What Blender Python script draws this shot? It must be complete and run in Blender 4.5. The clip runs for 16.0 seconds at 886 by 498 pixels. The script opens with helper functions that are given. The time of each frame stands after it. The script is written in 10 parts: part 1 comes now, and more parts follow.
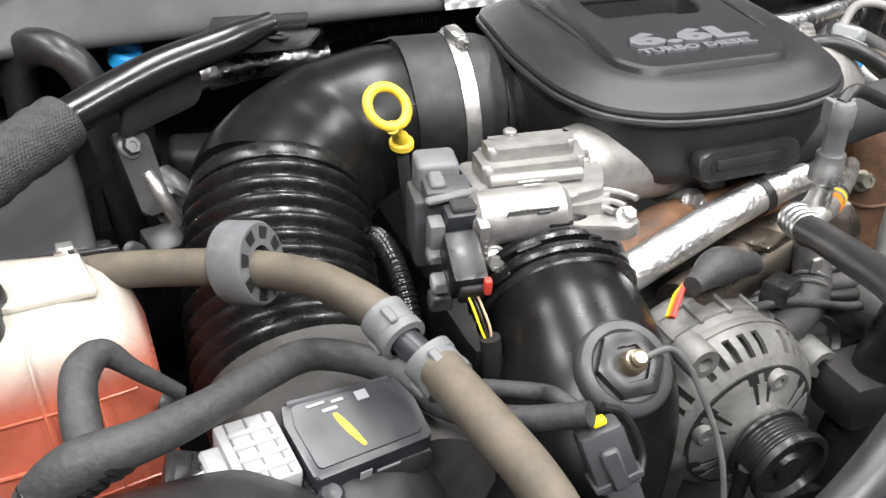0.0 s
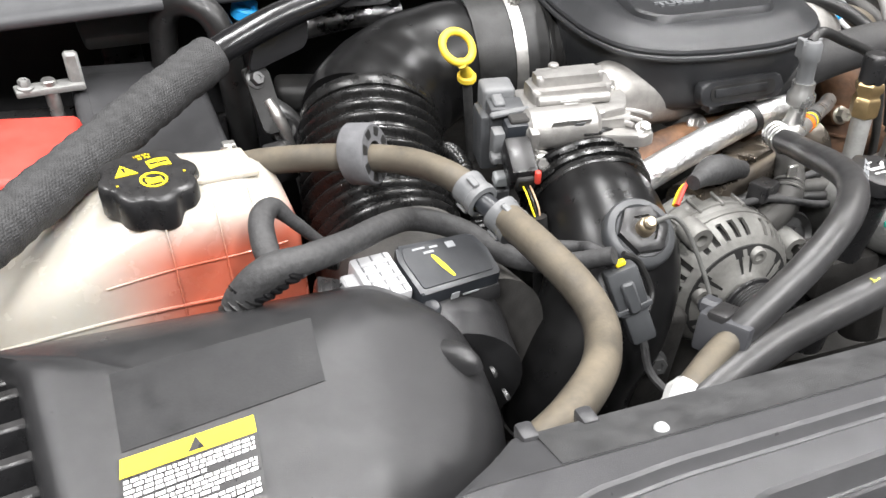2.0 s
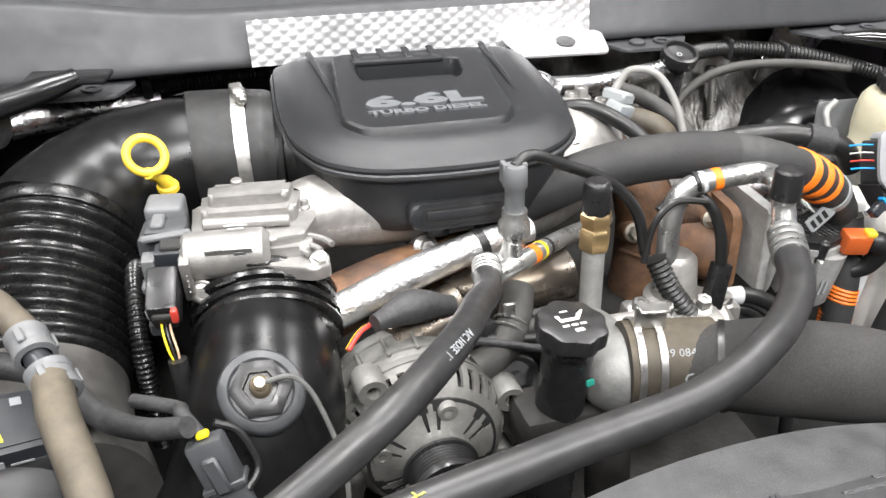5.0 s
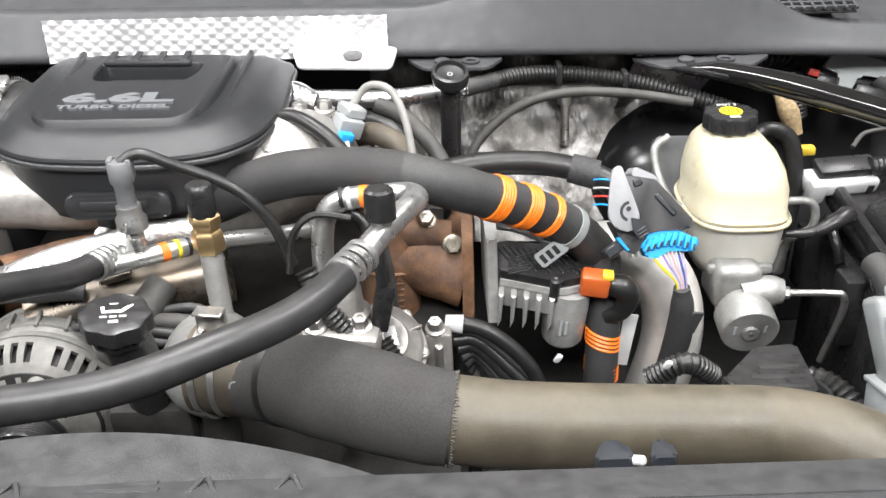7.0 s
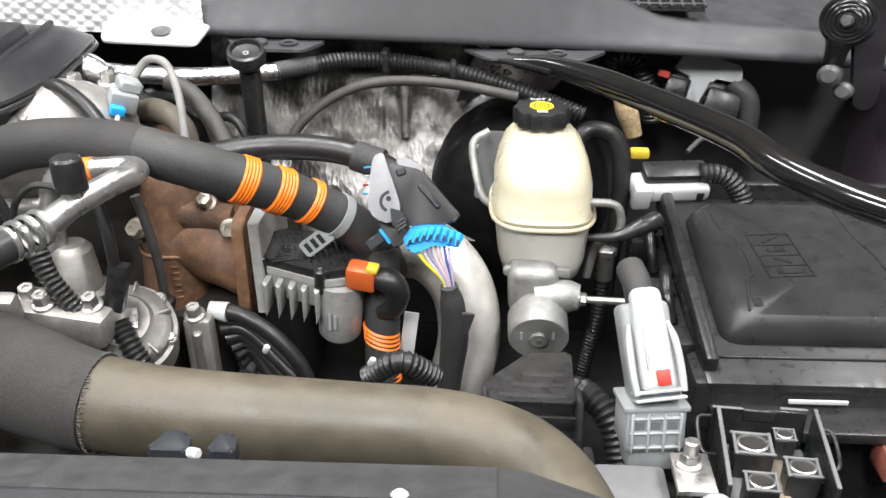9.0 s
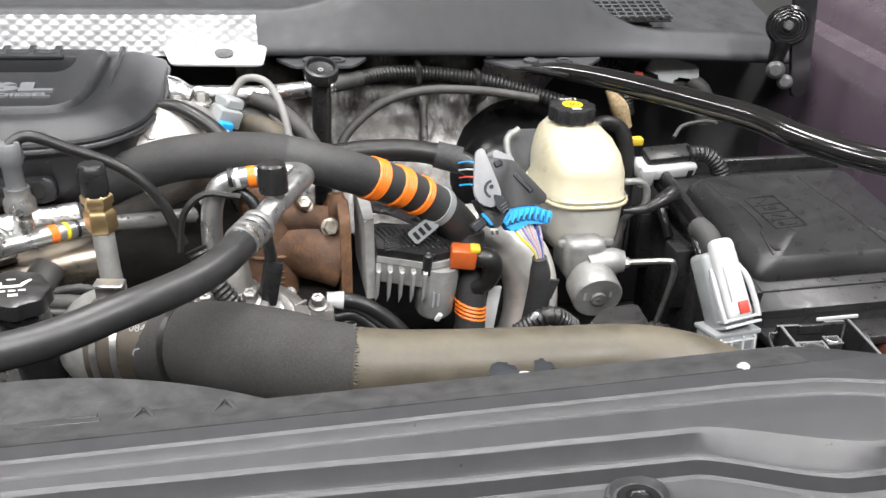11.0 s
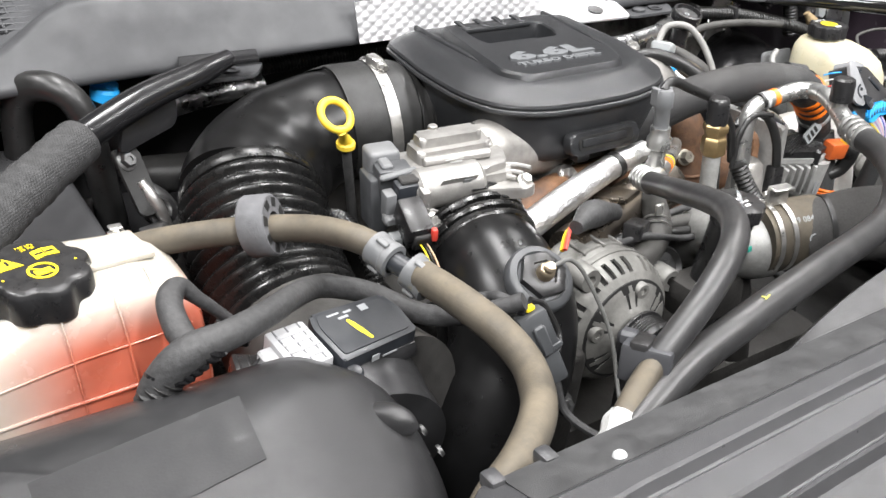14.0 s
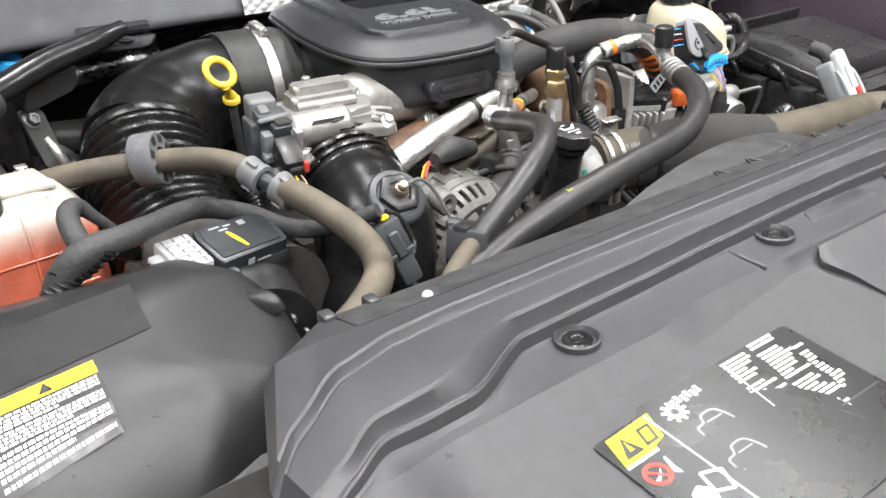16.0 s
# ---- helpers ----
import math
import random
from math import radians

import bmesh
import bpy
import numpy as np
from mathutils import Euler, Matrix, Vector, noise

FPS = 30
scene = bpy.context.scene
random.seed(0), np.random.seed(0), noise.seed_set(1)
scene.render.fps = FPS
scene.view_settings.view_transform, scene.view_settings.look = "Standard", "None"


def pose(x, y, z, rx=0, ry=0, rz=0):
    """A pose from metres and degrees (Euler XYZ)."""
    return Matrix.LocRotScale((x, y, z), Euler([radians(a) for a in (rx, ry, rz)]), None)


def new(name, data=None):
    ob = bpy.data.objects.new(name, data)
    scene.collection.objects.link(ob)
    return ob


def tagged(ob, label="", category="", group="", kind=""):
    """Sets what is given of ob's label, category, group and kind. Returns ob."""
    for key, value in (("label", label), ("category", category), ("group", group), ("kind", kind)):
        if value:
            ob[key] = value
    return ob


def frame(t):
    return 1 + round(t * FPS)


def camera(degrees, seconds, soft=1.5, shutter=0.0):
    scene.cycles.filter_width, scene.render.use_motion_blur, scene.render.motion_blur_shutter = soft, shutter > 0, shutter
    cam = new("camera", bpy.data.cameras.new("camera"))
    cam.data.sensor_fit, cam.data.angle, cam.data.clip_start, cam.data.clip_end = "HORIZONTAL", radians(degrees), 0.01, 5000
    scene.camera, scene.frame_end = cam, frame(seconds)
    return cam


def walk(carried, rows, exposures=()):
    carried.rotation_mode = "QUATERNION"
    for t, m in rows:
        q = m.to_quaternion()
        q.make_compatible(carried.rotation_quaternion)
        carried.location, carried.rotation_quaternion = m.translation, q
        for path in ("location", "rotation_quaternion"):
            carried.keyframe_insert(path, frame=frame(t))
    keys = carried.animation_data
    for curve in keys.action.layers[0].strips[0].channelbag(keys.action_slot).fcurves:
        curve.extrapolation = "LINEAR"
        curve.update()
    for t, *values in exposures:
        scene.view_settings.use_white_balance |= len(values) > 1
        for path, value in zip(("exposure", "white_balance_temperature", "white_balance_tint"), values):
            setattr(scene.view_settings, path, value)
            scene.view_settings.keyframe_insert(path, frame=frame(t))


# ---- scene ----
cam = camera(54.8, 16.0)
PATH = [
    (0, -0.5449, -0.0964, 1.7190, 57.64, -0.09, -19.50),
    (0.5, -0.6140, -0.1358, 1.7106, 57.44, 0.32, -19.83),
    (1, -0.6482, -0.2044, 1.7291, 56.64, 0.04, -20.04),
    (1.5, -0.6649, -0.2678, 1.7451, 56.26, 0.16, -19.38),
    (2, -0.6517, -0.2878, 1.7682, 56.15, 0.44, -18.06),
    (2.5, -0.6457, -0.2920, 1.7858, 55.99, 0.62, -17.01),
    (3, -0.6347, -0.2893, 1.7946, 55.80, 0.60, -16.08),
    (3.5, -0.5963, -0.2857, 1.7876, 56.07, 0.68, -15.34),
    (4, -0.5146, -0.2828, 1.7935, 56.67, 0.48, -15.06),
    (4.5, -0.3834, -0.2618, 1.7927, 57.80, 0.30, -15.03),
    (4.7, -0.3381, -0.2486, 1.7820, 58.59, 0.13, -15.16),
    (6.8, 0.1717, -0.3412, 1.7677, 60.91, 1.44, -1.53),
    (7, 0.2507, -0.3348, 1.7601, 61.08, 1.56, -0.19),
    (7.5, 0.4109, -0.3190, 1.7442, 61.42, 1.16, 1.62),
    (8, 0.4858, -0.3009, 1.7204, 61.55, -0.33, 3.22),
    (8.5, 0.5196, -0.2990, 1.7221, 61.70, -0.14, 3.51),
    (8.7, 0.5339, -0.2949, 1.7172, 61.57, -0.07, 3.63),
    (10.8, 0.2613, -0.4125, 1.7519, 62.76, -1.79, -9.64),
    (11, 0.1997, -0.4234, 1.7480, 62.84, -1.67, -10.69),
    (11.5, 0.0695, -0.3999, 1.7426, 62.44, -0.61, -13.74),
    (12, -0.1113, -0.3470, 1.7501, 62.23, -0.77, -16.53),
    (12.5, -0.2716, -0.3266, 1.7380, 61.96, -0.61, -19.58),
    (13, -0.4582, -0.2883, 1.7474, 61.50, -1.21, -23.46),
    (13.5, -0.6096, -0.2816, 1.7610, 61.01, -1.62, -27.58),
    (14, -0.7137, -0.2698, 1.7618, 60.93, -0.49, -30.41),
    (14.5, -0.7272, -0.2838, 1.7656, 60.82, -0.39, -31.94),
    (15, -0.6869, -0.3174, 1.7742, 60.74, -0.37, -33.05),
    (15.5, -0.6851, -0.3604, 1.7802, 60.76, 0.00, -34.24),
    (16, -0.7333, -0.4497, 1.7519, 61.17, 0.41, -35.35),
]
walk(cam, [(t, pose(*row)) for t, *row in PATH], [(0, -0.10), (1, 0.04), (3.5, 0.10), (4.5, 0.02), (7, 0.08), (8.5, -0.08), (11, -0.16), (11.5, -0.14), (12.5, 0.04), (14, 0.08), (15.3, 0.08), (16, -0.10)])

# ---- light ----
world = bpy.data.worlds.new("shop_air")
scene.world = world
world.use_nodes = True
world.node_tree.nodes["Background"].inputs[0].default_value = (0.9, 0.95, 1.0, 1)
world.node_tree.nodes["Background"].inputs[1].default_value = 0.01


def ceiling_lamp(x, y, sx, sy, watts):
    data = bpy.data.lights.new("ceiling_panel_light", "AREA")
    data.shape, data.size, data.size_y, data.energy = "RECTANGLE", sx, sy, watts
    data.color = (0.995, 0.985, 0.985)
    ob = new("ceiling_panel_light", data)
    ob.location = (x, y, 3.9)
    return ob


LAMPS = [(-1.9, -1.9, 145), (0.0, -1.9, 145), (1.9, -1.9, 145), (-1.9, 0.6, 84), (0.0, 0.6, 84), (1.9, 0.6, 84)]
for lx, ly, watts in LAMPS:
    ceiling_lamp(lx, ly, 0.32, 1.5, watts)


# ---- helpers for shapes ----
def V(*a):
    return Vector(a[0]) if len(a) == 1 else Vector(a)


def aim(p, d, up=(0, 0, 1)):
    """A matrix at p whose z axis points along d."""
    z = V(d).normalized()
    u = V(up)
    if abs(z.dot(u)) > 0.98:
        u = V(0, 1, 0)
    x = u.cross(z).normalized()
    y = z.cross(x)
    m = Matrix((x, y, z)).transposed().to_4x4()
    m.translation = V(p)
    return m


def spline(pts, steps=6):
    pts = [V(p) for p in pts]
    if len(pts) == 2:
        return [pts[0].lerp(pts[1], i / steps) for i in range(steps + 1)], [i / steps for i in range(steps + 1)]
    out, par = [], []
    n = len(pts)
    for i in range(n - 1):
        p0 = pts[i - 1] if i else pts[0] * 2 - pts[1]
        p1, p2 = pts[i], pts[i + 1]
        p3 = pts[i + 2] if i + 2 < n else pts[-1] * 2 - pts[-2]
        for k in range(steps):
            t = k / steps
            out.append(0.5 * ((2 * p1) + (p2 - p0) * t + (2 * p0 - 5 * p1 + 4 * p2 - p3) * t * t + (3 * p1 - p0 - 3 * p2 + p3) * t ** 3))
            par.append(i + t)
    out.append(pts[-1])
    par.append(n - 1)
    return out, par


def sweep(bm, line, radii, n=14, caps=True):
    """A tube along a dense line with one radius for each of its points."""
    rings = []
    t0 = (line[1] - line[0]).normalized()
    side = t0.cross(V(0, 0, 1) if abs(t0.z) < 0.9 else V(0, 1, 0)).normalized()
    for i, p in enumerate(line):
        t = (line[min(i + 1, len(line) - 1)] - line[max(i - 1, 0)]).normalized()
        side = (side - t * side.dot(t)).normalized()
        up = t.cross(side)
        rings.append([bm.verts.new(p + (side * math.cos(a) + up * math.sin(a)) * radii[i]) for a in (2 * math.pi * k / n for k in range(n))])
    for a, b in zip(rings, rings[1:]):
        for k in range(n):
            bm.faces.new((a[k], a[(k + 1) % n], b[(k + 1) % n], b[k]))
    if caps:
        bm.faces.new(rings[0][::-1])
        bm.faces.new(rings[-1])
    return bm


def radius_at(r, par, n):
    if not isinstance(r, (list, tuple)):
        return [r] * len(par)
    out = []
    for u in par:
        i = min(int(u), n - 2)
        f = u - i
        f = f * f * (3 - 2 * f)
        out.append(r[i] * (1 - f) + r[i + 1] * f)
    return out


def tube(pts, r, n=14, steps=6, bm=None, caps=True):
    bm = bm or bmesh.new()
    line, par = spline(pts, steps)
    return sweep(bm, line, radius_at(r, par, len(pts)), n, caps)


def resample(line, step):
    out, acc = [line[0]], 0.0
    lens = [0.0]
    for a, b in zip(line, line[1:]):
        lens.append(lens[-1] + (b - a).length)
    total = lens[-1]
    m = max(2, int(total / step))
    j = 0
    out = []
    for i in range(m + 1):
        s = total * i / m
        while j < len(lens) - 2 and lens[j + 1] < s:
            j += 1
        f = (s - lens[j]) / max(1e-9, lens[j + 1] - lens[j])
        out.append((line[j].lerp(line[j + 1], f), s, total))
    return out


def ribbed(pts, r, pitch=0.004, amp=0.0009, n=12, bm=None, power=1.0):
    """Corrugated tube."""
    bm = bm or bmesh.new()
    line, par = spline(pts, 8)
    dense = resample(line, pitch / 4)
    rr = r if isinstance(r, (list, tuple)) else [r, r]
    radii = []
    for p, s, total in dense:
        f = s / total * (len(rr) - 1)
        i = min(int(f), len(rr) - 2)
        base = rr[i] + (rr[i + 1] - rr[i]) * (f - i)
        w = 0.5 + 0.5 * math.cos(2 * math.pi * s / pitch)
        radii.append(base - amp + 2 * amp * w ** power)
    return sweep(bm, [d[0] for d in dense], radii, n)


def lathe(profile, m=None, n=24, bm=None, a0=0.0, a1=2 * math.pi):
    """Revolves (radius, height) pairs round z, then moves by m."""
    bm = bm or bmesh.new()
    m = m or Matrix()
    full = abs(a1 - a0 - 2 * math.pi) < 1e-6
    cols = n if full else n + 1
    rings = []
    for r, h in profile:
        if r < 1e-6:
            rings.append([bm.verts.new(m @ V(0, 0, h))])
        else:
            rings.append([bm.verts.new(m @ V(r * math.cos(a0 + (a1 - a0) * k / n), r * math.sin(a0 + (a1 - a0) * k / n), h)) for k in range(cols)])
    for a, b in zip(rings, rings[1:]):
        for k in range(n):
            k2 = (k + 1) % cols
            q = [a[k % len(a)], a[k2 % len(a)], b[k2 % len(b)], b[k % len(b)]]
            q2 = []
            for v in q:
                if v not in q2:
                    q2.append(v)
            if len(q2) > 2:
                bm.faces.new(q2)
    return bm


def rod(p, q, r, n=16, bm=None, edge=0.0012):
    """A cylinder from p to q with softened rims."""
    p, q = V(p), V(q)
    h = (q - p).length
    e = min(edge, r * 0.4, h * 0.4)
    return lathe([(0, 0), (r - e, 0), (r, e), (r, h - e), (r - e, h), (0, h)], aim(p, q - p), n, bm)


def rbox(size, m=None, bevel=0.003, seg=2, bm=None, taper=1.0):
    """A box centred on the origin of m, with rounded edges; taper narrows its top."""
    b = bmesh.new()
    bmesh.ops.create_cube(b, size=1.0)
    for v in b.verts:
        k = taper if v.co.z > 0 else 1.0
        v.co = V(v.co.x * size[0] * k, v.co.y * size[1] * k, v.co.z * size[2])
    if bevel:
        bmesh.ops.bevel(b, geom=list(b.edges), offset=min(bevel, min(size) * 0.45), segments=seg, affect="EDGES", profile=0.5)
    if m is not None:
        b.transform(m)
    return merge(bm, b)


def merge(bm, other):
    if bm is None:
        return other
    me = bpy.data.meshes.new("tmp")
    other.to_mesh(me)
    other.free()
    bm.from_mesh(me)
    bpy.data.meshes.remove(me)
    return bm


def plate(outline, h, m=None, bevel=0.0, seg=2, bm=None):
    """An outline in x and y, raised to h, with its upper rim rounded."""
    b = bmesh.new()
    lo = [b.verts.new((x, y, 0)) for x, y in outline]
    hi = [b.verts.new((x, y, h)) for x, y in outline]
    n = len(lo)
    for k in range(n):
        b.faces.new((lo[k], lo[(k + 1) % n], hi[(k + 1) % n], hi[k]))
    b.faces.new(lo[::-1])
    top = b.faces.new(hi)
    if bevel:
        bmesh.ops.bevel(b, geom=list(top.edges), offset=bevel, segments=seg, affect="EDGES", profile=0.5)
    bmesh.ops.recalc_face_normals(b, faces=list(b.faces))
    if m is not None:
        b.transform(m)
    return merge(bm, b)


def loft(sections, bm=None, caps=True, closed=True):
    bm = bm or bmesh.new()
    rings = [[bm.verts.new(p) for p in s] for s in sections]
    n = len(rings[0])
    for a, b in zip(rings, rings[1:]):
        for k in range(n if closed else n - 1):
            bm.faces.new((a[k], a[(k + 1) % n], b[(k + 1) % n], b[k]))
    if caps and closed:
        bm.faces.new(rings[0][::-1])
        bm.faces.new(rings[-1])
    bmesh.ops.recalc_face_normals(bm, faces=list(bm.faces))
    return bm


def rounded(outline, r, seg=4):
    """Rounds the corners of a closed 2D outline."""
    out = []
    n = len(outline)
    for i in range(n):
        a, b, c = (Vector((*outline[j % n], 0)) for j in (i - 1, i, i + 1))
        da, dc = (a - b), (c - b)
        k = min(r, da.length * 0.48, dc.length * 0.48)
        p, q = b + da.normalized() * k, b + dc.normalized() * k
        for s in range(seg + 1):
            t = s / seg
            w = p * (1 - t) ** 2 + b * 2 * t * (1 - t) + q * t * t
            out.append((w.x, w.y))
    return out


def hexbolt(bm, p, d, af=0.010, h=0.006, washer=1.35):
    """A hex head with a flange, standing on p along d."""
    m = aim(p, d)
    r = af / 2 / math.cos(math.pi / 6)
    lathe([(0, -0.002), (r * washer, -0.002), (r * washer, 0.0008), (r * 1.05, 0.0022), (0, 0.0022)], m, 18, bm)
    lathe([(r, 0.001), (r, h * 0.82), (r * 0.86, h), (r * 0.45, h), (r * 0.4, h * 0.85), (0, h * 0.85)], m, 6, bm)
    return bm


def grid(nx, ny, f, bm=None):
    """A sheet of nx by ny cells through f(u, v)."""
    bm = bm or bmesh.new()
    vs = [[bm.verts.new(f(i / nx, j / ny)) for i in range(nx + 1)] for j in range(ny + 1)]
    for j in range(ny):
        for i in range(nx):
            bm.faces.new((vs[j][i], vs[j][i + 1], vs[j + 1][i + 1], vs[j + 1][i]))
    return bm


def thicken(bm, t):
    bmesh.ops.recalc_face_normals(bm, faces=list(bm.faces))
    bmesh.ops.solidify(bm, geom=list(bm.faces), thickness=t)
    return bm


BASES = {}
SHIFT = {}
SIDE = {"bay": False, "right": False}


def settle(p, shift=(0, 0, 0)):
    """Where a point of the drawn plan comes to stand in the bay; shift is added for a single thing, None leaves it where it is."""
    p = V(p)
    if shift is None:
        return p
    if not SIDE["bay"]:
        return p + V(shift)
    if SIDE["right"]:
        k = min(1.0, max(0.0, (p.x - 0.14) / 0.56))
        near = min(1.0, max(0.0, (0.66 - p.y) / 0.36))
        p += V(-0.027 * k, -0.011 * k, 0.016 * near * min(1.0, 1.6 * k))
    x, y, z = p.x, p.y - 0.4, p.z - 1.35
    dx = -0.0076 + 0.0119 * x - 0.0394 * y - 0.0191 * z + 0.0413 * x * x + 0.0717 * x * y - 0.0080 * y * y
    dy = 0.0003 + 0.0081 * x - 0.0623 * y + 0.0203 * z - 0.0189 * x * x + 0.0158 * x * y + 0.0665 * y * y
    dz = -0.0030 - 0.0091 * x + 0.0267 * y - 0.0003 * z + 0.0223 * x * x - 0.0461 * x * y + 0.0471 * y * y
    return p + V(dx, dy, dz) + V(shift)


def finish(name, bm, material, base, sharp=38, shift=(0, 0, 0)):
    """base is where the object's origin stands in the bay."""
    for v in bm.verts:
        v.co = settle(v.co, shift) - base
    me = bpy.data.meshes.new(name)
    bmesh.ops.recalc_face_normals(bm, faces=list(bm.faces))
    bm.to_mesh(me)
    bm.free()
    me.materials.append(material)
    me.shade_smooth()
    me.set_sharp_from_angle(angle=radians(sharp))
    return me


def thing(name, label, category, base, group="", kind="", shift=(0, 0, 0)):
    ob = new(name)
    base = settle(base, shift)
    ob.location = base
    BASES[ob.name], SHIFT[ob.name] = base, shift
    ob.empty_display_size = 0.02
    return tagged(ob, label, category, group, kind)


def solid(name, bm, material, label, category, base=None, group="", kind="", sharp=38, shift=(0, 0, 0)):
    """A thing of one mesh."""
    if base is None:
        base = min(bm.verts, key=lambda v: v.co.z).co.copy()
    base = settle(base, shift)
    ob = new(name, finish(name, bm, material, base, sharp, shift))
    ob.location = base
    BASES[ob.name], SHIFT[ob.name] = base, shift
    return tagged(ob, label, category, group, kind)


def part(name, bm, material, parent, label="", sharp=38):
    base, shift = BASES[parent.name], SHIFT[parent.name]
    ob = new(name, finish(name, bm, material, base, sharp, shift))
    ob.parent = parent
    BASES[ob.name], SHIFT[ob.name] = base, shift
    return tagged(ob, label)


def letters(words, size, m, depth=0.0006, width=None, bold=0.0):
    """Raised text as a bmesh, lying in the x and y of m."""
    cu = bpy.data.curves.new("text", "FONT")
    cu.body, cu.size, cu.extrude, cu.align_x, cu.resolution_u = words, size, depth, "CENTER", 2
    cu.offset = bold
    ob = bpy.data.objects.new("text", cu)
    scene.collection.objects.link(ob)
    dg = bpy.context.evaluated_depsgraph_get()
    dg.update()
    me = bpy.data.meshes.new_from_object(ob.evaluated_get(dg))
    bpy.data.objects.remove(ob)
    bpy.data.curves.remove(cu)
    b = bmesh.new()
    b.from_mesh(me)
    bpy.data.meshes.remove(me)
    if width:
        xs = [v.co.x for v in b.verts]
        k = width / (max(xs) - min(xs))
        b.transform(Matrix.Diagonal((k, 1, 1, 1)))
    b.transform(m)
    return b


def strips(rows, m, h=0.0005, bm=None):
    """Flat bars (x, y, width, height), for print too small to read."""
    bm = bm or bmesh.new()
    for x, y, w, t in rows:
        rbox((w, t, h), m @ Matrix.Translation((x + w / 2, y, h / 2)), 0, 1, bm)
    return bm


# ---- materials ----
def mat(name, col, rough=0.5, metal=0.0, var=0.25, scale=60.0, bump=0.15, bscale=500.0, dust=0.0, dustcol=(0.22, 0.20, 0.175), spec=0.5, coat=0.0, stain=None, stain_amt=0.0, big=9.0, rvar=0.12, stretch=(1, 1, 1), soft=0.0):
    m = bpy.data.materials.new(name)
    m.use_nodes = True
    nt = m.node_tree
    N, L = nt.nodes, nt.links
    bs = N["Principled BSDF"]
    tc = N.new("ShaderNodeTexCoord")
    mp = N.new("ShaderNodeMapping")
    mp.inputs["Scale"].default_value = stretch
    L.new(tc.outputs["Object"], mp.inputs["Vector"])

    def noisy(s, detail=4.0, rough_=0.6):
        n = N.new("ShaderNodeTexNoise")
        n.inputs["Scale"].default_value, n.inputs["Detail"].default_value, n.inputs["Roughness"].default_value = s, detail, rough_
        L.new(mp.outputs["Vector"], n.inputs["Vector"])
        return n.outputs["Fac"]

    def remap(x, a, b, c, d):
        r = N.new("ShaderNodeMapRange")
        r.inputs["From Min"].default_value, r.inputs["From Max"].default_value = a, b
        r.inputs["To Min"].default_value, r.inputs["To Max"].default_value = c, d
        L.new(x, r.inputs["Value"])
        return r.outputs["Result"]

    def blend(fac, a, b):
        x = N.new("ShaderNodeMix")
        x.data_type = "RGBA"
        if isinstance(fac, float):
            x.inputs[0].default_value = fac
        else:
            L.new(fac, x.inputs[0])
        for sock, val in ((x.inputs[6], a), (x.inputs[7], b)):
            if isinstance(val, tuple):
                sock.default_value = (*val, 1)
            else:
                L.new(val, sock)
        return x.outputs[2]

    fine = noisy(scale)
    lowc = tuple(c * (1 - var) for c in col)
    hic = tuple(min(1.0, c * (1 + var)) for c in col)
    color = blend(remap(fine, 0.3, 0.7, 0, 1), lowc, hic)
    broad = noisy(big, 5.0, 0.65)
    if stain:
        color = blend(remap(broad, 0.45, 0.7, 0.0, stain_amt), color, stain)
    r_out = remap(noisy(big * 2.3), 0.3, 0.7, max(0.02, rough - rvar), min(1.0, rough + rvar))
    if dust:
        geo = N.new("ShaderNodeNewGeometry")
        sep = N.new("ShaderNodeSeparateXYZ")
        L.new(geo.outputs["Normal"], sep.inputs[0])
        up = remap(sep.outputs["Z"], 0.1, 0.95, 0.15, 1.0)
        mul = N.new("ShaderNodeMath")
        mul.operation = "MULTIPLY"
        L.new(remap(noisy(big * 1.7, 6.0, 0.7), 0.32, 0.68, 0.2 * dust, dust), mul.inputs[0])
        L.new(up, mul.inputs[1])
        color = blend(mul.outputs[0], color, dustcol)
        add = N.new("ShaderNodeMath")
        add.operation = "MULTIPLY_ADD"
        L.new(mul.outputs[0], add.inputs[0])
        add.inputs[1].default_value = 0.45
        L.new(r_out, add.inputs[2])
        r_out = add.outputs[0]
    L.new(color, bs.inputs["Base Color"])
    L.new(r_out, bs.inputs["Roughness"])
    bs.inputs["Metallic"].default_value = metal
    bs.inputs["Specular IOR Level"].default_value = spec
    bs.inputs["Coat Weight"].default_value = coat
    bs.inputs["Coat Roughness"].default_value = 0.15
    if soft:
        bs.inputs["Subsurface Weight"].default_value = soft
        bs.inputs["Subsurface Radius"].default_value = (0.02, 0.015, 0.01)
        bs.inputs["Subsurface Scale"].default_value = 0.5
    if bump:
        bp = N.new("ShaderNodeBump")
        bp.inputs["Strength"].default_value, bp.inputs["Distance"].default_value = bump, 0.001
        L.new(noisy(bscale, 3.0), bp.inputs["Height"])
        L.new(bp.outputs["Normal"], bs.inputs["Normal"])
    return m


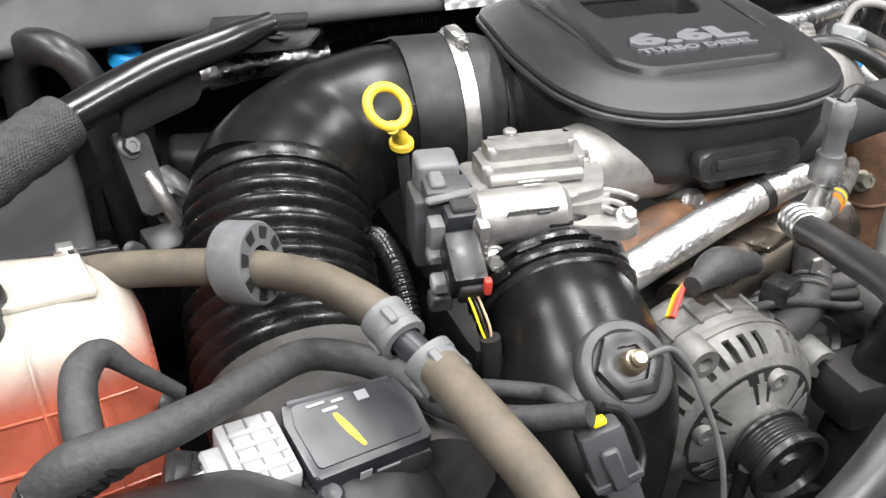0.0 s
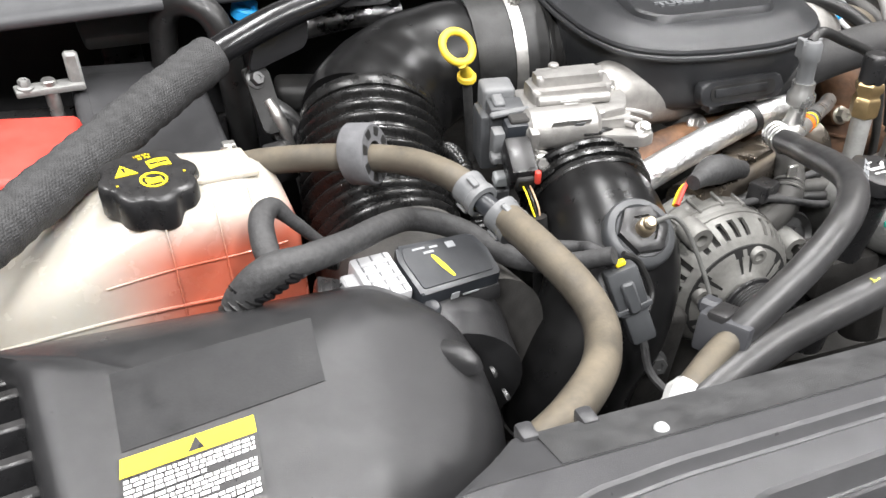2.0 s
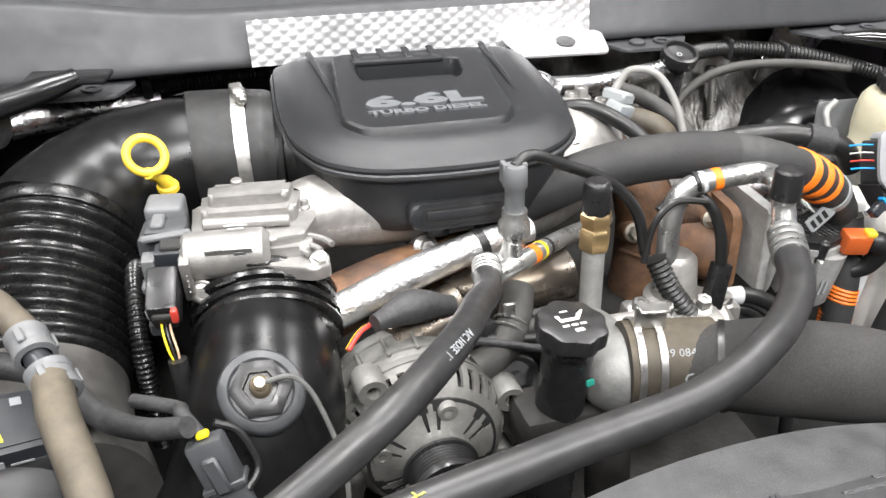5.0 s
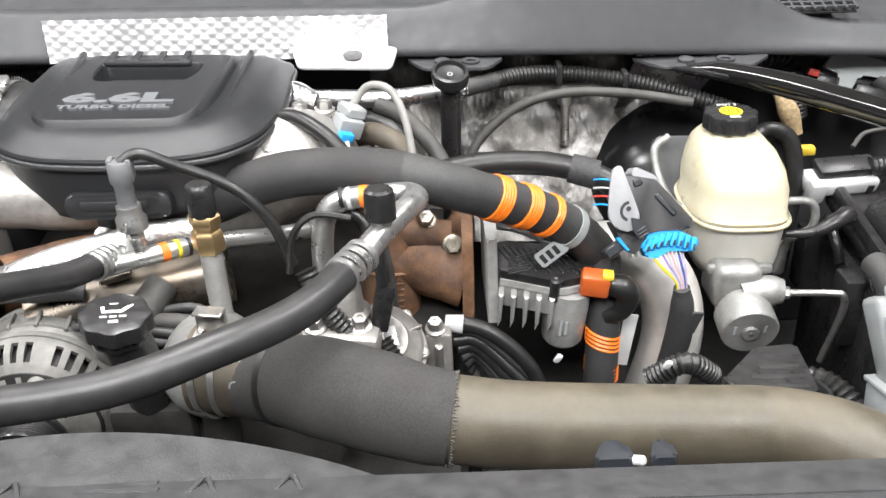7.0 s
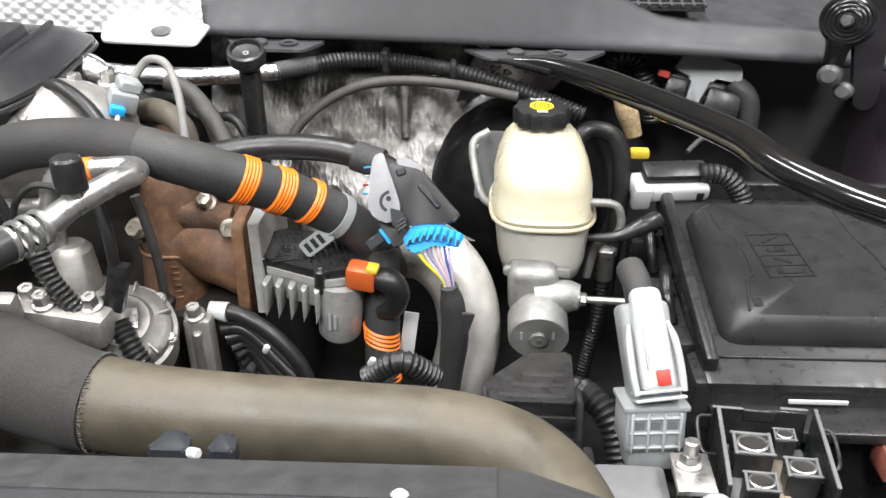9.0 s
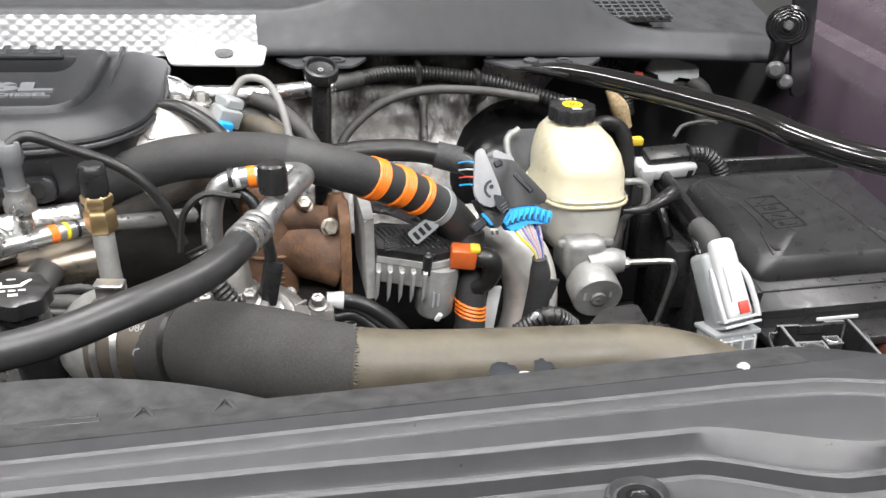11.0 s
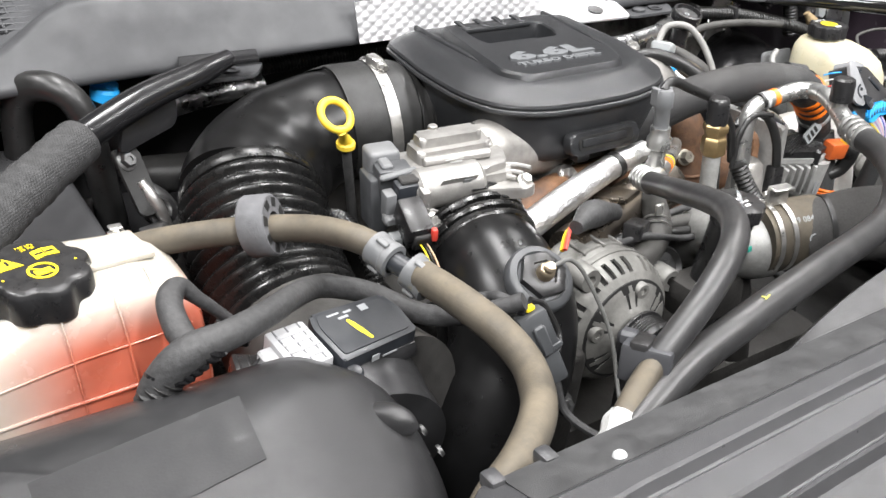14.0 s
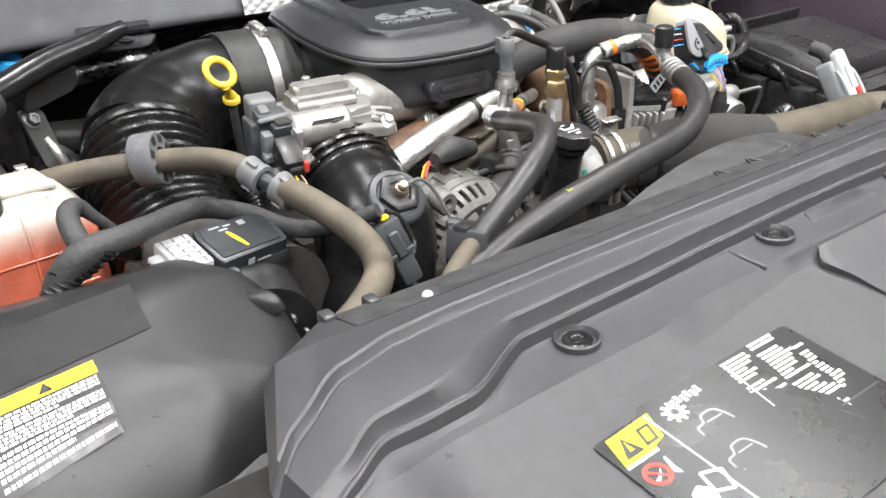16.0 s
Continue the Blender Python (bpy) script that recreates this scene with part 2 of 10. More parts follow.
BLACK = mat("black_plastic", (0.015, 0.015, 0.016), 0.33, dust=0.06, bump=0.1, big=40)
BLACK_SAT = mat("satin_black_plastic", (0.009, 0.009, 0.01), 0.22, dust=0.02, bump=0.03, rvar=0.04, big=30)
COVER = mat("grained_cover_plastic", (0.020, 0.021, 0.023), 0.33, dust=0.03, bump=0.3, bscale=1500, rvar=0.03, var=0.1, big=30)
AIRBOX = mat("dull_airbox_plastic", (0.019, 0.019, 0.020), 0.31, dust=0.08, bump=0.25, bscale=1500, big=28, dustcol=(0.12, 0.118, 0.115), var=0.12, rvar=0.05)
SHROUD = mat("grained_shroud_plastic", (0.044, 0.044, 0.046), 0.30, dust=0.02, bump=0.25, bscale=1600, big=25, rvar=0.03, var=0.1, dustcol=(0.18, 0.18, 0.18))
LEDGE = mat("dusty_ledge_plastic", (0.042, 0.042, 0.043), 0.40, dust=0.14, bump=0.3, bscale=900, big=35, dustcol=(0.11, 0.11, 0.107))
COWL = mat("grey_cowl_plastic", (0.042, 0.043, 0.046), 0.5, dust=0.1, bump=0.2, bscale=1200, big=16, var=0.08, dustcol=(0.15, 0.15, 0.15))
RUBBER = mat("black_rubber", (0.014, 0.014, 0.014), 0.38, dust=0.03, bump=0.06, big=40)
HOSE = mat("satin_hose_rubber", (0.024, 0.024, 0.025), 0.38, dust=0.07, bump=0.08, big=30, rvar=0.05)
DUCT = mat("semi_gloss_duct_plastic", (0.006, 0.006, 0.0063), 0.30, dust=0.01, bump=0.008, rvar=0.04, big=24, spec=0.32)
PLUGGREY = mat("dark_plug_plastic", (0.055, 0.058, 0.062), 0.42, var=0.1, bump=0.08, dust=0.08)
BELLOWS = mat("bellows_rubber", (0.007, 0.007, 0.007), 0.27, dust=0.04, bump=0.012, big=40, dustcol=(0.1, 0.095, 0.09))
GREYRUB = mat("dusty_grey_rubber", (0.042, 0.041, 0.039), 0.58, dust=0.32, bump=0.3, dustcol=(0.13, 0.122, 0.11))
BROWNHOSE = mat("dirt_browned_hose", (0.055, 0.048, 0.038), 0.55, var=0.35, scale=25, dust=0.65, dustcol=(0.2, 0.165, 0.115), bump=0.12, big=18)
TANPIPE = mat("tan_dusty_pipe", (0.060, 0.052, 0.038), 0.40, var=0.3, scale=14, dust=0.5, dustcol=(0.17, 0.145, 0.10), stain=(0.05, 0.045, 0.036), stain_amt=0.6, bump=0.15, big=12)
ALU = mat("cast_aluminium", (0.385, 0.37, 0.35), 0.52, metal=0.75, var=0.15, scale=90, bump=0.35, bscale=350, stain=(0.3, 0.29, 0.27), stain_amt=0.5, big=16)
ALUDULL = mat("dull_cast_aluminium", (0.30, 0.30, 0.29), 0.55, metal=0.6, var=0.2, scale=70, bump=0.4, bscale=300, stain=(0.16, 0.155, 0.145), stain_amt=0.5, big=18)
ALUTUBE = mat("bright_aluminium_tube", (0.56, 0.56, 0.55), 0.33, metal=0.9, var=0.1, bump=0.08, stain=(0.5, 0.49, 0.46), stain_amt=0.5, big=25)
STEEL = mat("zinc_steel", (0.55, 0.54, 0.52), 0.35, metal=0.9, var=0.2, bump=0.1, big=40)
DARKSTEEL = mat("dark_steel", (0.10, 0.10, 0.10), 0.45, metal=0.6, var=0.3, bump=0.2)
HEATSTEEL = mat("heat_tinted_steel", (0.135, 0.118, 0.10), 0.32, metal=0.85, var=0.3, scale=20, bump=0.08, stain=(0.20, 0.15, 0.09), stain_amt=0.7, big=14)
RUST = mat("rusty_cast_iron", (0.185, 0.096, 0.050), 0.72, metal=0.1, var=0.4, scale=60, bump=0.6, bscale=260, stain=(0.085, 0.060, 0.052), stain_amt=0.85, big=14)
BRASS = mat("brass", (0.60, 0.44, 0.23), 0.35, metal=0.95, var=0.15, bump=0.08)
YELLOW = mat("yellow_plastic", (0.82, 0.58, 0.05), 0.42, var=0.08, bump=0.05)
YELLOWPRINT = mat("yellow_print", (0.85, 0.66, 0.02), 0.5, var=0.05, bump=0.0)
WHITEPRINT = mat("white_print", (0.75, 0.75, 0.73), 0.5, var=0.05, bump=0.0)
ORANGE = mat("orange_tape", (0.85, 0.19, 0.015), 0.42, var=0.15, bump=0.2, scale=120)
REDPLASTIC = mat("red_plastic", (0.55, 0.045, 0.03), 0.45, var=0.1, bump=0.05, dust=0.1)
BLUE = mat("blue_plastic", (0.02, 0.33, 0.72), 0.4, var=0.1, bump=0.03)
WHITEPL = mat("white_plastic", (0.50, 0.51, 0.51), 0.42, var=0.06, bump=0.05, dust=0.12)
GREYPL = mat("light_grey_plastic", (0.27, 0.285, 0.29), 0.45, var=0.08, bump=0.08, dust=0.2)
MIDGREY = mat("mid_grey_plastic", (0.14, 0.145, 0.15), 0.45, var=0.1, bump=0.1, dust=0.2)
GLOSSBLACK = mat("gloss_black_paint", (0.008, 0.008, 0.008), 0.12, var=0.1, bump=0.02, dust=0.03, coat=0.5, rvar=0.03)
SLATE = mat("slate_plastic", (0.018, 0.021, 0.026), 0.36, var=0.1, bump=0.05, dust=0.1)
CREAM = mat("yellowed_reservoir_plastic", (0.50, 0.465, 0.345), 0.33, var=0.05, scale=12, bump=0.05, stain=(0.46, 0.38, 0.21), stain_amt=0.5, big=9, soft=0.3)
CREAMLOW = mat("clear_reservoir_plastic", (0.44, 0.43, 0.39), 0.34, var=0.05, scale=12, bump=0.05, soft=0.3)
TAPE = mat("cloth_tape", (0.03, 0.031, 0.032), 0.58, var=0.3, scale=500, bump=0.5, bscale=700, dust=0.16)
WEAVE = mat("woven_sleeve", (0.024, 0.024, 0.025), 0.62, var=0.5, scale=900, bump=0.7, bscale=1200, dust=0.1)
FELT = mat("dark_sleeve", (0.03, 0.029, 0.028), 0.85, var=0.3, scale=500, bump=0.4, bscale=1000, dust=0.15, dustcol=(0.09, 0.085, 0.08))
PAINT = mat("dark_body_paint", (0.075, 0.055, 0.074), 0.18, var=0.05, bump=0.0, coat=0.8, dust=0.25)
# Dark bay metal; also the shade painted in holes, slots and wells.
PITBLACK = mat("dark_metal_and_recess_shade", (0.011, 0.011, 0.011), 0.6, var=0.4, bump=0.2, dust=0.06)
BLOCK = mat("grimy_engine_casting", (0.020, 0.019, 0.018), 0.6, metal=0.3, var=0.5, scale=40, bump=0.6, bscale=200, dust=0.14, dustcol=(0.12, 0.11, 0.095))
GREEN = mat("green_plastic", (0.02, 0.22, 0.17), 0.4, var=0.1, bump=0.03)
MAGENTA = mat("magenta_plastic", (0.45, 0.05, 0.3), 0.4, var=0.1, bump=0.03)
PRINTGREY = mat("grey_print", (0.3, 0.31, 0.32), 0.55, var=0.05, bump=0.0)
WALLPAINT = mat("shop_wall_paint", (0.30, 0.30, 0.30), 0.7, var=0.05, scale=3, bump=0.1)
CONCRETE = mat("shop_concrete", (0.30, 0.295, 0.28), 0.6, var=0.2, scale=6, bump=0.2, bscale=60)


def foil_mat(name, crinkle, scale, rough, col=(0.82, 0.82, 0.83), stretch=(1, 1, 1)):
    m = mat(name, col, rough, metal=1.0, var=0.08, scale=30, bump=0.0, stain=(0.5, 0.5, 0.5), stain_amt=0.4, big=20, rvar=0.1)
    nt = m.node_tree
    tc = nt.nodes.new("ShaderNodeTexCoord")
    vo = nt.nodes.new("ShaderNodeTexVoronoi")
    vo.inputs["Scale"].default_value = scale
    no = nt.nodes.new("ShaderNodeTexNoise")
    no.inputs["Scale"].default_value, no.inputs["Detail"].default_value = scale * 0.6, 6
    ad = nt.nodes.new("ShaderNodeMath")
    ad.operation = "ADD"
    bp = nt.nodes.new("ShaderNodeBump")
    bp.inputs["Strength"].default_value, bp.inputs["Distance"].default_value = crinkle, 0.004
    mp = nt.nodes.new("ShaderNodeMapping")
    mp.inputs["Scale"].default_value = stretch
    mp.inputs["Rotation"].default_value = (0, 0.5 if stretch[2] < 1 else 0.0, 0)
    nt.links.new(tc.outputs["Object"], mp.inputs["Vector"])
    for n in (vo, no):
        nt.links.new(mp.outputs["Vector"], n.inputs["Vector"])
    nt.links.new(vo.outputs["Distance"], ad.inputs[0])
    nt.links.new(no.outputs["Fac"], ad.inputs[1])
    nt.links.new(ad.outputs[0], bp.inputs["Height"])
    nt.links.new(bp.outputs["Normal"], nt.nodes["Principled BSDF"].inputs["Normal"])
    return m


FOIL = foil_mat("crinkled_foil", 0.16, 170, 0.30, (0.66, 0.66, 0.67))
SMOOTHFOIL = foil_mat("smooth_foil", 0.20, 260, 0.42, (0.80, 0.80, 0.80))
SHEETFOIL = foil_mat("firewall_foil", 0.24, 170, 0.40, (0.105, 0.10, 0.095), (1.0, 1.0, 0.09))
EMBOSS = mat("embossed_aluminium", (0.85, 0.85, 0.86), 0.42, metal=0.75, var=0.06, bump=0.05, big=14)


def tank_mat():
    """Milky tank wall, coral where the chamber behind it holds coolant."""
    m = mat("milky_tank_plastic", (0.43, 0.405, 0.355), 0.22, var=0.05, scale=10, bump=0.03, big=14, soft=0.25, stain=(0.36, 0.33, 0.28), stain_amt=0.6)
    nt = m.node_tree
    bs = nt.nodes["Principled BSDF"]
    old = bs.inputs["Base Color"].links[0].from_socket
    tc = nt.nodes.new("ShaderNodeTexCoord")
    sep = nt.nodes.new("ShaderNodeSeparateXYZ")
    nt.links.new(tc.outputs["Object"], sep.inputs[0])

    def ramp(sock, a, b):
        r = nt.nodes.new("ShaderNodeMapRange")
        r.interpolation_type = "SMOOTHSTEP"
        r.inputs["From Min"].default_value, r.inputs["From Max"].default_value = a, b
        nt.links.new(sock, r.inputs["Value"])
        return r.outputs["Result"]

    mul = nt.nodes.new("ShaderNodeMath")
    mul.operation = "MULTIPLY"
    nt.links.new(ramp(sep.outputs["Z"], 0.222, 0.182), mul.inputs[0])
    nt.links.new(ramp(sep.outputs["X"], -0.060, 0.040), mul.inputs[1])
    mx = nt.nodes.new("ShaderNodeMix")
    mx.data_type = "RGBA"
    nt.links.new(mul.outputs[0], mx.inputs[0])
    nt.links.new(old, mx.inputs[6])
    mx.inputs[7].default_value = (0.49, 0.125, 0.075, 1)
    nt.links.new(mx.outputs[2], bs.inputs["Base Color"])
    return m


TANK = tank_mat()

SLEEVERUB = mat("black_sleeve_rubber", (0.012, 0.012, 0.012), 0.5, dust=0.08, bump=0.2, big=30, dustcol=(0.12, 0.115, 0.105))
LIDPLASTIC = mat("fuse_lid_plastic", (0.021, 0.021, 0.022), 0.30, dust=0.07, bump=0.25, bscale=1400, big=22, rvar=0.08, var=0.15, dustcol=(0.16, 0.155, 0.145))


FIREWALL = mat("dark_firewall_mat", (0.030, 0.030, 0.032), 0.5, var=0.2, scale=12, bump=0.2, dust=0.15, big=6)


# ---- shop and body shell ----
def slab(name, lo, hi, material, label="", bevel=0.0):
    c = [(a + b) / 2 for a, b in zip(lo, hi)]
    bm = rbox([b - a for a, b in zip(lo, hi)], Matrix.Translation(c), bevel)
    return solid(name, bm, material, label, name.split("_")[0], (c[0], c[1], lo[2]), kind="structure")


slab("floor", (-6, -6, -0.15), (6, 7, 0), CONCRETE, "pale smooth concrete workshop floor")
slab("wall_north", (-6, 6, 0), (6, 6.2, 4.2), WALLPAINT, "plain white workshop wall")
slab("wall_south", (-6, -6.2, 0), (6, -6, 4.2), WALLPAINT, "plain white workshop wall")
slab("wall_east", (6, -6, 0), (6.2, 6, 4.2), WALLPAINT, "plain white workshop wall")
slab("wall_west", (-6.2, -6, 0), (-6, 6, 4.2), WALLPAINT, "plain white workshop wall")
slab("ceiling", (-6.2, -6.2, 4.2), (6.2, 6.2, 4.35), WALLPAINT, "plain white workshop ceiling")
for lx, ly, _ in LAMPS:
    t = thing("ceiling_light", "white rectangular ceiling light panel", "ceiling light", (lx, ly, 3.92), "ceiling lights")
    bm = bmesh.new()
    for sx in (-1, 1):
        rbox((0.03, 1.6, 0.28), Matrix.Translation((lx + sx * 0.245, ly, 4.06)), 0.004, 1, bm)
        rbox((0.52, 0.03, 0.28), Matrix.Translation((lx, ly + sx * 0.785, 4.06)), 0.004, 1, bm)
    part("housing", bm, WHITEPL, t)

SIDE["bay"] = True
slab("bay_floor", (-1.1, -0.15, 0.0), (1.1, 1.05, 0.86), PITBLACK, "black dirty pan under the engine")
slab("firewall", (-1.1, 0.985, 0.86), (1.1, 1.05, 1.40), FIREWALL, "black steel firewall behind the engine")
slab("inner_fender_left", (-1.10, -0.10, 0.86), (-1.02, 0.985, 1.40), PITBLACK, "black inner fender wall")
slab("radiator_support", (-0.95, -0.12, 0.86), (0.85, -0.035, 1.33), PITBLACK, "black radiator support panel", 0.004)
slab("front_body", (-1.05, -0.75, 0.0), (1.05, -0.16, 1.20), PITBLACK, "dark front body of the truck", 0.02)

# engine mass under the parts
slab("engine_block", (-0.30, 0.50, 0.86), (0.28, 0.95, 1.20), BLOCK, "grimy dark engine casting", 0.03)
slab("engine_front", (-0.24, 0.31, 0.86), (0.26, 0.50, 1.10), BLOCK, "grimy dark engine timing cover", 0.03)


def inner_fender():
    def f(u, v):
        y = -0.05 + 1.10 * u
        prof = [(0.985, 0.86), (0.99, 1.20), (1.0, 1.36), (1.02, 1.395), (1.055, 1.40), (1.075, 1.44), (1.095, 1.452)]
        k = v * (len(prof) - 1)
        i = min(int(k), len(prof) - 2)
        a, b = prof[i], prof[i + 1]
        g = k - i
        return V(a[0] + (b[0] - a[0]) * g + 0.03 * u, y, a[1] + (b[1] - a[1]) * g + 0.02 * u)
    return solid("inner_fender_right", thicken(grid(12, 12, f), 0.004), PAINT, "dark plum painted inner fender with rubber seal", "fender", (1.0, 0.4, 0.86), kind="structure")


inner_fender()


def outer_fender():
    prof = [(1.098, 1.452), (1.11, 1.462), (1.16, 1.462), (1.22, 1.44), (1.26, 1.38), (1.27, 1.2), (1.27, 0.9)]
    sec = [[V(x + 0.03 * u, -0.1 + 1.3 * u, z + 0.02 * u) for u in (0, 0.33, 0.66, 1)] for x, z in prof]
    bm = bmesh.new()
    loft(sec, bm, caps=False, closed=False)
    return solid("fender_panel", thicken(bm, 0.003), PAINT, "glossy dark plum painted fender panel", "fender", (1.2, 0.5, 0.9), kind="structure")


outer_fender()


# ---- cowl ----
def cowl_low(x):
    a = abs(x) / 0.98
    return 0.757 + 0.04 * x + 0.05 * a ** 3, 1.443 - 0.052 * a ** 2.6


def bump01(x, a, b):
    t = min(1.0, max(0.0, (x - a) / (b - a)))
    return t * t * (3 - 2 * t)


def cowl_rise(x):
    if x < 0:
        return 0.046 + 0.026 * bump01(-x, 0.25, 0.50) - 0.050 * bump01(-x, 0.545, 0.650)
    hump = bump01(x, 0.22, 0.42) * (1 - bump01(x, 0.56, 0.74))
    return 0.046 + 0.055 * hump - 0.018 * bump01(x, 0.58, 0.76)


def cowl():
    prof = [(0.045, -0.012), (0.004, -0.010), (0.0, -0.004), (0.002, 0.004), (0.012, 0.35), (0.03, 0.93), (0.034, 1.0), (0.044, 1.03), (0.055, 1.0), (0.060, 0.86), (0.064, 0.40)]

    def f(u, v):
        x = -1.0 + 2.0 * u
        y0, z0 = cowl_low(x)
        rise = cowl_rise(x)
        k = v * (len(prof) - 1)
        i = min(int(k), len(prof) - 2)
        g = k - i
        dy = prof[i][0] + (prof[i + 1][0] - prof[i][0]) * g
        hz = [p[1] if abs(p[1]) < 0.02 else p[1] * rise for p in (prof[i], prof[i + 1])]
        return V(x, y0 + dy, z0 + hz[0] + (hz[1] - hz[0]) * g)
    bm = thicken(grid(80, 22, f), 0.003)
    ob = solid("cowl_panel", bm, COWL, "dull grey plastic cowl panel with rounded lip", "cowl", (0, 0.8, 1.42), kind="structure")
    def deck(u, v):
        x = -1.0 + 2.0 * u
        y0, z0 = cowl_low(x)
        return V(x, y0 + 0.059 + 0.26 * v, z0 + min(0.030, cowl_rise(x) * 0.86) - 0.004 + 0.05 * v)
    part("cowl_deck", thicken(grid(60, 4, deck), 0.003), COWL, ob, "grey deck behind the lip")
    for x0, x1, y0, z0 in ((-0.745, -0.525, 0.835, 1.458), (0.675, 0.778, 0.845, 1.463)):
        m = Matrix.Translation(((x0 + x1) / 2, y0, z0)) @ pose(0, 0, 0, 12, 0, 0)
        w = x1 - x0
        # Thin dark sheet adds the shade between the grille bars.
        part("grille_shade", rbox((w, 0.15, 0.002), m @ Matrix.Translation((0, 0.075, -0.006)), 0, 1), PITBLACK, ob, "dark sheet for the shade under the vent")
        g = bmesh.new()
        n = round(w / 0.0125)
        for i in range(n + 1):
            rbox((0.0036, 0.15, 0.005), m @ Matrix.Translation((-w / 2 + w * i / n, 0.075, 0)), 0.0008, 1, g)
        for j in range(12):
            rbox((w, 0.0034, 0.005), m @ Matrix.Translation((0, 0.004 + 0.0128 * j, 0.0006)), 0.0008, 1, g)
        part("vent_grille", g, COWL, ob, "grey vent grille")
    # fixing tabs under the lip
    for x0, x1 in ((-0.49, -0.345), (0.49, 0.665), (0.21, 0.335)):
        b = bmesh.new()
        xm = (x0 + x1) / 2
        y0, z0 = cowl_low(xm)
        w = (x1 - x0) / 2
        plate(rounded([(-w, 0.012), (-w * 0.62, -0.03), (w * 0.62, -0.03), (w, 0.012)], 0.012), 0.004, Matrix.Translation((xm, y0, z0 - 0.016)), 0.001, 1, b)
        lathe([(0, 0), (0.010, 0), (0.010, 0.004), (0.006, 0.006), (0, 0.006)], Matrix.Translation((xm - w * 0.25, y0 - 0.012, z0 - 0.012)), 16, b)
        lathe([(0.006, 0), (0.011, 0.001), (0.011, 0.003), (0.006, 0.002)], Matrix.Translation((xm + w * 0.3, y0 - 0.01, z0 - 0.012)), 16, b)
        part("fixing_tab", b, COWL, ob)
    return ob


cowl()


def heat_shield():
    x0, x1 = -0.221, 0.192

    def f(u, v):
        x = x0 + (x1 - x0) * u
        y0, z0 = cowl_low(x)
        s = v * 0.066
        q = abs(math.sin(math.pi * (x / 0.019 + s / 0.017))) * abs(math.sin(math.pi * (x / 0.019 - s / 0.017)))
        h = 0.0013 * min(1.0, 1.3 * q)
        return V(x, y0 - 0.006 - h + 0.006 * v, z0 - 0.004 + s * 0.78)
    t = thing("heat_shield", "bright embossed aluminium heat shield on the cowl", "heat shield", (0, 0.76, 1.44))
    part("embossed_sheet", thicken(grid(170, 26, f), 0.001), EMBOSS, t, sharp=60)
    b = bmesh.new()
    plate(rounded([(0.075, 0.02), (0.085, -0.028), (0.196, -0.032), (0.204, 0.02)], 0.01), 0.003, Matrix.Translation((0, 0.735, 1.446)) @ pose(0, 0, 0, 12, 0, 0), 0.001, 1, b)
    part("flange", b, EMBOSS, t)
    # Closed disc, dark like the shade of the slotted hole it replaces.
    b = lathe([(0.0, 0.0), (0.011, 0.0), (0.012, 0.0012), (0.009, 0.002), (0, 0.0015)], Matrix.Translation((0.15, 0.73, 1.4495)) @ pose(0, 0, 0, 12, 0, 0), 20)
    part("slot", b, DARKSTEEL, t, "dark disc for the shade in a slotted hole of the flange")
    return t


heat_shield()


# ---- radiator cover ----
def left_edge(y):
    pts = [(0.02, -0.540), (-0.008, -0.548), (-0.03, -0.588), (-0.082, -0.654), (-0.12, -0.650), (-0.6, -0.63)]
    for (ya, xa), (yb, xb) in zip(pts, pts[1:]):
        if y >= yb:
            f = (ya - y) / (ya - yb)
            return xa + (xb - xa) * min(1, max(0, f))
    return pts[-1][1]


def along(table, s):
    """Smooth value of a crease line at a distance s from the centre line."""
    if s <= table[0][0]:
        return table[0][1]
    for (a, ya), (b, yb) in zip(table, table[1:]):
        if s <= b:
            return ya + (yb - ya) * bump01(s, a, b) * 0.5 + (yb - ya) * 0.5 * (s - a) / (b - a)
    return table[-1][1] + (table[-1][1] - table[-2][1]) / (table[-1][0] - table[-2][0]) * (s - table[-1][0])


CREASE_A = [(0.07, -0.064), (0.28, -0.064), (0.46, -0.066), (0.515, -0.070), (0.565, -0.083), (0.62, -0.113), (0.65, -0.136)]
CREASE_B = [(0.04, -0.081), (0.16, -0.085), (0.31, -0.092), (0.425, -0.096), (0.52, -0.133), (0.575, -0.138), (0.615, -0.158), (0.65, -0.172)]
CREASE_C = [(0.04, -0.088), (0.17, -0.091), (0.315, -0.100), (0.415, -0.102), (0.50, -0.141), (0.57, -0.145), (0.64, -0.176), (0.66, -0.186)]
CREASE_E = [(0.10, -0.145), (0.265, -0.147), (0.32, -0.161), (0.43, -0.163), (0.53, -0.167), (0.59, -0.180), (0.65, -0.202)]
CREASE_F = [(0.11, -0.154), (0.17, -0.161), (0.30, -0.179), (0.456, -0.191), (0.545, -0.202), (0.61, -0.222), (0.65, -0.235)]


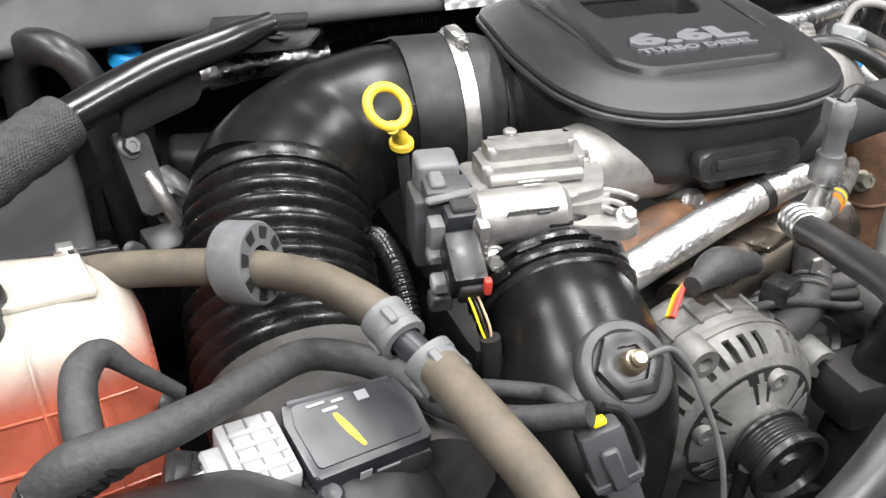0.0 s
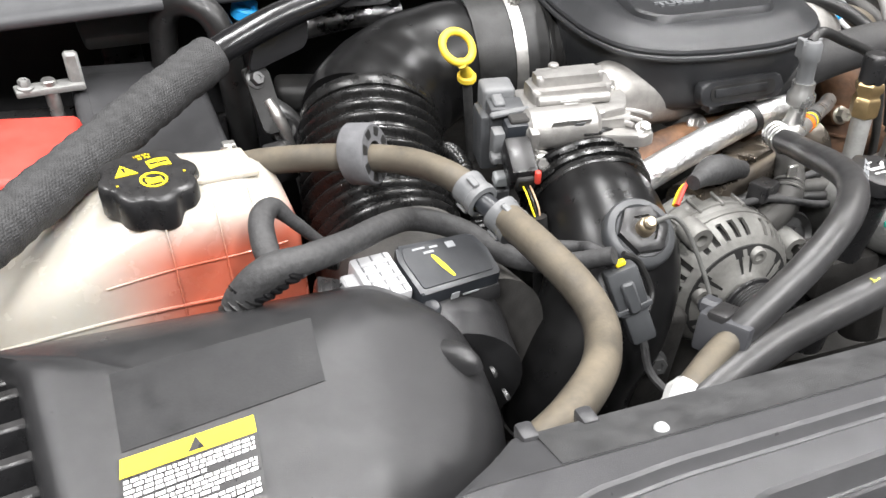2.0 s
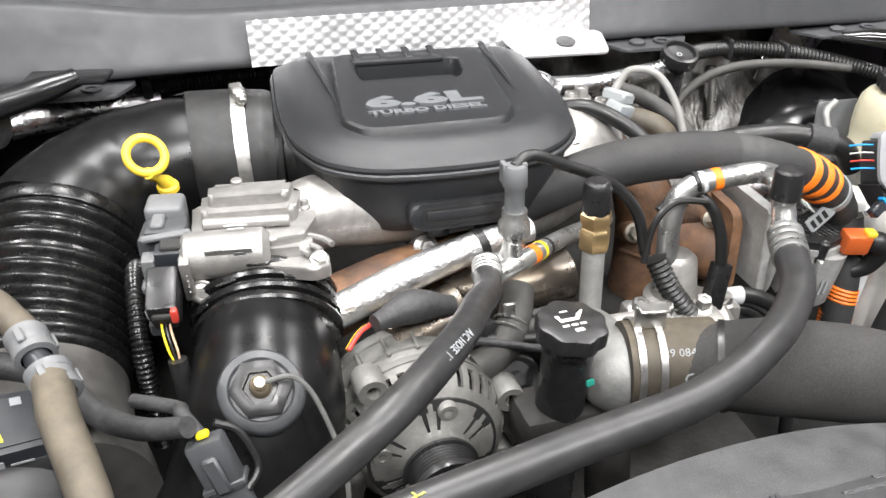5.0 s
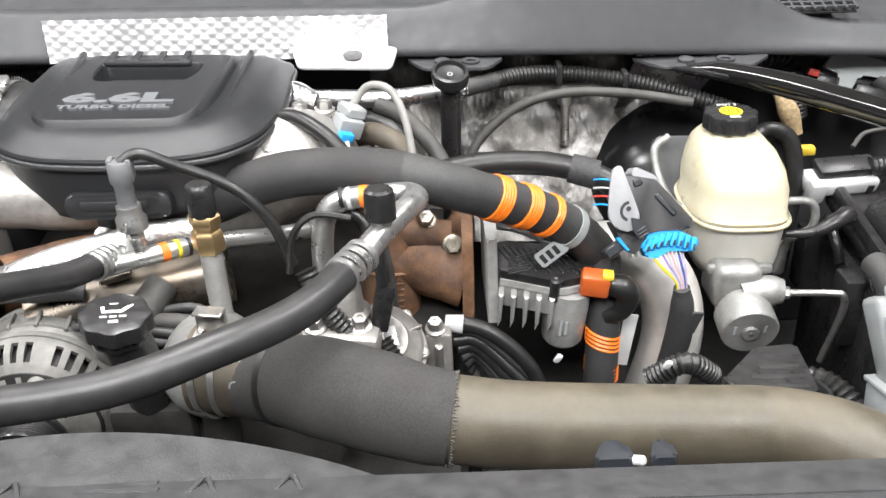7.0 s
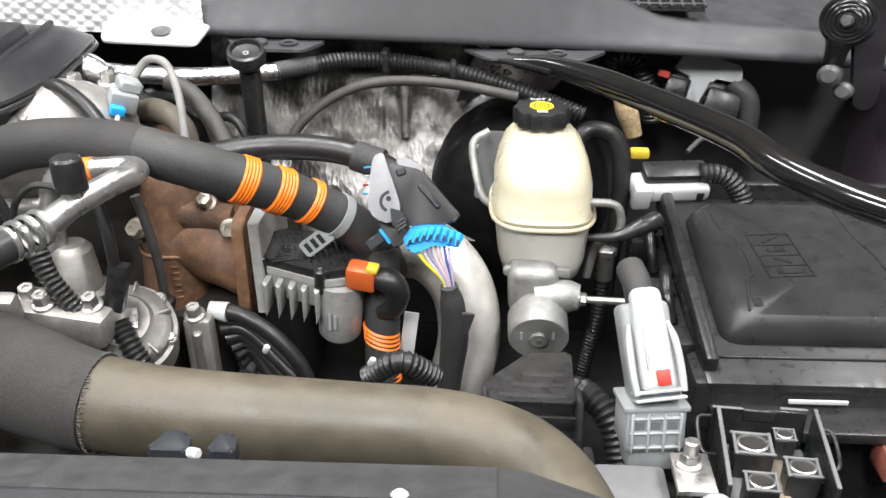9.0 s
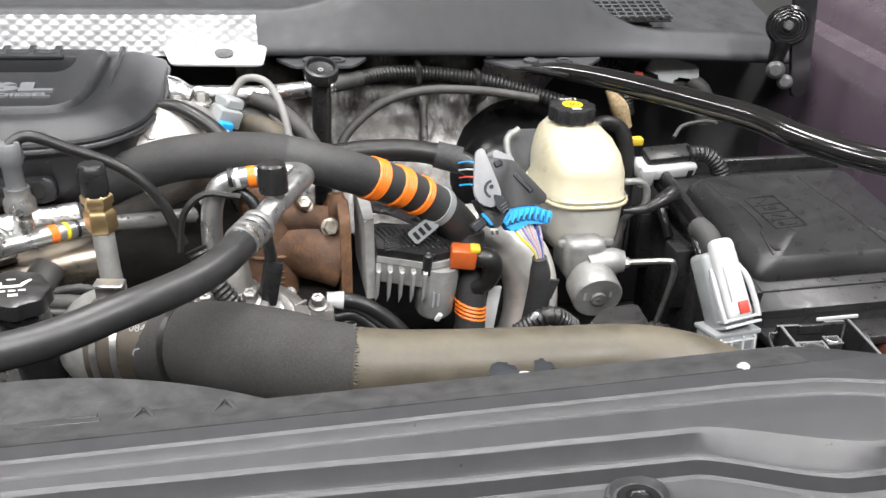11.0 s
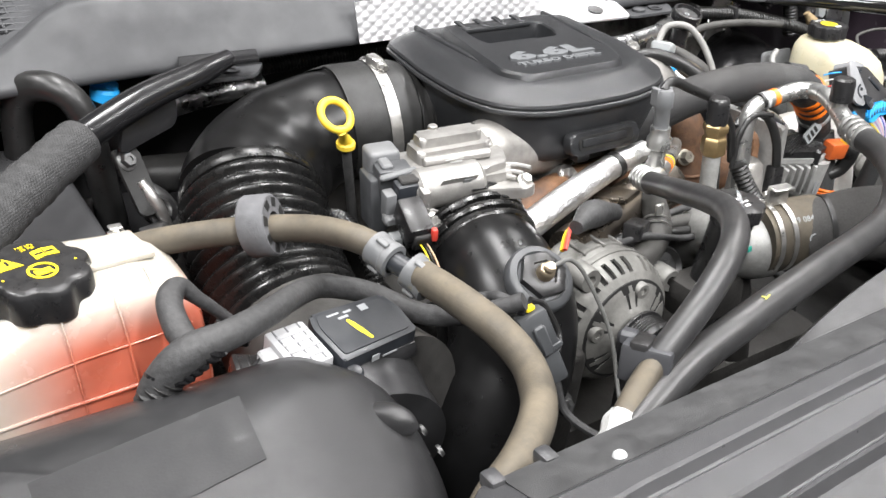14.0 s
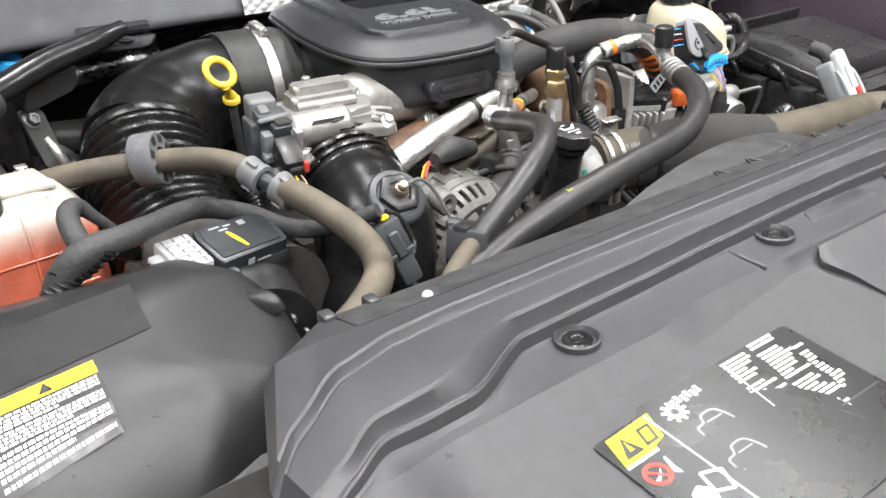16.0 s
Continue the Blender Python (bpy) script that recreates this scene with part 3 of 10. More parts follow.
def cover_section(x):
    """Cross-section of the radiator cover at x: rear lip, groove, strip, slope, valley, slope, front face."""
    s = abs(x - 0.005)
    a, b, c, e, f = (along(k, s) for k in (CREASE_A, CREASE_B, CREASE_C, CREASE_E, CREASE_F))
    c = min(c, b - 0.008)
    e = min(e, c - 0.016)
    f = min(f, e - 0.012)
    v = 1 - 0.55 * bump01(s, 0.53, 0.65)
    base = 1.3733 + 0.083 * (f + 0.186)
    low = 1.390
    sec = [(0.004, 1.365), (0.004, 1.402), (0.001, 1.408), (-0.018, 1.4135), (-0.040, 1.4185), (-0.043, 1.4205),
           (a + 0.006, 1.4215), (a + 0.003, 1.4205), (a + 0.0008, 1.4175), (a - 0.0015, 1.4150), (a - 0.004, 1.4145), (a - 0.006, 1.4157),
           (b + 0.005, 1.4150), (b + 0.002, 1.4147), (b - 0.001, 1.4125), (c + 0.002, 1.4030), (c + 0.0005, 1.4012), (c - 0.0015, 1.4010), (c - 0.003, 1.4022),
           (c - 0.005, 1.4005), (c - 0.008, 1.3915), (c - 0.011, low), ((c + e) / 2, low - 0.001), (e + 0.003, low - 0.0015), (e, low - 0.003), (f + 0.004, base + 0.0024), (f + 0.0005, base + 0.0004), (f - 0.004, base - 0.0003),
           (-0.28, 1.3655), (-0.36, 1.3589), (-0.45, 1.349), (-0.60, 1.31), (-0.72, 1.20)]
    out = []
    for y, z in sec:
        if y < a:
            z = 1.4155 + (z - 1.4155) * v if y > f - 0.005 else z + (1.4155 - 1.3735) * (1 - v) * (1 - bump01(-y, -f, 0.40))
        z = z - 0.022 * bump01(s, 0.57, 0.68)
        out.append((y, z))
    return out


def face_z(x, y):
    sec = cover_section(x)
    for (ya, za), (yb, zb) in zip(sec[24:], sec[25:]):
        if ya >= y >= yb:
            return za + (zb - za) * (ya - y) / (ya - yb)
    return sec[24][1]


def face_m(x, y, turn=0.0):
    """On the front slope of the radiator cover."""
    ex = V(0.02, 0, face_z(x + 0.01, y) - face_z(x - 0.01, y)).normalized()
    ey = V(0, 0.02, face_z(x, y + 0.01) - face_z(x, y - 0.01))
    n = ex.cross(ey).normalized()
    ey = n.cross(ex)
    m = Matrix(((ex.x, ey.x, n.x, x), (ex.y, ey.y, n.y, y), (ex.z, ey.z, n.z, face_z(x, y) + 0.0008), (0, 0, 0, 1)))
    return m @ pose(0, 0, 0, 0, 0, turn)


def radiator_cover():
    nrow = len(cover_section(0.0))

    def f(u, v):
        i = int(round(v * (nrow - 1)))
        x = 0.005 - 0.67 + 1.34 * u
        y, z = cover_section(x)[i]
        xl = left_edge(y)
        xr = 0.01 - xl
        x = xl + (xr - xl) * u
        y, z = cover_section(x)[i]
        edge = min(u, 1 - u) * (xr - xl)
        z -= 0.012 * (1 - bump01(edge, 0.0, 0.012))
        return V(x, y, z)
    bm = thicken(grid(220, nrow - 1, f), 0.003)
    ob = solid("radiator_cover", bm, SHROUD, "grey-black grained plastic radiator cover with creases", "radiator cover", (0.04, -0.2, 1.2), kind="structure", sharp=20)
    for sx in (-1, 1):
        xc = 0.002 + sx * 0.162
        part("valley_rib", rbox((0.006, 0.052, 0.010), Matrix.Translation((xc, -0.121, 1.386)), 0.0025), SHROUD, ob)
    m = Matrix.Translation((0.005, 0, 1.3985)) @ pose(0, 0, 0, 8.5, 0, 0)
    b = plate(rounded([(-0.044, -0.096), (-0.054, -0.117), (-0.105, -0.165), (-0.098, -0.197), (-0.098, -0.30), (0.098, -0.30), (0.098, -0.197), (0.105, -0.165), (0.054, -0.117), (0.044, -0.096)], 0.006), 0.008, m, 0.003, 2)
    part("centre_pad", b, SHROUD, ob, "smooth raised centre pad")
    for k in range(2):
        b = rbox((0.05, 0.0022, 0.003), face_m(-0.235 + 0.012 * k, -0.300 - 0.03 * k, 0), 0.001)
        rbox((0.0022, 0.022, 0.003), face_m(-0.262 + 0.012 * k, -0.312 - 0.03 * k, 18), 0.001, 1, b)
        part("moulded_outline", b, SHROUD, ob)
    # dusty rear ledge
    def g(u, v):
        x = -0.522 + 1.054 * u
        y = -0.0395 + 0.038 * v
        return V(x, y, 1.4185 - 0.225 * (y + 0.040) + 0.0008)
    part("rear_ledge", thicken(grid(60, 4, g), 0.001), LEDGE, ob, "dusty matt ledge along the rear edge")
    for x, yc in ((-0.375, -0.127), (-0.103, -0.112), (0.113, -0.112), (0.385, -0.127)):
        c = lathe([(0.0195, -0.004), (0.0195, 0.0035), (0.0175, 0.0045), (0.0165, 0.003), (0.015, 0.0005), (0.012, 0.0005)], Matrix.Translation((x, yc, 1.390)), 28)
        rim = part("clip_rim", c, SHROUD, ob)
        c = lathe([(0.0128, -0.002), (0.0128, 0.0016), (0.0115, 0.0028), (0.0075, 0.0026), (0.0065, 0.0010), (0.0055, 0.0006), (0.0045, 0.0018), (0, 0.0022)], Matrix.Translation((x, yc, 1.390)), 28)
        part("push_clip", c, BLACK_SAT, rim, "round black push clip")
    for x, y, k in ((-0.452, -0.030, 0.58), (0.487, -0.034, 0.55)):
        c = lathe([(0.0085 * k, 0), (0.0082 * k, 0.002), (0.005 * k, 0.004), (0, 0.0046)], Matrix.Translation((x, y - 0.002, 1.4165)), 18)
        part("pin_head", c, WHITEPL, ob, "white plastic pin head")
    # ribs moulded in the rear edge and arrow-shaped vents
    for x in (-0.526, -0.485):
        c = rbox((0.012, 0.016, 0.012), Matrix.Translation((x, 0.0, 1.408)), 0.003, 2)
        part("rear_lug", c, SHROUD, ob)
    for i, x in enumerate((-0.066, -0.014, 0.040, 0.10, 0.15)):
        b = bmesh.new()
        if i == 2:
            rbox((0.05, 0.004, 0.002), Matrix.Translation((x + 0.01, -0.012, 1.4130)), 0.0005, 1, b)
            rbox((0.02, 0.004, 0.002), Matrix.Translation((x + 0.022, -0.003, 1.4110)), 0.0005, 1, b)
        else:
            for s in (-1, 1):
                rbox((0.003, 0.024, 0.002), Matrix.Translation((x + s * 0.006, -0.012, 1.4130)) @ pose(0, 0, 0, 0, 0, s * 24), 0.0005, 1, b)
        part("moulded_arrow", b, SHROUD, ob)
    for x, w in ((0.345, 0.013), (0.376, 0.009)):
        b = plate(rounded([(-w, -0.010), (w, -0.010), (w * 0.8, 0.008), (-w * 0.3, 0.012)], 0.004), 0.03, Matrix.Translation((x, 0.052, 1.352)), 0.004, 2)
        part("rear_hook", b, SLATE, ob)
    part("hook_bridge", rbox((0.06, 0.05, 0.006), Matrix.Translation((0.36, 0.028, 1.364)), 0.002), SLATE, ob)
    b = rod((0.357, 0.046, 1.378), (0.364, 0.042, 1.380), 0.0035)
    part("pin_head", b, WHITEPL, ob, "white plastic pin head")
    return ob


radiator_cover()


GLOSSLABEL = mat("glossy_label_film", (0.006, 0.006, 0.0065), 0.28, var=0.1, bump=0.02, rvar=0.03, spec=0.4)


def radiator_label():
    t = thing("information_label", "black service label with white print and yellow warning field", "label", (-0.39, -0.26, 1.37))

    def at(x, y, turn=0.0, up=0.0):
        return face_m(x, y, turn) @ Matrix.Translation((0, 0, up))
    m = at(-0.335, -0.266)
    part("backing", plate(rounded([(-0.108, -0.10), (0.128, -0.10), (0.128, 0.062), (-0.050, 0.062), (-0.060, 0.054), (-0.108, 0.050)], 0.005), 0.0006, m), GLOSSLABEL, t)
    u = m @ Matrix.Translation((0, 0, 0.0007))
    part("warning_field", plate(rounded([(-0.104, 0.020), (-0.060, 0.022), (-0.050, 0.052), (-0.097, 0.048)], 0.001), 0.0004, u), YELLOWPRINT, t, "yellow warning field")
    up = u @ Matrix.Translation((0, 0, 0.0005))
    b = plate([(-0.098, 0.024), (-0.080, 0.025), (-0.087, 0.044)], 0.0003, up)
    part("warning_sign", b, BLACK, t)
    b = plate([(-0.076, 0.026), (-0.063, 0.0265), (-0.058, 0.044), (-0.071, 0.0435)], 0.0003, up)
    part("book_sign", b, BLACK, t)
    b = plate([(-0.073, 0.029), (-0.0655, 0.0293), (-0.062, 0.041), (-0.0695, 0.0406)], 0.0003, up @ Matrix.Translation((0, 0, 0.0004)))
    part("sign_inset", b, YELLOWPRINT, t)
    b = plate([(-0.0905, 0.029), (-0.0865, 0.029), (-0.0875, 0.039)], 0.0003, up @ Matrix.Translation((0, 0, 0.0004)))
    part("sign_inset", b, YELLOWPRINT, t)
    part("white_edge", plate([(-0.1045, 0.0165), (-0.0605, 0.0185), (-0.060, 0.0215), (-0.104, 0.0195)], 0.0004, u), WHITEPRINT, t)
    b = lathe([(0.0078, 0), (0.0112, 0), (0.0112, 0.0005), (0.0078, 0.0005), (0.0078, 0)], u @ Matrix.Translation((-0.091, 0.002, 0)), 24)
    rbox((0.0024, 0.018, 0.0005), u @ Matrix.Translation((-0.091, 0.002, 0.0003)) @ pose(0, 0, 0, 0, 0, 45), 0, 1, b)
    part("prohibition_ring", b, REDPLASTIC, t, "red prohibition ring")
    b = plate(rounded([(-0.097, -0.002), (-0.090, 0.001), (-0.085, 0.006), (-0.087, 0.002), (-0.094, -0.004)], 0.0008), 0.0003, u)
    part("flame_sign", b, WHITEPRINT, t)
    rng = random.Random(5)
    rows = [(-0.0555, -0.022, 0.0016, 0.145)]
    for k in range(6):
        rows.append((-0.027 + 0.0055 * k, 0.047 + 0.002 * (k % 2), 0.0036, 0.008))
    for k in range(5):
        rows.append((-0.006 + 0.006 * k, -0.043, 0.0035, 0.004))
    for col, (cx, top, n, w) in enumerate(((0.038, 0.056, 21, 0.034), (0.076, 0.060, 22, 0.034), (0.106, 0.040, 14, 0.014))):
        for k in range(n):
            if rng.random() < 0.12:
                continue
            y = top - 0.0046 * k
            x = cx + rng.uniform(0, 0.002) - 0.0008 * k
            full = rng.uniform(0.45, 1.0) * w
            while full > 0.003:
                w1 = min(full, rng.uniform(0.003, 0.008))
                rows.append((x, y, w1 - 0.0008, 0.0028))
                x += w1
                full -= w1
    part("print", strips(rows, u), WHITEPRINT, t, "white print too small to read")
    part("column_line", strips([(0.0330, 0.0, 0.0012, 0.125)], u @ pose(0, 0, 0, 0, 0, -8)), WHITEPRINT, t)
    for cx, cy in ((-0.018, 0.014), (-0.026, -0.022)):
        b = bmesh.new()
        tube([(cx - 0.017, cy - 0.006, 0), (cx - 0.015, cy + 0.002, 0), (cx - 0.007, cy + 0.004, 0), (cx - 0.002, cy + 0.011, 0), (cx + 0.010, cy + 0.011, 0), (cx + 0.015, cy + 0.003, 0), (cx + 0.017, cy - 0.006, 0)], 0.0014, 6, 4, b)
        tube([(cx - 0.004, cy + 0.003, 0), (cx + 0.012, cy + 0.003, 0)], 0.0012, 6, 2, b)
        for k in range(5):
            rbox((0.004, 0.009, 0.0006), Matrix.Translation((cx - 0.011 + 0.0058 * k, cy - 0.007, 0.0003)) @ pose(0, 0, 0, 0, 0, -12), 0, 1, b)
        b.transform(u)
        part("pictogram", b, PRINTGREY, t, "grey line pictogram of a vehicle")
    b = lathe([(0.0035, 0), (0.0078, 0), (0.0078, 0.0005), (0.0035, 0.0005)], Matrix.Translation((-0.032, 0.040, 0)), 16)
    for k in range(9):
        a = k * 2 * math.pi / 9
        rbox((0.0045, 0.003, 0.0005), Matrix.Translation((-0.032 + 0.009 * math.cos(a), 0.040 + 0.009 * math.sin(a), 0.0003)) @ pose(0, 0, 0, 0, 0, math.degrees(a)), 0, 1, b)
    b.transform(u)
    part("cog_sign", b, WHITEPRINT, t)
    b = plate(rounded([(-0.080, -0.004), (-0.072, -0.010), (-0.066, -0.009), (-0.060, 0.000), (-0.062, 0.006), (-0.070, 0.002), (-0.072, 0.012), (-0.076, 0.011)], 0.0012), 0.0004, u)
    part("hand_sign", b, WHITEPRINT, t)
    b = plate(rounded([(-0.090, -0.038), (-0.076, -0.044), (-0.070, -0.032), (-0.078, -0.022), (-0.088, -0.026)], 0.002), 0.0004, u)
    part("face_sign", b, WHITEPRINT, t)
    b = bmesh.new()
    for p, q in (((-0.068, -0.016), (-0.052, -0.022)), ((-0.052, -0.022), (-0.058, -0.040)), ((-0.058, -0.040), (-0.072, -0.034)), ((-0.072, -0.034), (-0.068, -0.016))):
        tube([(*p, 0), (*q, 0)], 0.0016, 6, 2, b)
    b.transform(u)
    part("book_sign", b, WHITEPRINT, t)


radiator_label()


def front_panel():
    def f(u, v):
        x = -1.0 + 0.42 * u
        return V(x, -0.42 + 0.44 * v, 1.285 - 0.02 * (1 - v) + 0.012 * u)
    return solid("side_trim_panel", thicken(grid(4, 4, f), 0.004), SHROUD, "flat grey-black plastic trim beside the radiator cover", "trim", (-0.8, -0.2, 1.26), kind="structure")


front_panel()


def fan_shroud():
    """Arched fan shroud rim behind the radiator cover."""
    def f(u, v):
        a = radians(52) - radians(104) * u
        r = [0.395, 0.397, 0.397, 0.39, 0.32][int(round(v * 4))]
        y = [-0.03, -0.028, 0.05, 0.056, 0.058][int(round(v * 4))]
        return V(0.015 + r * math.sin(-a), y, 1.014 + r * math.cos(a))
    return solid("fan_shroud", thicken(grid(48, 4, f), 0.003), LEDGE, "dusty black arched plastic fan shroud", "fan shroud", (-0.02, 0.0, 1.2), kind="structure")


fan_shroud()



# ---- air filter box side ----
BOX_OUT = rounded([(-0.868, 0.268), (-0.826, 0.225), (-0.814, 0.03), (-0.76, -0.03), (-0.63, -0.025), (-0.545, 0.015), (-0.495, 0.065), (-0.468, 0.13), (-0.466, 0.19), (-0.487, 0.240), (-0.535, 0.265)], 0.03, 5)


def box_top(x, y):
    z = 1.376 - 0.17 * max(0.0, 0.20 - y) - 0.34 * max(0.0, y - 0.205)
    z -= 0.40 * max(0.0, x + 0.60 - 0.30 * (y - 0.05)) + 0.8 * max(0.0, x + 0.56) ** 2
    z -= 1.9 * max(0.0, 0.06 - y) ** 1.3
    return z


def air_box():
    t = thing("air_filter_box", "dull black plastic air filter box with rounded lid", "air filter box", (-0.66, 0.12, 1.0), shift=(-0.006, 0.006, 0.003))
    cx, cy = -0.66, 0.13
    rings = []
    for k, dz in ((1.0, -0.36), (1.0, -0.10), (0.995, -0.055), (0.975, -0.025), (0.94, -0.009), (0.88, -0.001), (0.8, 0.0), (0.6, 0.0), (0.35, 0.0), (0.08, 0.0)):
        ring = []
        for x, y in BOX_OUT:
            px, py = cx + (x - cx) * k, cy + (y - cy) * k
            top = box_top(px, py)
            ring.append(V(px, py, top + dz if dz > -0.2 else 1.02))
        rings.append(ring)
    lid = part("lid", loft(rings), AIRBOX, t, sharp=50)
    # raised blister near the outlet side
    m = Matrix.Translation((-0.503, 0.163, box_top(-0.503, 0.163) - 0.004)) @ pose(0, 0, 0, -6, 14, 118)
    b = lathe([(0.0, 0.016), (0.006, 0.0155), (0.011, 0.012), (0.014, 0.006), (0.0155, 0.0), (0.016, -0.01)], Matrix(), 20)
    b.transform(m @ Matrix.Diagonal((1.75, 0.8, 0.75, 1)))
    part("blister", b, AIRBOX, t)
    # outlet neck
    b = tube([(-0.486, 0.215, 1.262), (-0.483, 0.245, 1.268), (-0.480, 0.27, 1.276), (-0.478, 0.30, 1.278)], [0.066, 0.066, 0.066, 0.066], 32, 6)
    part("outlet_neck", b, AIRBOX, t)
    # lid ribs at the outer side
    for k in range(9):
        y = 0.232 - 0.029 * k
        b = rbox((0.040, 0.010, 0.050), Matrix.Translation((-0.832, y, box_top(-0.82, y) - 0.044)) @ pose(0, 0, 0, 0, 0, 8), 0.002, 1)
        part("side_rib", b, BLACK, t)
    for x, y in ((-0.461, 0.15), (-0.459, 0.18)):
        b = lathe([(0.0055, 0), (0.005, 0.003), (0, 0.004)], aim((x - 0.003, y, 1.297), (1, 0, 0.4)), 14)
        part("screw", b, DARKSTEEL, t)

    def decal(name, quad, material, lift, label, nx=14, ny=8):
        (ax, ay), (bx, by), (ex, ey), (dx, dy) = quad

        def f(u, v):
            x = (ax * (1 - u) + bx * u) * (1 - v) + (dx * (1 - u) + ex * u) * v
            y = (ay * (1 - u) + by * u) * (1 - v) + (dy * (1 - u) + ey * u) * v
            return V(x, y, box_top(x, y) + lift)
        return part(name, thicken(grid(nx, ny, f), 0.0003), material, t, label)

    decal("old_label_film", [(-0.757, 0.112), (-0.612, 0.134), (-0.605, 0.196), (-0.755, 0.180)], FILM, 0.0008, "smeared clear film of an older label", 30, 16)
    q = [(-0.769, 0.030), (-0.676, 0.044), (-0.667, 0.118), (-0.760, 0.106)]
    decal("warning_label", q, BLACK, 0.0014, "black warning label with yellow headline")

    def on(u, v):
        (ax, ay), (bx, by), (ex, ey), (dx, dy) = q
        return ((ax * (1 - u) + bx * u) * (1 - v) + (dx * (1 - u) + ex * u) * v, (ay * (1 - u) + by * u) * (1 - v) + (dy * (1 - u) + ey * u) * v)

    decal("label_headline", [on(0.005, 0.80), on(0.995, 0.80), on(0.99, 0.995), on(0.01, 0.995)], YELLOWPRINT, 0.0018, "yellow headline")
    decal("label_triangle", [on(0.49, 0.83), on(0.61, 0.83), on(0.551, 0.97), on(0.549, 0.97)], BLACK, 0.0022, "", 2, 2)
    rng = random.Random(3)
    b = bmesh.new()
    v = 0.745
    k = 0
    while v > 0.04:
        u = 0.03
        end = 0.97 if k % 4 != 3 else rng.uniform(0.5, 0.8)
        while u < end:
            w = min(rng.uniform(0.025, 0.075), end - u)
            p = [on(u, v - 0.017), on(u + w, v - 0.017), on(u + w, v + 0.017), on(u, v + 0.017)]
            vs = [b.verts.new((x, y, box_top(x, y) + 0.0019)) for x, y in p]
            b.faces.new(vs)
            u += w + 0.012
        v -= 0.052 if k % 4 != 3 else 0.066
        k += 1
    part("label_print", thicken(b, 0.0002), WHITEPRINT, t, "rows of white print too small to read")
    return t


FILM = mat("smeared_film", (0.009, 0.009, 0.010), 0.40, var=0.4, scale=60, bump=0.1, dust=0.3, dustcol=(0.05, 0.05, 0.05), big=26, spec=0.35)
air_box()


PALEPLUG = mat("pale_plug_plastic", (0.40, 0.40, 0.41), 0.45, var=0.06, bump=0.05, dust=0.1)


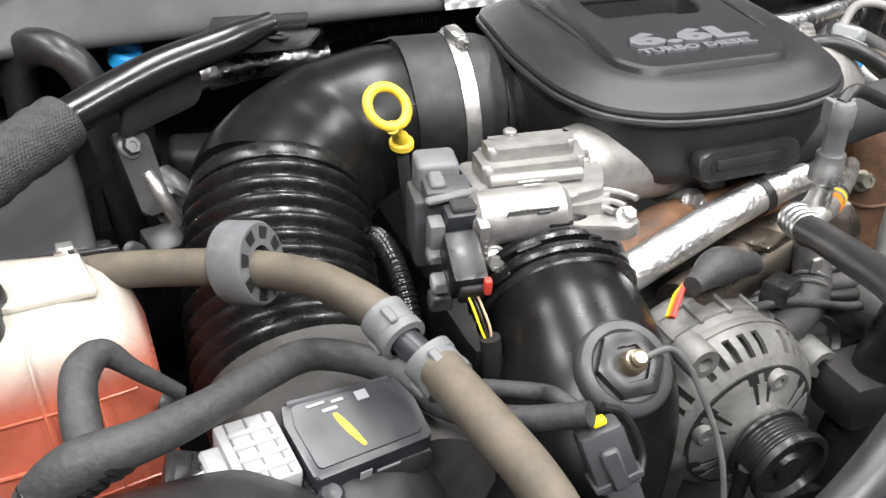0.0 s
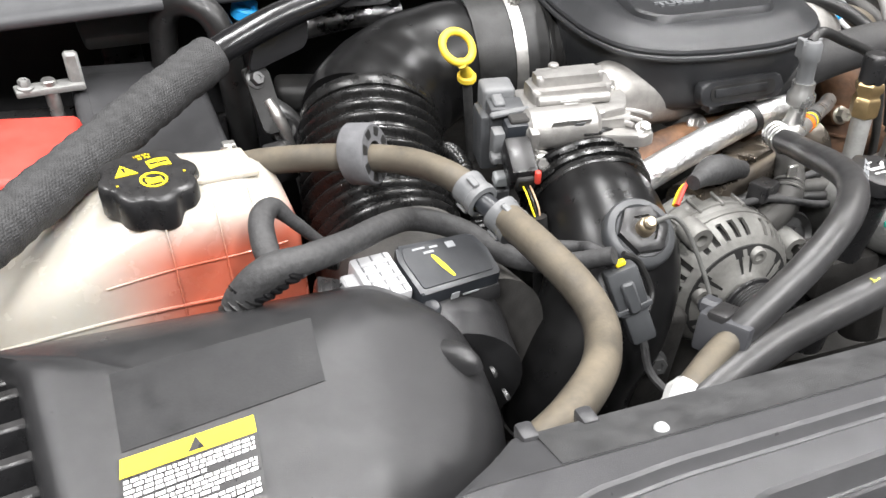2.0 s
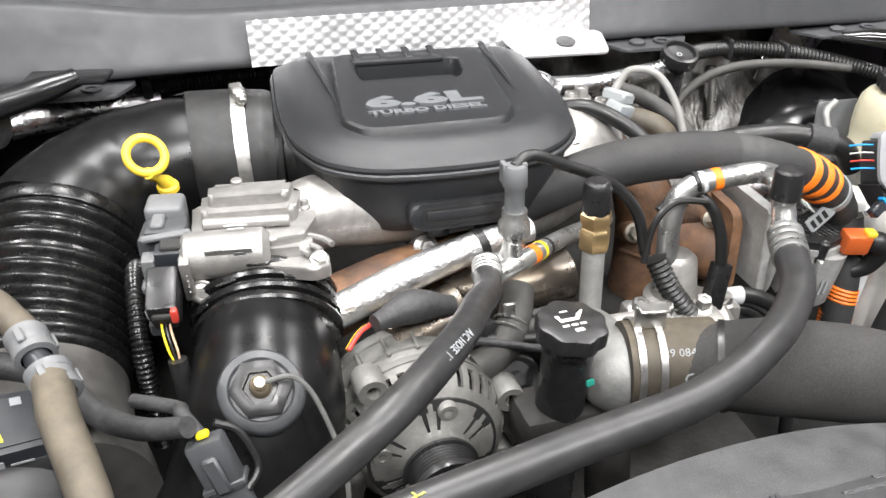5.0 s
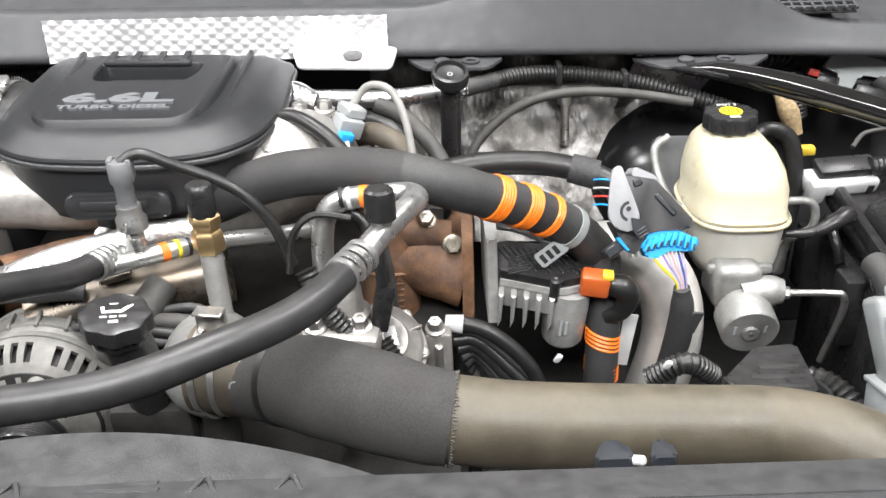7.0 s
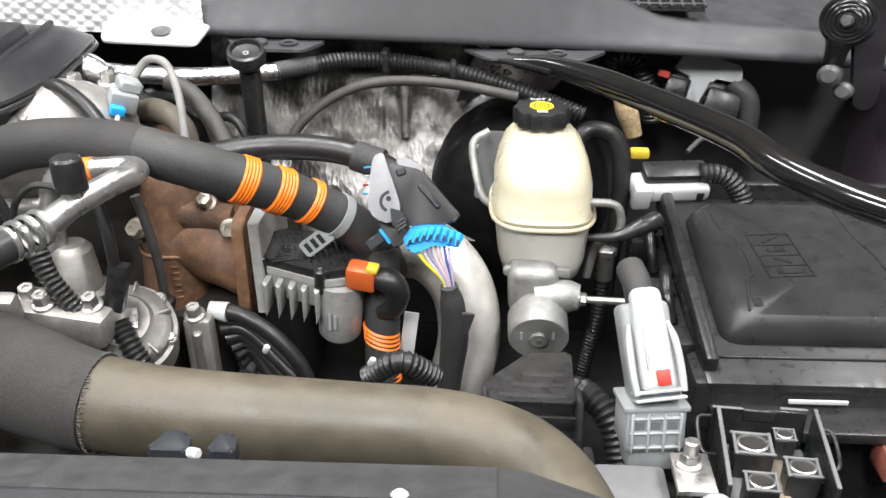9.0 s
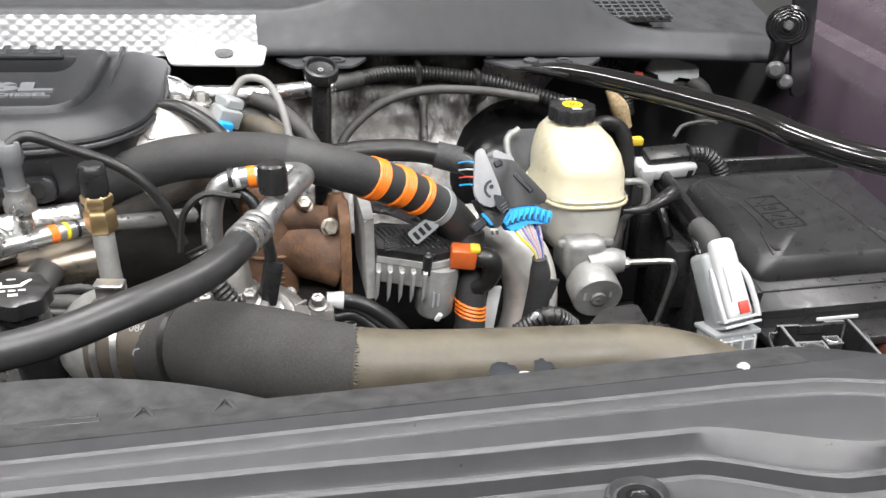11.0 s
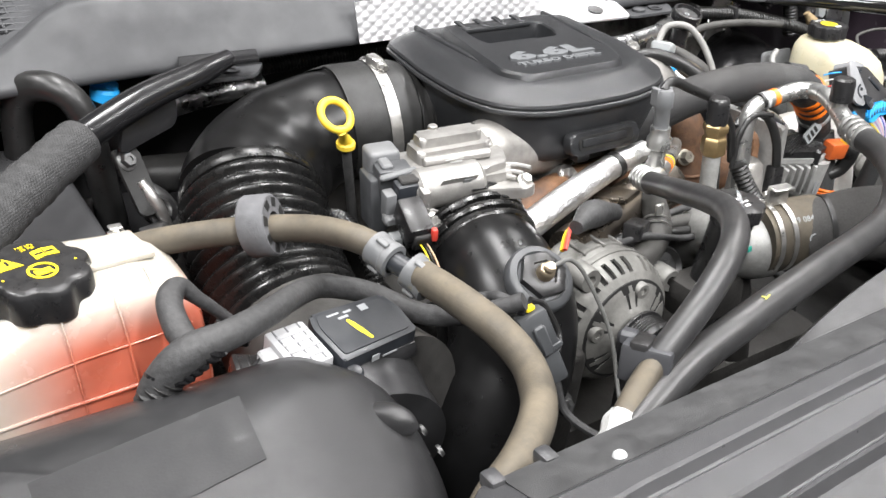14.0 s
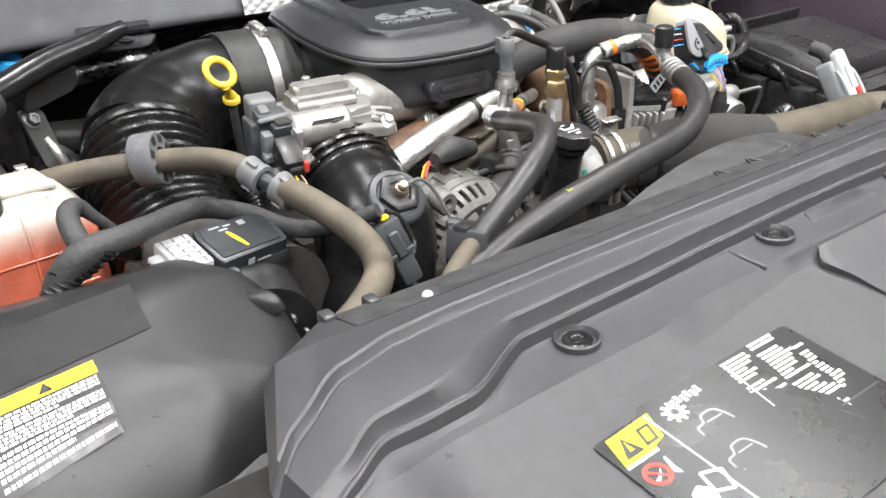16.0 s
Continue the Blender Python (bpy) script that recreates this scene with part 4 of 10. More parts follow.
def air_flow_sensor():
    t = thing("air_flow_sensor", "dark slate air flow sensor module with yellow paint mark", "sensor", (-0.47, 0.275, 1.335), shift=(-0.006, 0.002, -0.007))
    m = Matrix.Translation((-0.470, 0.272, 1.354)) @ pose(0, 0, 0, 15, 2, 9)
    part("housing", plate(rounded([(-0.038, -0.029), (0.042, -0.026), (0.045, 0.004), (0.040, 0.025), (-0.034, 0.029), (-0.039, 0.014)], 0.003), 0.018, m @ Matrix.Translation((0, 0, -0.006)), 0.003, 2), SLATE, t)
    b = plate(rounded([(-0.033, -0.023), (0.037, -0.021), (0.040, 0.002), (0.035, 0.020), (-0.030, 0.024), (-0.034, 0.010)], 0.003), 0.0012, m @ Matrix.Translation((0, 0, 0.012)), 0.0004, 1)
    part("lid", b, SLATE, t)
    b = lathe([(0.008, -0.012), (0.008, 0.002), (0.006, 0.004), (0.003, 0.0035), (0, 0.003)], m @ Matrix.Translation((-0.030, -0.034, 0)), 18)
    part("screw_ear", b, SLATE, t)
    b = plate(rounded([(-0.0015, -0.018), (0.0012, -0.0175), (-0.0010, -0.006), (-0.0038, 0.004), (-0.0062, 0.0095), (-0.0092, 0.0100), (-0.0086, 0.004), (-0.0062, -0.006)], 0.0012), 0.0004, m @ Matrix.Translation((0, 0, 0.0132)))
    part("paint_mark", b, YELLOWPRINT, t, "yellow paint stroke")
    rows = [(-0.022, 0.0195, 0.012, 0.002), (-0.006, 0.018, 0.008, 0.0022), (0.010, 0.0165, 0.008, 0.007), (-0.014, 0.0135, 0.010, 0.0025)]
    part("print", strips(rows, m @ Matrix.Translation((0, 0, 0.0134))), PRINTGREY, t)
    b = strips([(-0.010, 0.004, 0.008, 0.007), (0.002, 0.002, 0.016, 0.002)], m @ Matrix.Translation((0, -0.0305, 0.0)) @ pose(0, 0, 0, 90, 0, 2))
    part("print", b, PRINTGREY, t)
    b = bmesh.new()
    rbox((0.038, 0.048, 0.024), m @ Matrix.Translation((-0.060, 0.004, 0.0)), 0.003, 2, b)
    for k in range(4):
        rbox((0.030, 0.004, 0.0035), m @ Matrix.Translation((-0.058, -0.010 + 0.009 * k, 0.012)), 0.001, 1, b)
    rbox((0.016, 0.03, 0.016), m @ Matrix.Translation((-0.083, 0.004, -0.002)), 0.002, 1, b)
    plug = part("plug", b, PALEPLUG, t, "pale grey wire plug")
    for k in range(3):
        part("plug_groove", rbox((0.0016, 0.044, 0.001), m @ Matrix.Translation((-0.072 + 0.012 * k, 0.004, 0.0123)), 0.0003, 1), MIDGREY, plug)
    part("lock_tab", rbox((0.014, 0.01, 0.006), m @ Matrix.Translation((-0.066, -0.020, -0.007)), 0.0015, 1), MAGENTA, plug, "magenta lock tab")
    for k, mm in enumerate((YELLOWPRINT, REDPLASTIC, WHITEPL, BLACK)):
        part("wire", tube([m @ V(-0.088, -0.006 + 0.007 * k, 0.001), m @ V(-0.103, -0.002 + 0.003 * k, 0.003), m @ V(-0.122, 0.002, 0.006)], 0.0011, 6, 4), mm, plug)
    # ribbed mount under the module
    b = bmesh.new()
    for k in range(9):
        rbox((0.0025, 0.012, 0.008), Matrix.Translation((-0.486 + 0.006 * k, 0.309, 1.348)) @ pose(0, 0, 0, 0, 0, 6), 0.0008, 1, b)
    rbox((0.085, 0.06, 0.016), Matrix.Translation((-0.47, 0.274, 1.337)) @ pose(0, 0, 0, -3, 2, 9), 0.004, 2, b)
    part("mount", b, AIRBOX, t)


air_flow_sensor()


CUFFRUB = mat("dusty_cuff_rubber", (0.030, 0.029, 0.028), 0.5, dust=0.5, bump=0.3, big=22, dustcol=(0.14, 0.132, 0.12))


def intake_hose():
    t = thing("intake_hose", "ribbed black rubber intake hose", "hose", (-0.46, 0.44, 1.20), shift=None)
    pts = [(-0.445, 0.262, 1.262), (-0.454, 0.295, 1.262), (-0.470, 0.345, 1.263), (-0.480, 0.41, 1.274), (-0.479, 0.475, 1.300), (-0.470, 0.53, 1.330), (-0.461, 0.575, 1.353)]
    line, _ = spline(pts, 10)
    dense = resample(line, 0.0012)
    total = dense[-1][2]

    def at(s):
        i = min(range(len(dense)), key=lambda j: abs(dense[j][1] - s))
        d = (dense[min(i + 2, len(dense) - 1)][0] - dense[max(i - 2, 0)][0]).normalized()
        return aim(dense[i][0], d)
    part("core", sweep(bmesh.new(), [d[0] for d in dense if d[1] > 0.15], [0.0735] * sum(1 for d in dense if d[1] > 0.15), 48), BELLOWS, t)
    part("inlet_cuff", sweep(bmesh.new(), [d[0] for d in dense if d[1] < 0.156], [0.0765] * sum(1 for d in dense if d[1] < 0.156), 48), CUFFRUB, t, "dusty grey cuff over the sensor pipe")
    s = 0.166
    while s < total - 0.012:
        b = lathe([(0.0730, -0.0078), (0.0742, -0.0066), (0.0775, -0.0040), (0.0798, -0.0019), (0.0805, 0.0), (0.0798, 0.0019), (0.0775, 0.0040), (0.0742, 0.0066), (0.0730, 0.0078)], at(s), 64)
        part("rib", b, BELLOWS, t)
        s += 0.0152
    part("cuff", lathe([(0.066, -0.008), (0.0765, -0.007), (0.0775, -0.005), (0.0775, 0.005), (0.0765, 0.007), (0.066, 0.008)], at(total - 0.004), 56), BELLOWS, t)


intake_hose()


def intake_elbow():
    t = thing("intake_elbow", "smooth black moulded plastic intake elbow", "intake pipe", (-0.38, 0.64, 1.28))
    pts = [(-0.450, 0.580, 1.331), (-0.436, 0.602, 1.336), (-0.410, 0.630, 1.343), (-0.372, 0.655, 1.354), (-0.325, 0.664, 1.366), (-0.285, 0.665, 1.370)]
    part("elbow", tube(pts, [0.0755, 0.0765, 0.0755, 0.072, 0.067, 0.065], 48, 10), DUCT, t)
    part("rubber_sleeve", tube([(-0.302, 0.667, 1.370), (-0.296, 0.667, 1.370), (-0.255, 0.662, 1.371), (-0.223, 0.655, 1.372), (-0.218, 0.654, 1.372)], [0.066, 0.0695, 0.070, 0.069, 0.065], 40, 6), SLEEVERUB, t, "dusty rubber sleeve on the elbow")
    part("throat", tube([(-0.222, 0.655, 1.372), (-0.205, 0.650, 1.374), (-0.15, 0.635, 1.380)], [0.067, 0.061, 0.060], 36, 6), RUBBER, t)
    for x, y, r in ((-0.207, 0.651, 0.0655), (-0.193, 0.648, 0.064)):
        part("bead", tube([(x - 0.003, y, 1.374), (x + 0.003, y - 0.001, 1.374)], r, 36, 2), RUBBER, t)
    c = thing("worm_clamp", "bright steel worm drive hose clamp", "hose clamp", (-0.245, 0.66, 1.30))
    ax = V(0.99, -0.12, 0.02).normalized()
    m = aim((-0.246, 0.660, 1.3715), ax)
    part("band", lathe([(0.0700, -0.007), (0.0712, -0.007), (0.0712, 0.007), (0.0700, 0.007), (0.0700, -0.007)], m, 48), STEEL, c)
    b = bmesh.new()
    rbox((0.014, 0.022, 0.012), Matrix.Translation((-0.247, 0.653, 1.446)) @ pose(0, 0, 0, 10, 0, 8), 0.003, 2, b)
    part("screw_housing", b, STEEL, c)
    b = bmesh.new()
    hexbolt(b, (-0.245, 0.640, 1.444), (0.1, -1, -0.15), 0.008, 0.008)
    part("screw", b, STEEL, c)
    b = bmesh.new()
    for k in range(16):
        a = radians(30 + 4.2 * k)
        rbox((0.008, 0.0012, 0.0008), m @ pose(0, 0, 0, 0, 0, math.degrees(a) + 90) @ Matrix.Translation((0, 0, 0)) @ Matrix.Translation((0.0, -0.0714, 0.0)) @ pose(0, 0, 0, 90, 0, 90), 0, 1, b)
    part("slots", b, DARKSTEEL, c)


intake_elbow()


def oil_dipstick():
    t = thing("oil_dipstick", "yellow plastic ring-pull dipstick handle", "dipstick", (-0.338, 0.575, 1.38), shift=(0.008, 0, -0.003))
    b = bmesh.new()
    c, d = V(-0.355, 0.560, 1.429), V(0.15, -0.75, 0.62).normalized()
    m = aim(c, d)
    k = 28
    line = [m @ V(0.0178 * math.cos(2 * math.pi * i / k), 0.0172 * math.sin(2 * math.pi * i / k), 0) for i in range(k + 1)]
    sweep(b, line, [0.0044] * (k + 1), 10, False)
    part("ring", b, YELLOW, t)
    b = bmesh.new()
    lo = V(-0.341, 0.570, 1.393)
    top = m @ V(-0.003, -0.0172, 0)
    tube([top, (top + lo) / 2, lo], [0.006, 0.0045, 0.008], 12, 5, b)
    lathe([(0, 0), (0.009, 0), (0.0108, 0.002), (0.0108, 0.007), (0.009, 0.009), (0, 0.009)], aim(lo, (0.1, 0.2, -1)), 20, b)
    part("stem", b, YELLOW, t)
    part("guide_tube", rod(lo, (-0.325, 0.60, 1.27), 0.0055), DARKSTEEL, t)


oil_dipstick()


# ---- coolant tank ----
def coolant_tank():
    t = thing("coolant_tank", "milky translucent coolant tank part filled with coral red coolant", "coolant tank", (-0.72, 0.42, 1.15), shift=(0.006, -0.009, 0.009))
    secs = []
    for x, zt, y0, y1, e in ((-0.582, 1.345, 0.392, 0.455, 0.35), (-0.588, 1.366, 0.380, 0.47, 0.45), (-0.602, 1.380, 0.372, 0.485, 0.5), (-0.63, 1.386, 0.366, 0.495, 0.5), (-0.68, 1.387, 0.362, 0.50, 0.5), (-0.73, 1.374, 0.360, 0.50, 0.5), (-0.77, 1.358, 0.358, 0.495, 0.5), (-0.81, 1.338, 0.358, 0.49, 0.5), (-0.86, 1.318, 0.36, 0.485, 0.5), (-0.93, 1.295, 0.365, 0.48, 0.45), (-0.945, 1.28, 0.38, 0.465, 0.35)):
        zb = 1.20
        yc, zc, hy, hz = (y0 + y1) / 2, (zt + zb) / 2, (y1 - y0) / 2, (zt - zb) / 2
        ring = []
        for k in range(40):
            a = 2 * math.pi * k / 40
            c, s = math.cos(a), math.sin(a)
            ring.append(V(x, yc + hy * math.copysign(abs(c) ** e, c), zc + hz * math.copysign(abs(s) ** e, s)))
        secs.append(ring)
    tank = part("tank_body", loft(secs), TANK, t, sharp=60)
    for x in (-0.622, -0.655, -0.70):
        b = tube([(x, 0.367, 1.24), (x, 0.3595, 1.29), (x, 0.361, 1.345), (x, 0.374, 1.375), (x, 0.40, 1.385)], 0.0008, 8, 5)
        part("moulded_rib", b, TANK, tank)
    b = bmesh.new()
    tube([(-0.60, 0.369, 1.30), (-0.66, 0.361, 1.299), (-0.75, 0.358, 1.297), (-0.88, 0.357, 1.285)], 0.0016, 8, 6, b)
    part("moulded_seam", b, TANK, tank)
    for z, w in ((1.338, 0.0009), (1.262, 0.0010)):
        part("moulded_seam", tube([(-0.598, 0.3715, z), (-0.64, 0.3640, z), (-0.70, 0.3600, z - 0.002), (-0.76, 0.3585, z - 0.010)], w, 8, 6), TANK, tank)
    part("shoulder_pad", rbox((0.060, 0.050, 0.006), Matrix.Translation((-0.640, 0.432, 1.3875)) @ pose(0, 0, 0, 0, 2, 8), 0.003, 2), TANK, tank)
    part("filler_neck", rod((-0.698, 0.421, 1.35), (-0.698, 0.421, 1.378), 0.030, 28), TANK, tank)
    # nipple and spring clamp
    part("nipple", tube([(-0.655, 0.478, 1.340), (-0.648, 0.482, 1.352), (-0.636, 0.482, 1.357), (-0.610, 0.466, 1.366)], [0.016, 0.0135, 0.0105, 0.0085], 16, 5), TANK, tank)
    m = Matrix.Translation((-0.703, 0.411, 1.371)) @ pose(0, 0, 0, 3, 0, 12) @ Matrix.Diagonal((1.13, 1.13, 1.05, 1))
    outline = []
    for k in range(96):
        a = 2 * math.pi * k / 96
        lobe = math.cos(8 * a)
        outline.append((a, 0.0375 + 0.0028 * (lobe if lobe < 0 else lobe * 0.45)))
    secs = []
    for z, k in ((0.0, 0.98), (0.002, 1.0), (0.022, 1.0), (0.0265, 0.975), (0.028, 0.93), (0.0285, 0.80), (0.0285, 0.3)):
        secs.append([m @ V(r * k * math.cos(a), r * k * math.sin(a), z) for a, r in outline])
    cap = part("cap", loft(secs), BLACK, t, "black ribbed cap with yellow warning print")
    u = m @ Matrix.Translation((0, 0, 0.0288))
    b = plate([(-0.024, 0.003), (-0.006, 0.003), (-0.015, 0.018)], 0.0005, u)
    plate([(0.004, 0.005), (0.0125, 0.007), (0.021, 0.005), (0.021, 0.016), (0.0125, 0.018), (0.004, 0.016)], 0.0005, u, bm=b)
    lathe([(0.0085, 0), (0.0105, 0), (0.0105, 0.0005), (0.0085, 0.0005), (0.0085, 0)], u @ Matrix.Translation((0.001, -0.010, 0)), 28, b)
    rbox((0.012, 0.007, 0.0005), u @ Matrix.Translation((0.001, -0.0115, 0.0002)), 0, 1, b)
    rbox((0.0014, 0.018, 0.0005), u @ Matrix.Translation((0.001, -0.010, 0.0004)) @ pose(0, 0, 0, 0, 0, 45), 0, 1, b)
    for s in (-1, 1):
        lathe([(0.001, 0), (0.001, 0.0004), (0, 0.0004)], u @ Matrix.Translation((s * 0.026, -0.008, 0)), 8, b)
    part("warning_print", b, YELLOWPRINT, cap, "yellow warning symbols")
    b = plate([(-0.0158, 0.007), (-0.0142, 0.007), (-0.0138, 0.0135), (-0.0162, 0.0135)], 0.0003, u @ Matrix.Translation((0, 0, 0.0006)))
    rbox((0.0008, 0.009, 0.0003), u @ Matrix.Translation((0.0125, 0.012, 0.0008)), 0, 1, b)
    rbox((0.006, 0.002, 0.0003), u @ Matrix.Translation((0.0085, 0.011, 0.0008)), 0, 1, b)
    rbox((0.006, 0.002, 0.0003), u @ Matrix.Translation((0.0165, 0.011, 0.0008)), 0, 1, b)
    part("print_inset", b, BLACK, cap)
    b = letters("140 kPa", 0.0042, u @ Matrix.Translation((0.004, 0.0245, 0.0003)), 0.0002)
    merge(b, letters("20 PSI", 0.0042, u @ Matrix.Translation((0.005, 0.0205, 0.0003)), 0.0002))
    part("pressure_print", b, YELLOWPRINT, cap)


coolant_tank()


def spring_clamp(p, d, r, name="spring_clamp"):
    c = thing(name, "bright zinc spring hose clamp", "hose clamp", V(p) - V(0, 0, r), "spring clamps")
    m = aim(p, d)
    b = bmesh.new()
    for h in (-0.006, 0.006):
        lathe([(r, h - 0.0022), (r + 0.0012, h - 0.0022), (r + 0.0012, h + 0.0022), (r, h + 0.0022), (r, h - 0.0022)], m, 28, b)
    part("band", b, STEEL, c)
    up = V(0, 0, 1)
    b = bmesh.new()
    for s in (-1, 1):
        side = V(d).normalized().cross(up).normalized()
        rbox((0.003, 0.010, 0.012), aim(V(p) + up * (r + 0.006) + side * 0.004 * s, V(d)), 0.001, 1, b)
    rbox((0.012, 0.010, 0.003), Matrix.Translation(V(p) + up * (r + 0.012)), 0.001, 1, b)
    part("ears", b, STEEL, c)
    return c


spring_clamp((-0.617, 0.4645, 1.3705), (0.80, -0.55, 0.38), 0.0135)


def overflow_hose():
    t = thing("overflow_hose", "dirt-browned rubber coolant overflow hose", "hose", (-0.50, 0.30, 1.20))
    a = [(-0.623, 0.469, 1.367), (-0.595, 0.448, 1.382), (-0.552, 0.417, 1.396), (-0.508, 0.391, 1.403), (-0.474, 0.354, 1.412), (-0.454, 0.316, 1.416), (-0.438, 0.290, 1.410)]
    part("upper_run", tube(a, 0.0125, 18, 6), BROWNHOSE, t)
    b = [(-0.426, 0.246, 1.404), (-0.420, 0.205, 1.403), (-0.409, 0.162, 1.393), (-0.404, 0.132, 1.380), (-0.416, 0.100, 1.378), (-0.440, 0.066, 1.382), (-0.478, 0.035, 1.381), (-0.521, 0.012, 1.374), (-0.553, -0.012, 1.350), (-0.565, -0.02, 1.28)]
    part("lower_run", tube(b, 0.0142, 18, 6), BROWNHOSE, t)
    q = thing("quick_connector", "grey plastic quick connector joining two hoses", "hose connector", (-0.44, 0.275, 1.39), shift=(0.009, -0.01, -0.007))
    for p, d, r in (((-0.449, 0.298, 1.4165), (0.30, -0.88, -0.30), 0.0158), ((-0.4345, 0.262, 1.408), (0.33, -0.86, -0.38), 0.0168)):
        m = aim(p, d)
        part("collar", lathe([(r * 0.72, -0.012), (r, -0.011), (r, -0.005), (r * 0.95, -0.004), (r * 0.95, 0.004), (r, 0.005), (r, 0.011), (r * 0.72, 0.012)], m, 24), MIDGREY, q)
        for k in range(3):
            part("lock_tab", rbox((0.006, 0.003, 0.012), m @ pose(0, 0, 0, 0, 0, 120 * k + 20) @ Matrix.Translation((0, r + 0.001, 0)), 0.001, 1), MIDGREY, q)
    part("joint", tube([(-0.4465, 0.290, 1.414), (-0.438, 0.270, 1.409)], 0.0095, 16, 3), SLATE, q)
    f = thing("foam_ring", "grey foam spacer ring with holes on the hose", "spacer ring", (-0.503, 0.39, 1.385), shift=(0.0, 0.002, -0.006))
    m = aim((-0.506, 0.3935, 1.410), (0.72, -0.62, 0.2))
    b = lathe([(0.0120, -0.013), (0.0265, -0.013), (0.0280, -0.011), (0.0280, 0.011), (0.0265, 0.013), (0.0120, 0.013), (0.0120, -0.013)], m, 36)
    ring = part("ring", b, mat("grey_foam", (0.105, 0.105, 0.11), 0.8, var=0.2, bump=0.3), f)
    # Flat dark inlays stand in for the shade inside the holes.
    for k in range(8):
        a2 = 2 * math.pi * k / 8 + 0.2
        b = plate(rounded([(-0.0036, -0.004), (0.0036, -0.004), (0.0048, 0.004), (-0.0048, 0.004)], 0.0015), 0.0006, m @ pose(0, 0, 0, 0, 0, math.degrees(a2) - 90) @ Matrix.Translation((0, 0.0205, 0.0128)))
        part("hole", b, PITBLACK, ring, "dark inlay for the shade in a hole")


overflow_hose()


def harness():
    t = thing("wiring_harness", "grey cloth-taped wiring harness over the air filter box", "wiring harness", (-0.55, 0.30, 1.30))
    main = [(-0.668, 0.262, 1.325), (-0.655, 0.256, 1.368), (-0.629, 0.250, 1.393), (-0.591, 0.256, 1.396), (-0.553, 0.277, 1.391), (-0.518, 0.307, 1.381), (-0.481, 0.335, 1.366), (-0.440, 0.325, 1.353), (-0.410, 0.284, 1.344), (-0.378, 0.250, 1.350), (-0.342, 0.216, 1.371)]
    part("main_run", tube(main, [0.012, 0.0130, 0.0135, 0.0115, 0.0105, 0.0105, 0.0108, 0.0108, 0.010, 0.009, 0.008], 16, 8), GREYTAPE, t)
    part("split_loom", ribbed([(-0.676, 0.258, 1.31), (-0.663, 0.256, 1.352), (-0.640, 0.253, 1.385)], 0.0132, 0.006, 0.0008, 16), RUBBER, t, "black corrugated loom end")
    b = [(-0.622, 0.262, 1.388), (-0.624, 0.285, 1.392), (-0.620, 0.312, 1.402), (-0.606, 0.330, 1.402), (-0.590, 0.330, 1.385), (-0.568, 0.335, 1.358)]
    part("branch", tube(b, [0.0105, 0.0112, 0.0105, 0.0085, 0.006, 0.005], 16, 8), GREYTAPE, t)
    part("branch_clip", rbox((0.03, 0.014, 0.02), Matrix.Translation((-0.568, 0.333, 1.345)) @ pose(0, 0, 0, 20, 10, -30), 0.003), BLACK, t)
    part("red_lock", rbox((0.014, 0.006, 0.004), Matrix.Translation((-0.563, 0.318, 1.356)) @ pose(0, 0, 0, 20, 10, 20), 0.001), REDPLASTIC, t, "small red lock tab")
    rng = random.Random(8)
    for k in range(9):
        p = V(-0.650 + 0.0048 * k, 0.2545 - 0.0004 * k, 1.374 + 0.0026 * k)
        b = lathe([(0.0126, -0.0034), (0.0140, -0.0014), (0.0146, 0.0004), (0.0126, 0.0034)], aim(p, (0.7 + rng.uniform(-0.3, 0.3), rng.uniform(-0.3, 0.3), 0.7)), 18)
        part("tape_wrap", b, BLACK_SAT, t, "wrinkled black vinyl tape")
    c = thing("junction_plug", "black ribbed wiring plug beside the air filter box", "plug", (-0.56, 0.30, 1.31), shift=(0.0, -0.02, 0.0))
    b = rbox((0.05, 0.03, 0.03), Matrix.Translation((-0.566, 0.298, 1.332)) @ pose(0, 0, 0, 0, 15, -12), 0.004)
    for k in range(5):
        rbox((0.004, 0.032, 0.006), Matrix.Translation((-0.583 + 0.009 * k, 0.296, 1.349 - 0.0018 * k)) @ pose(0, 0, 0, 0, 15, -12), 0.001, 1, b)
    part("plug_body", b, BLACK, c)
    part("shelf", rbox((0.11, 0.03, 0.004), Matrix.Translation((-0.585, 0.275, 1.335)) @ pose(0, 0, 0, 0, 3, 6), 0.001), BLACK, c)


GREYTAPE = mat("dusty_cloth_tape", (0.034, 0.034, 0.035), 0.60, var=0.35, scale=200, bump=0.6, bscale=260, dust=0.22, dustcol=(0.10, 0.095, 0.09))
harness()


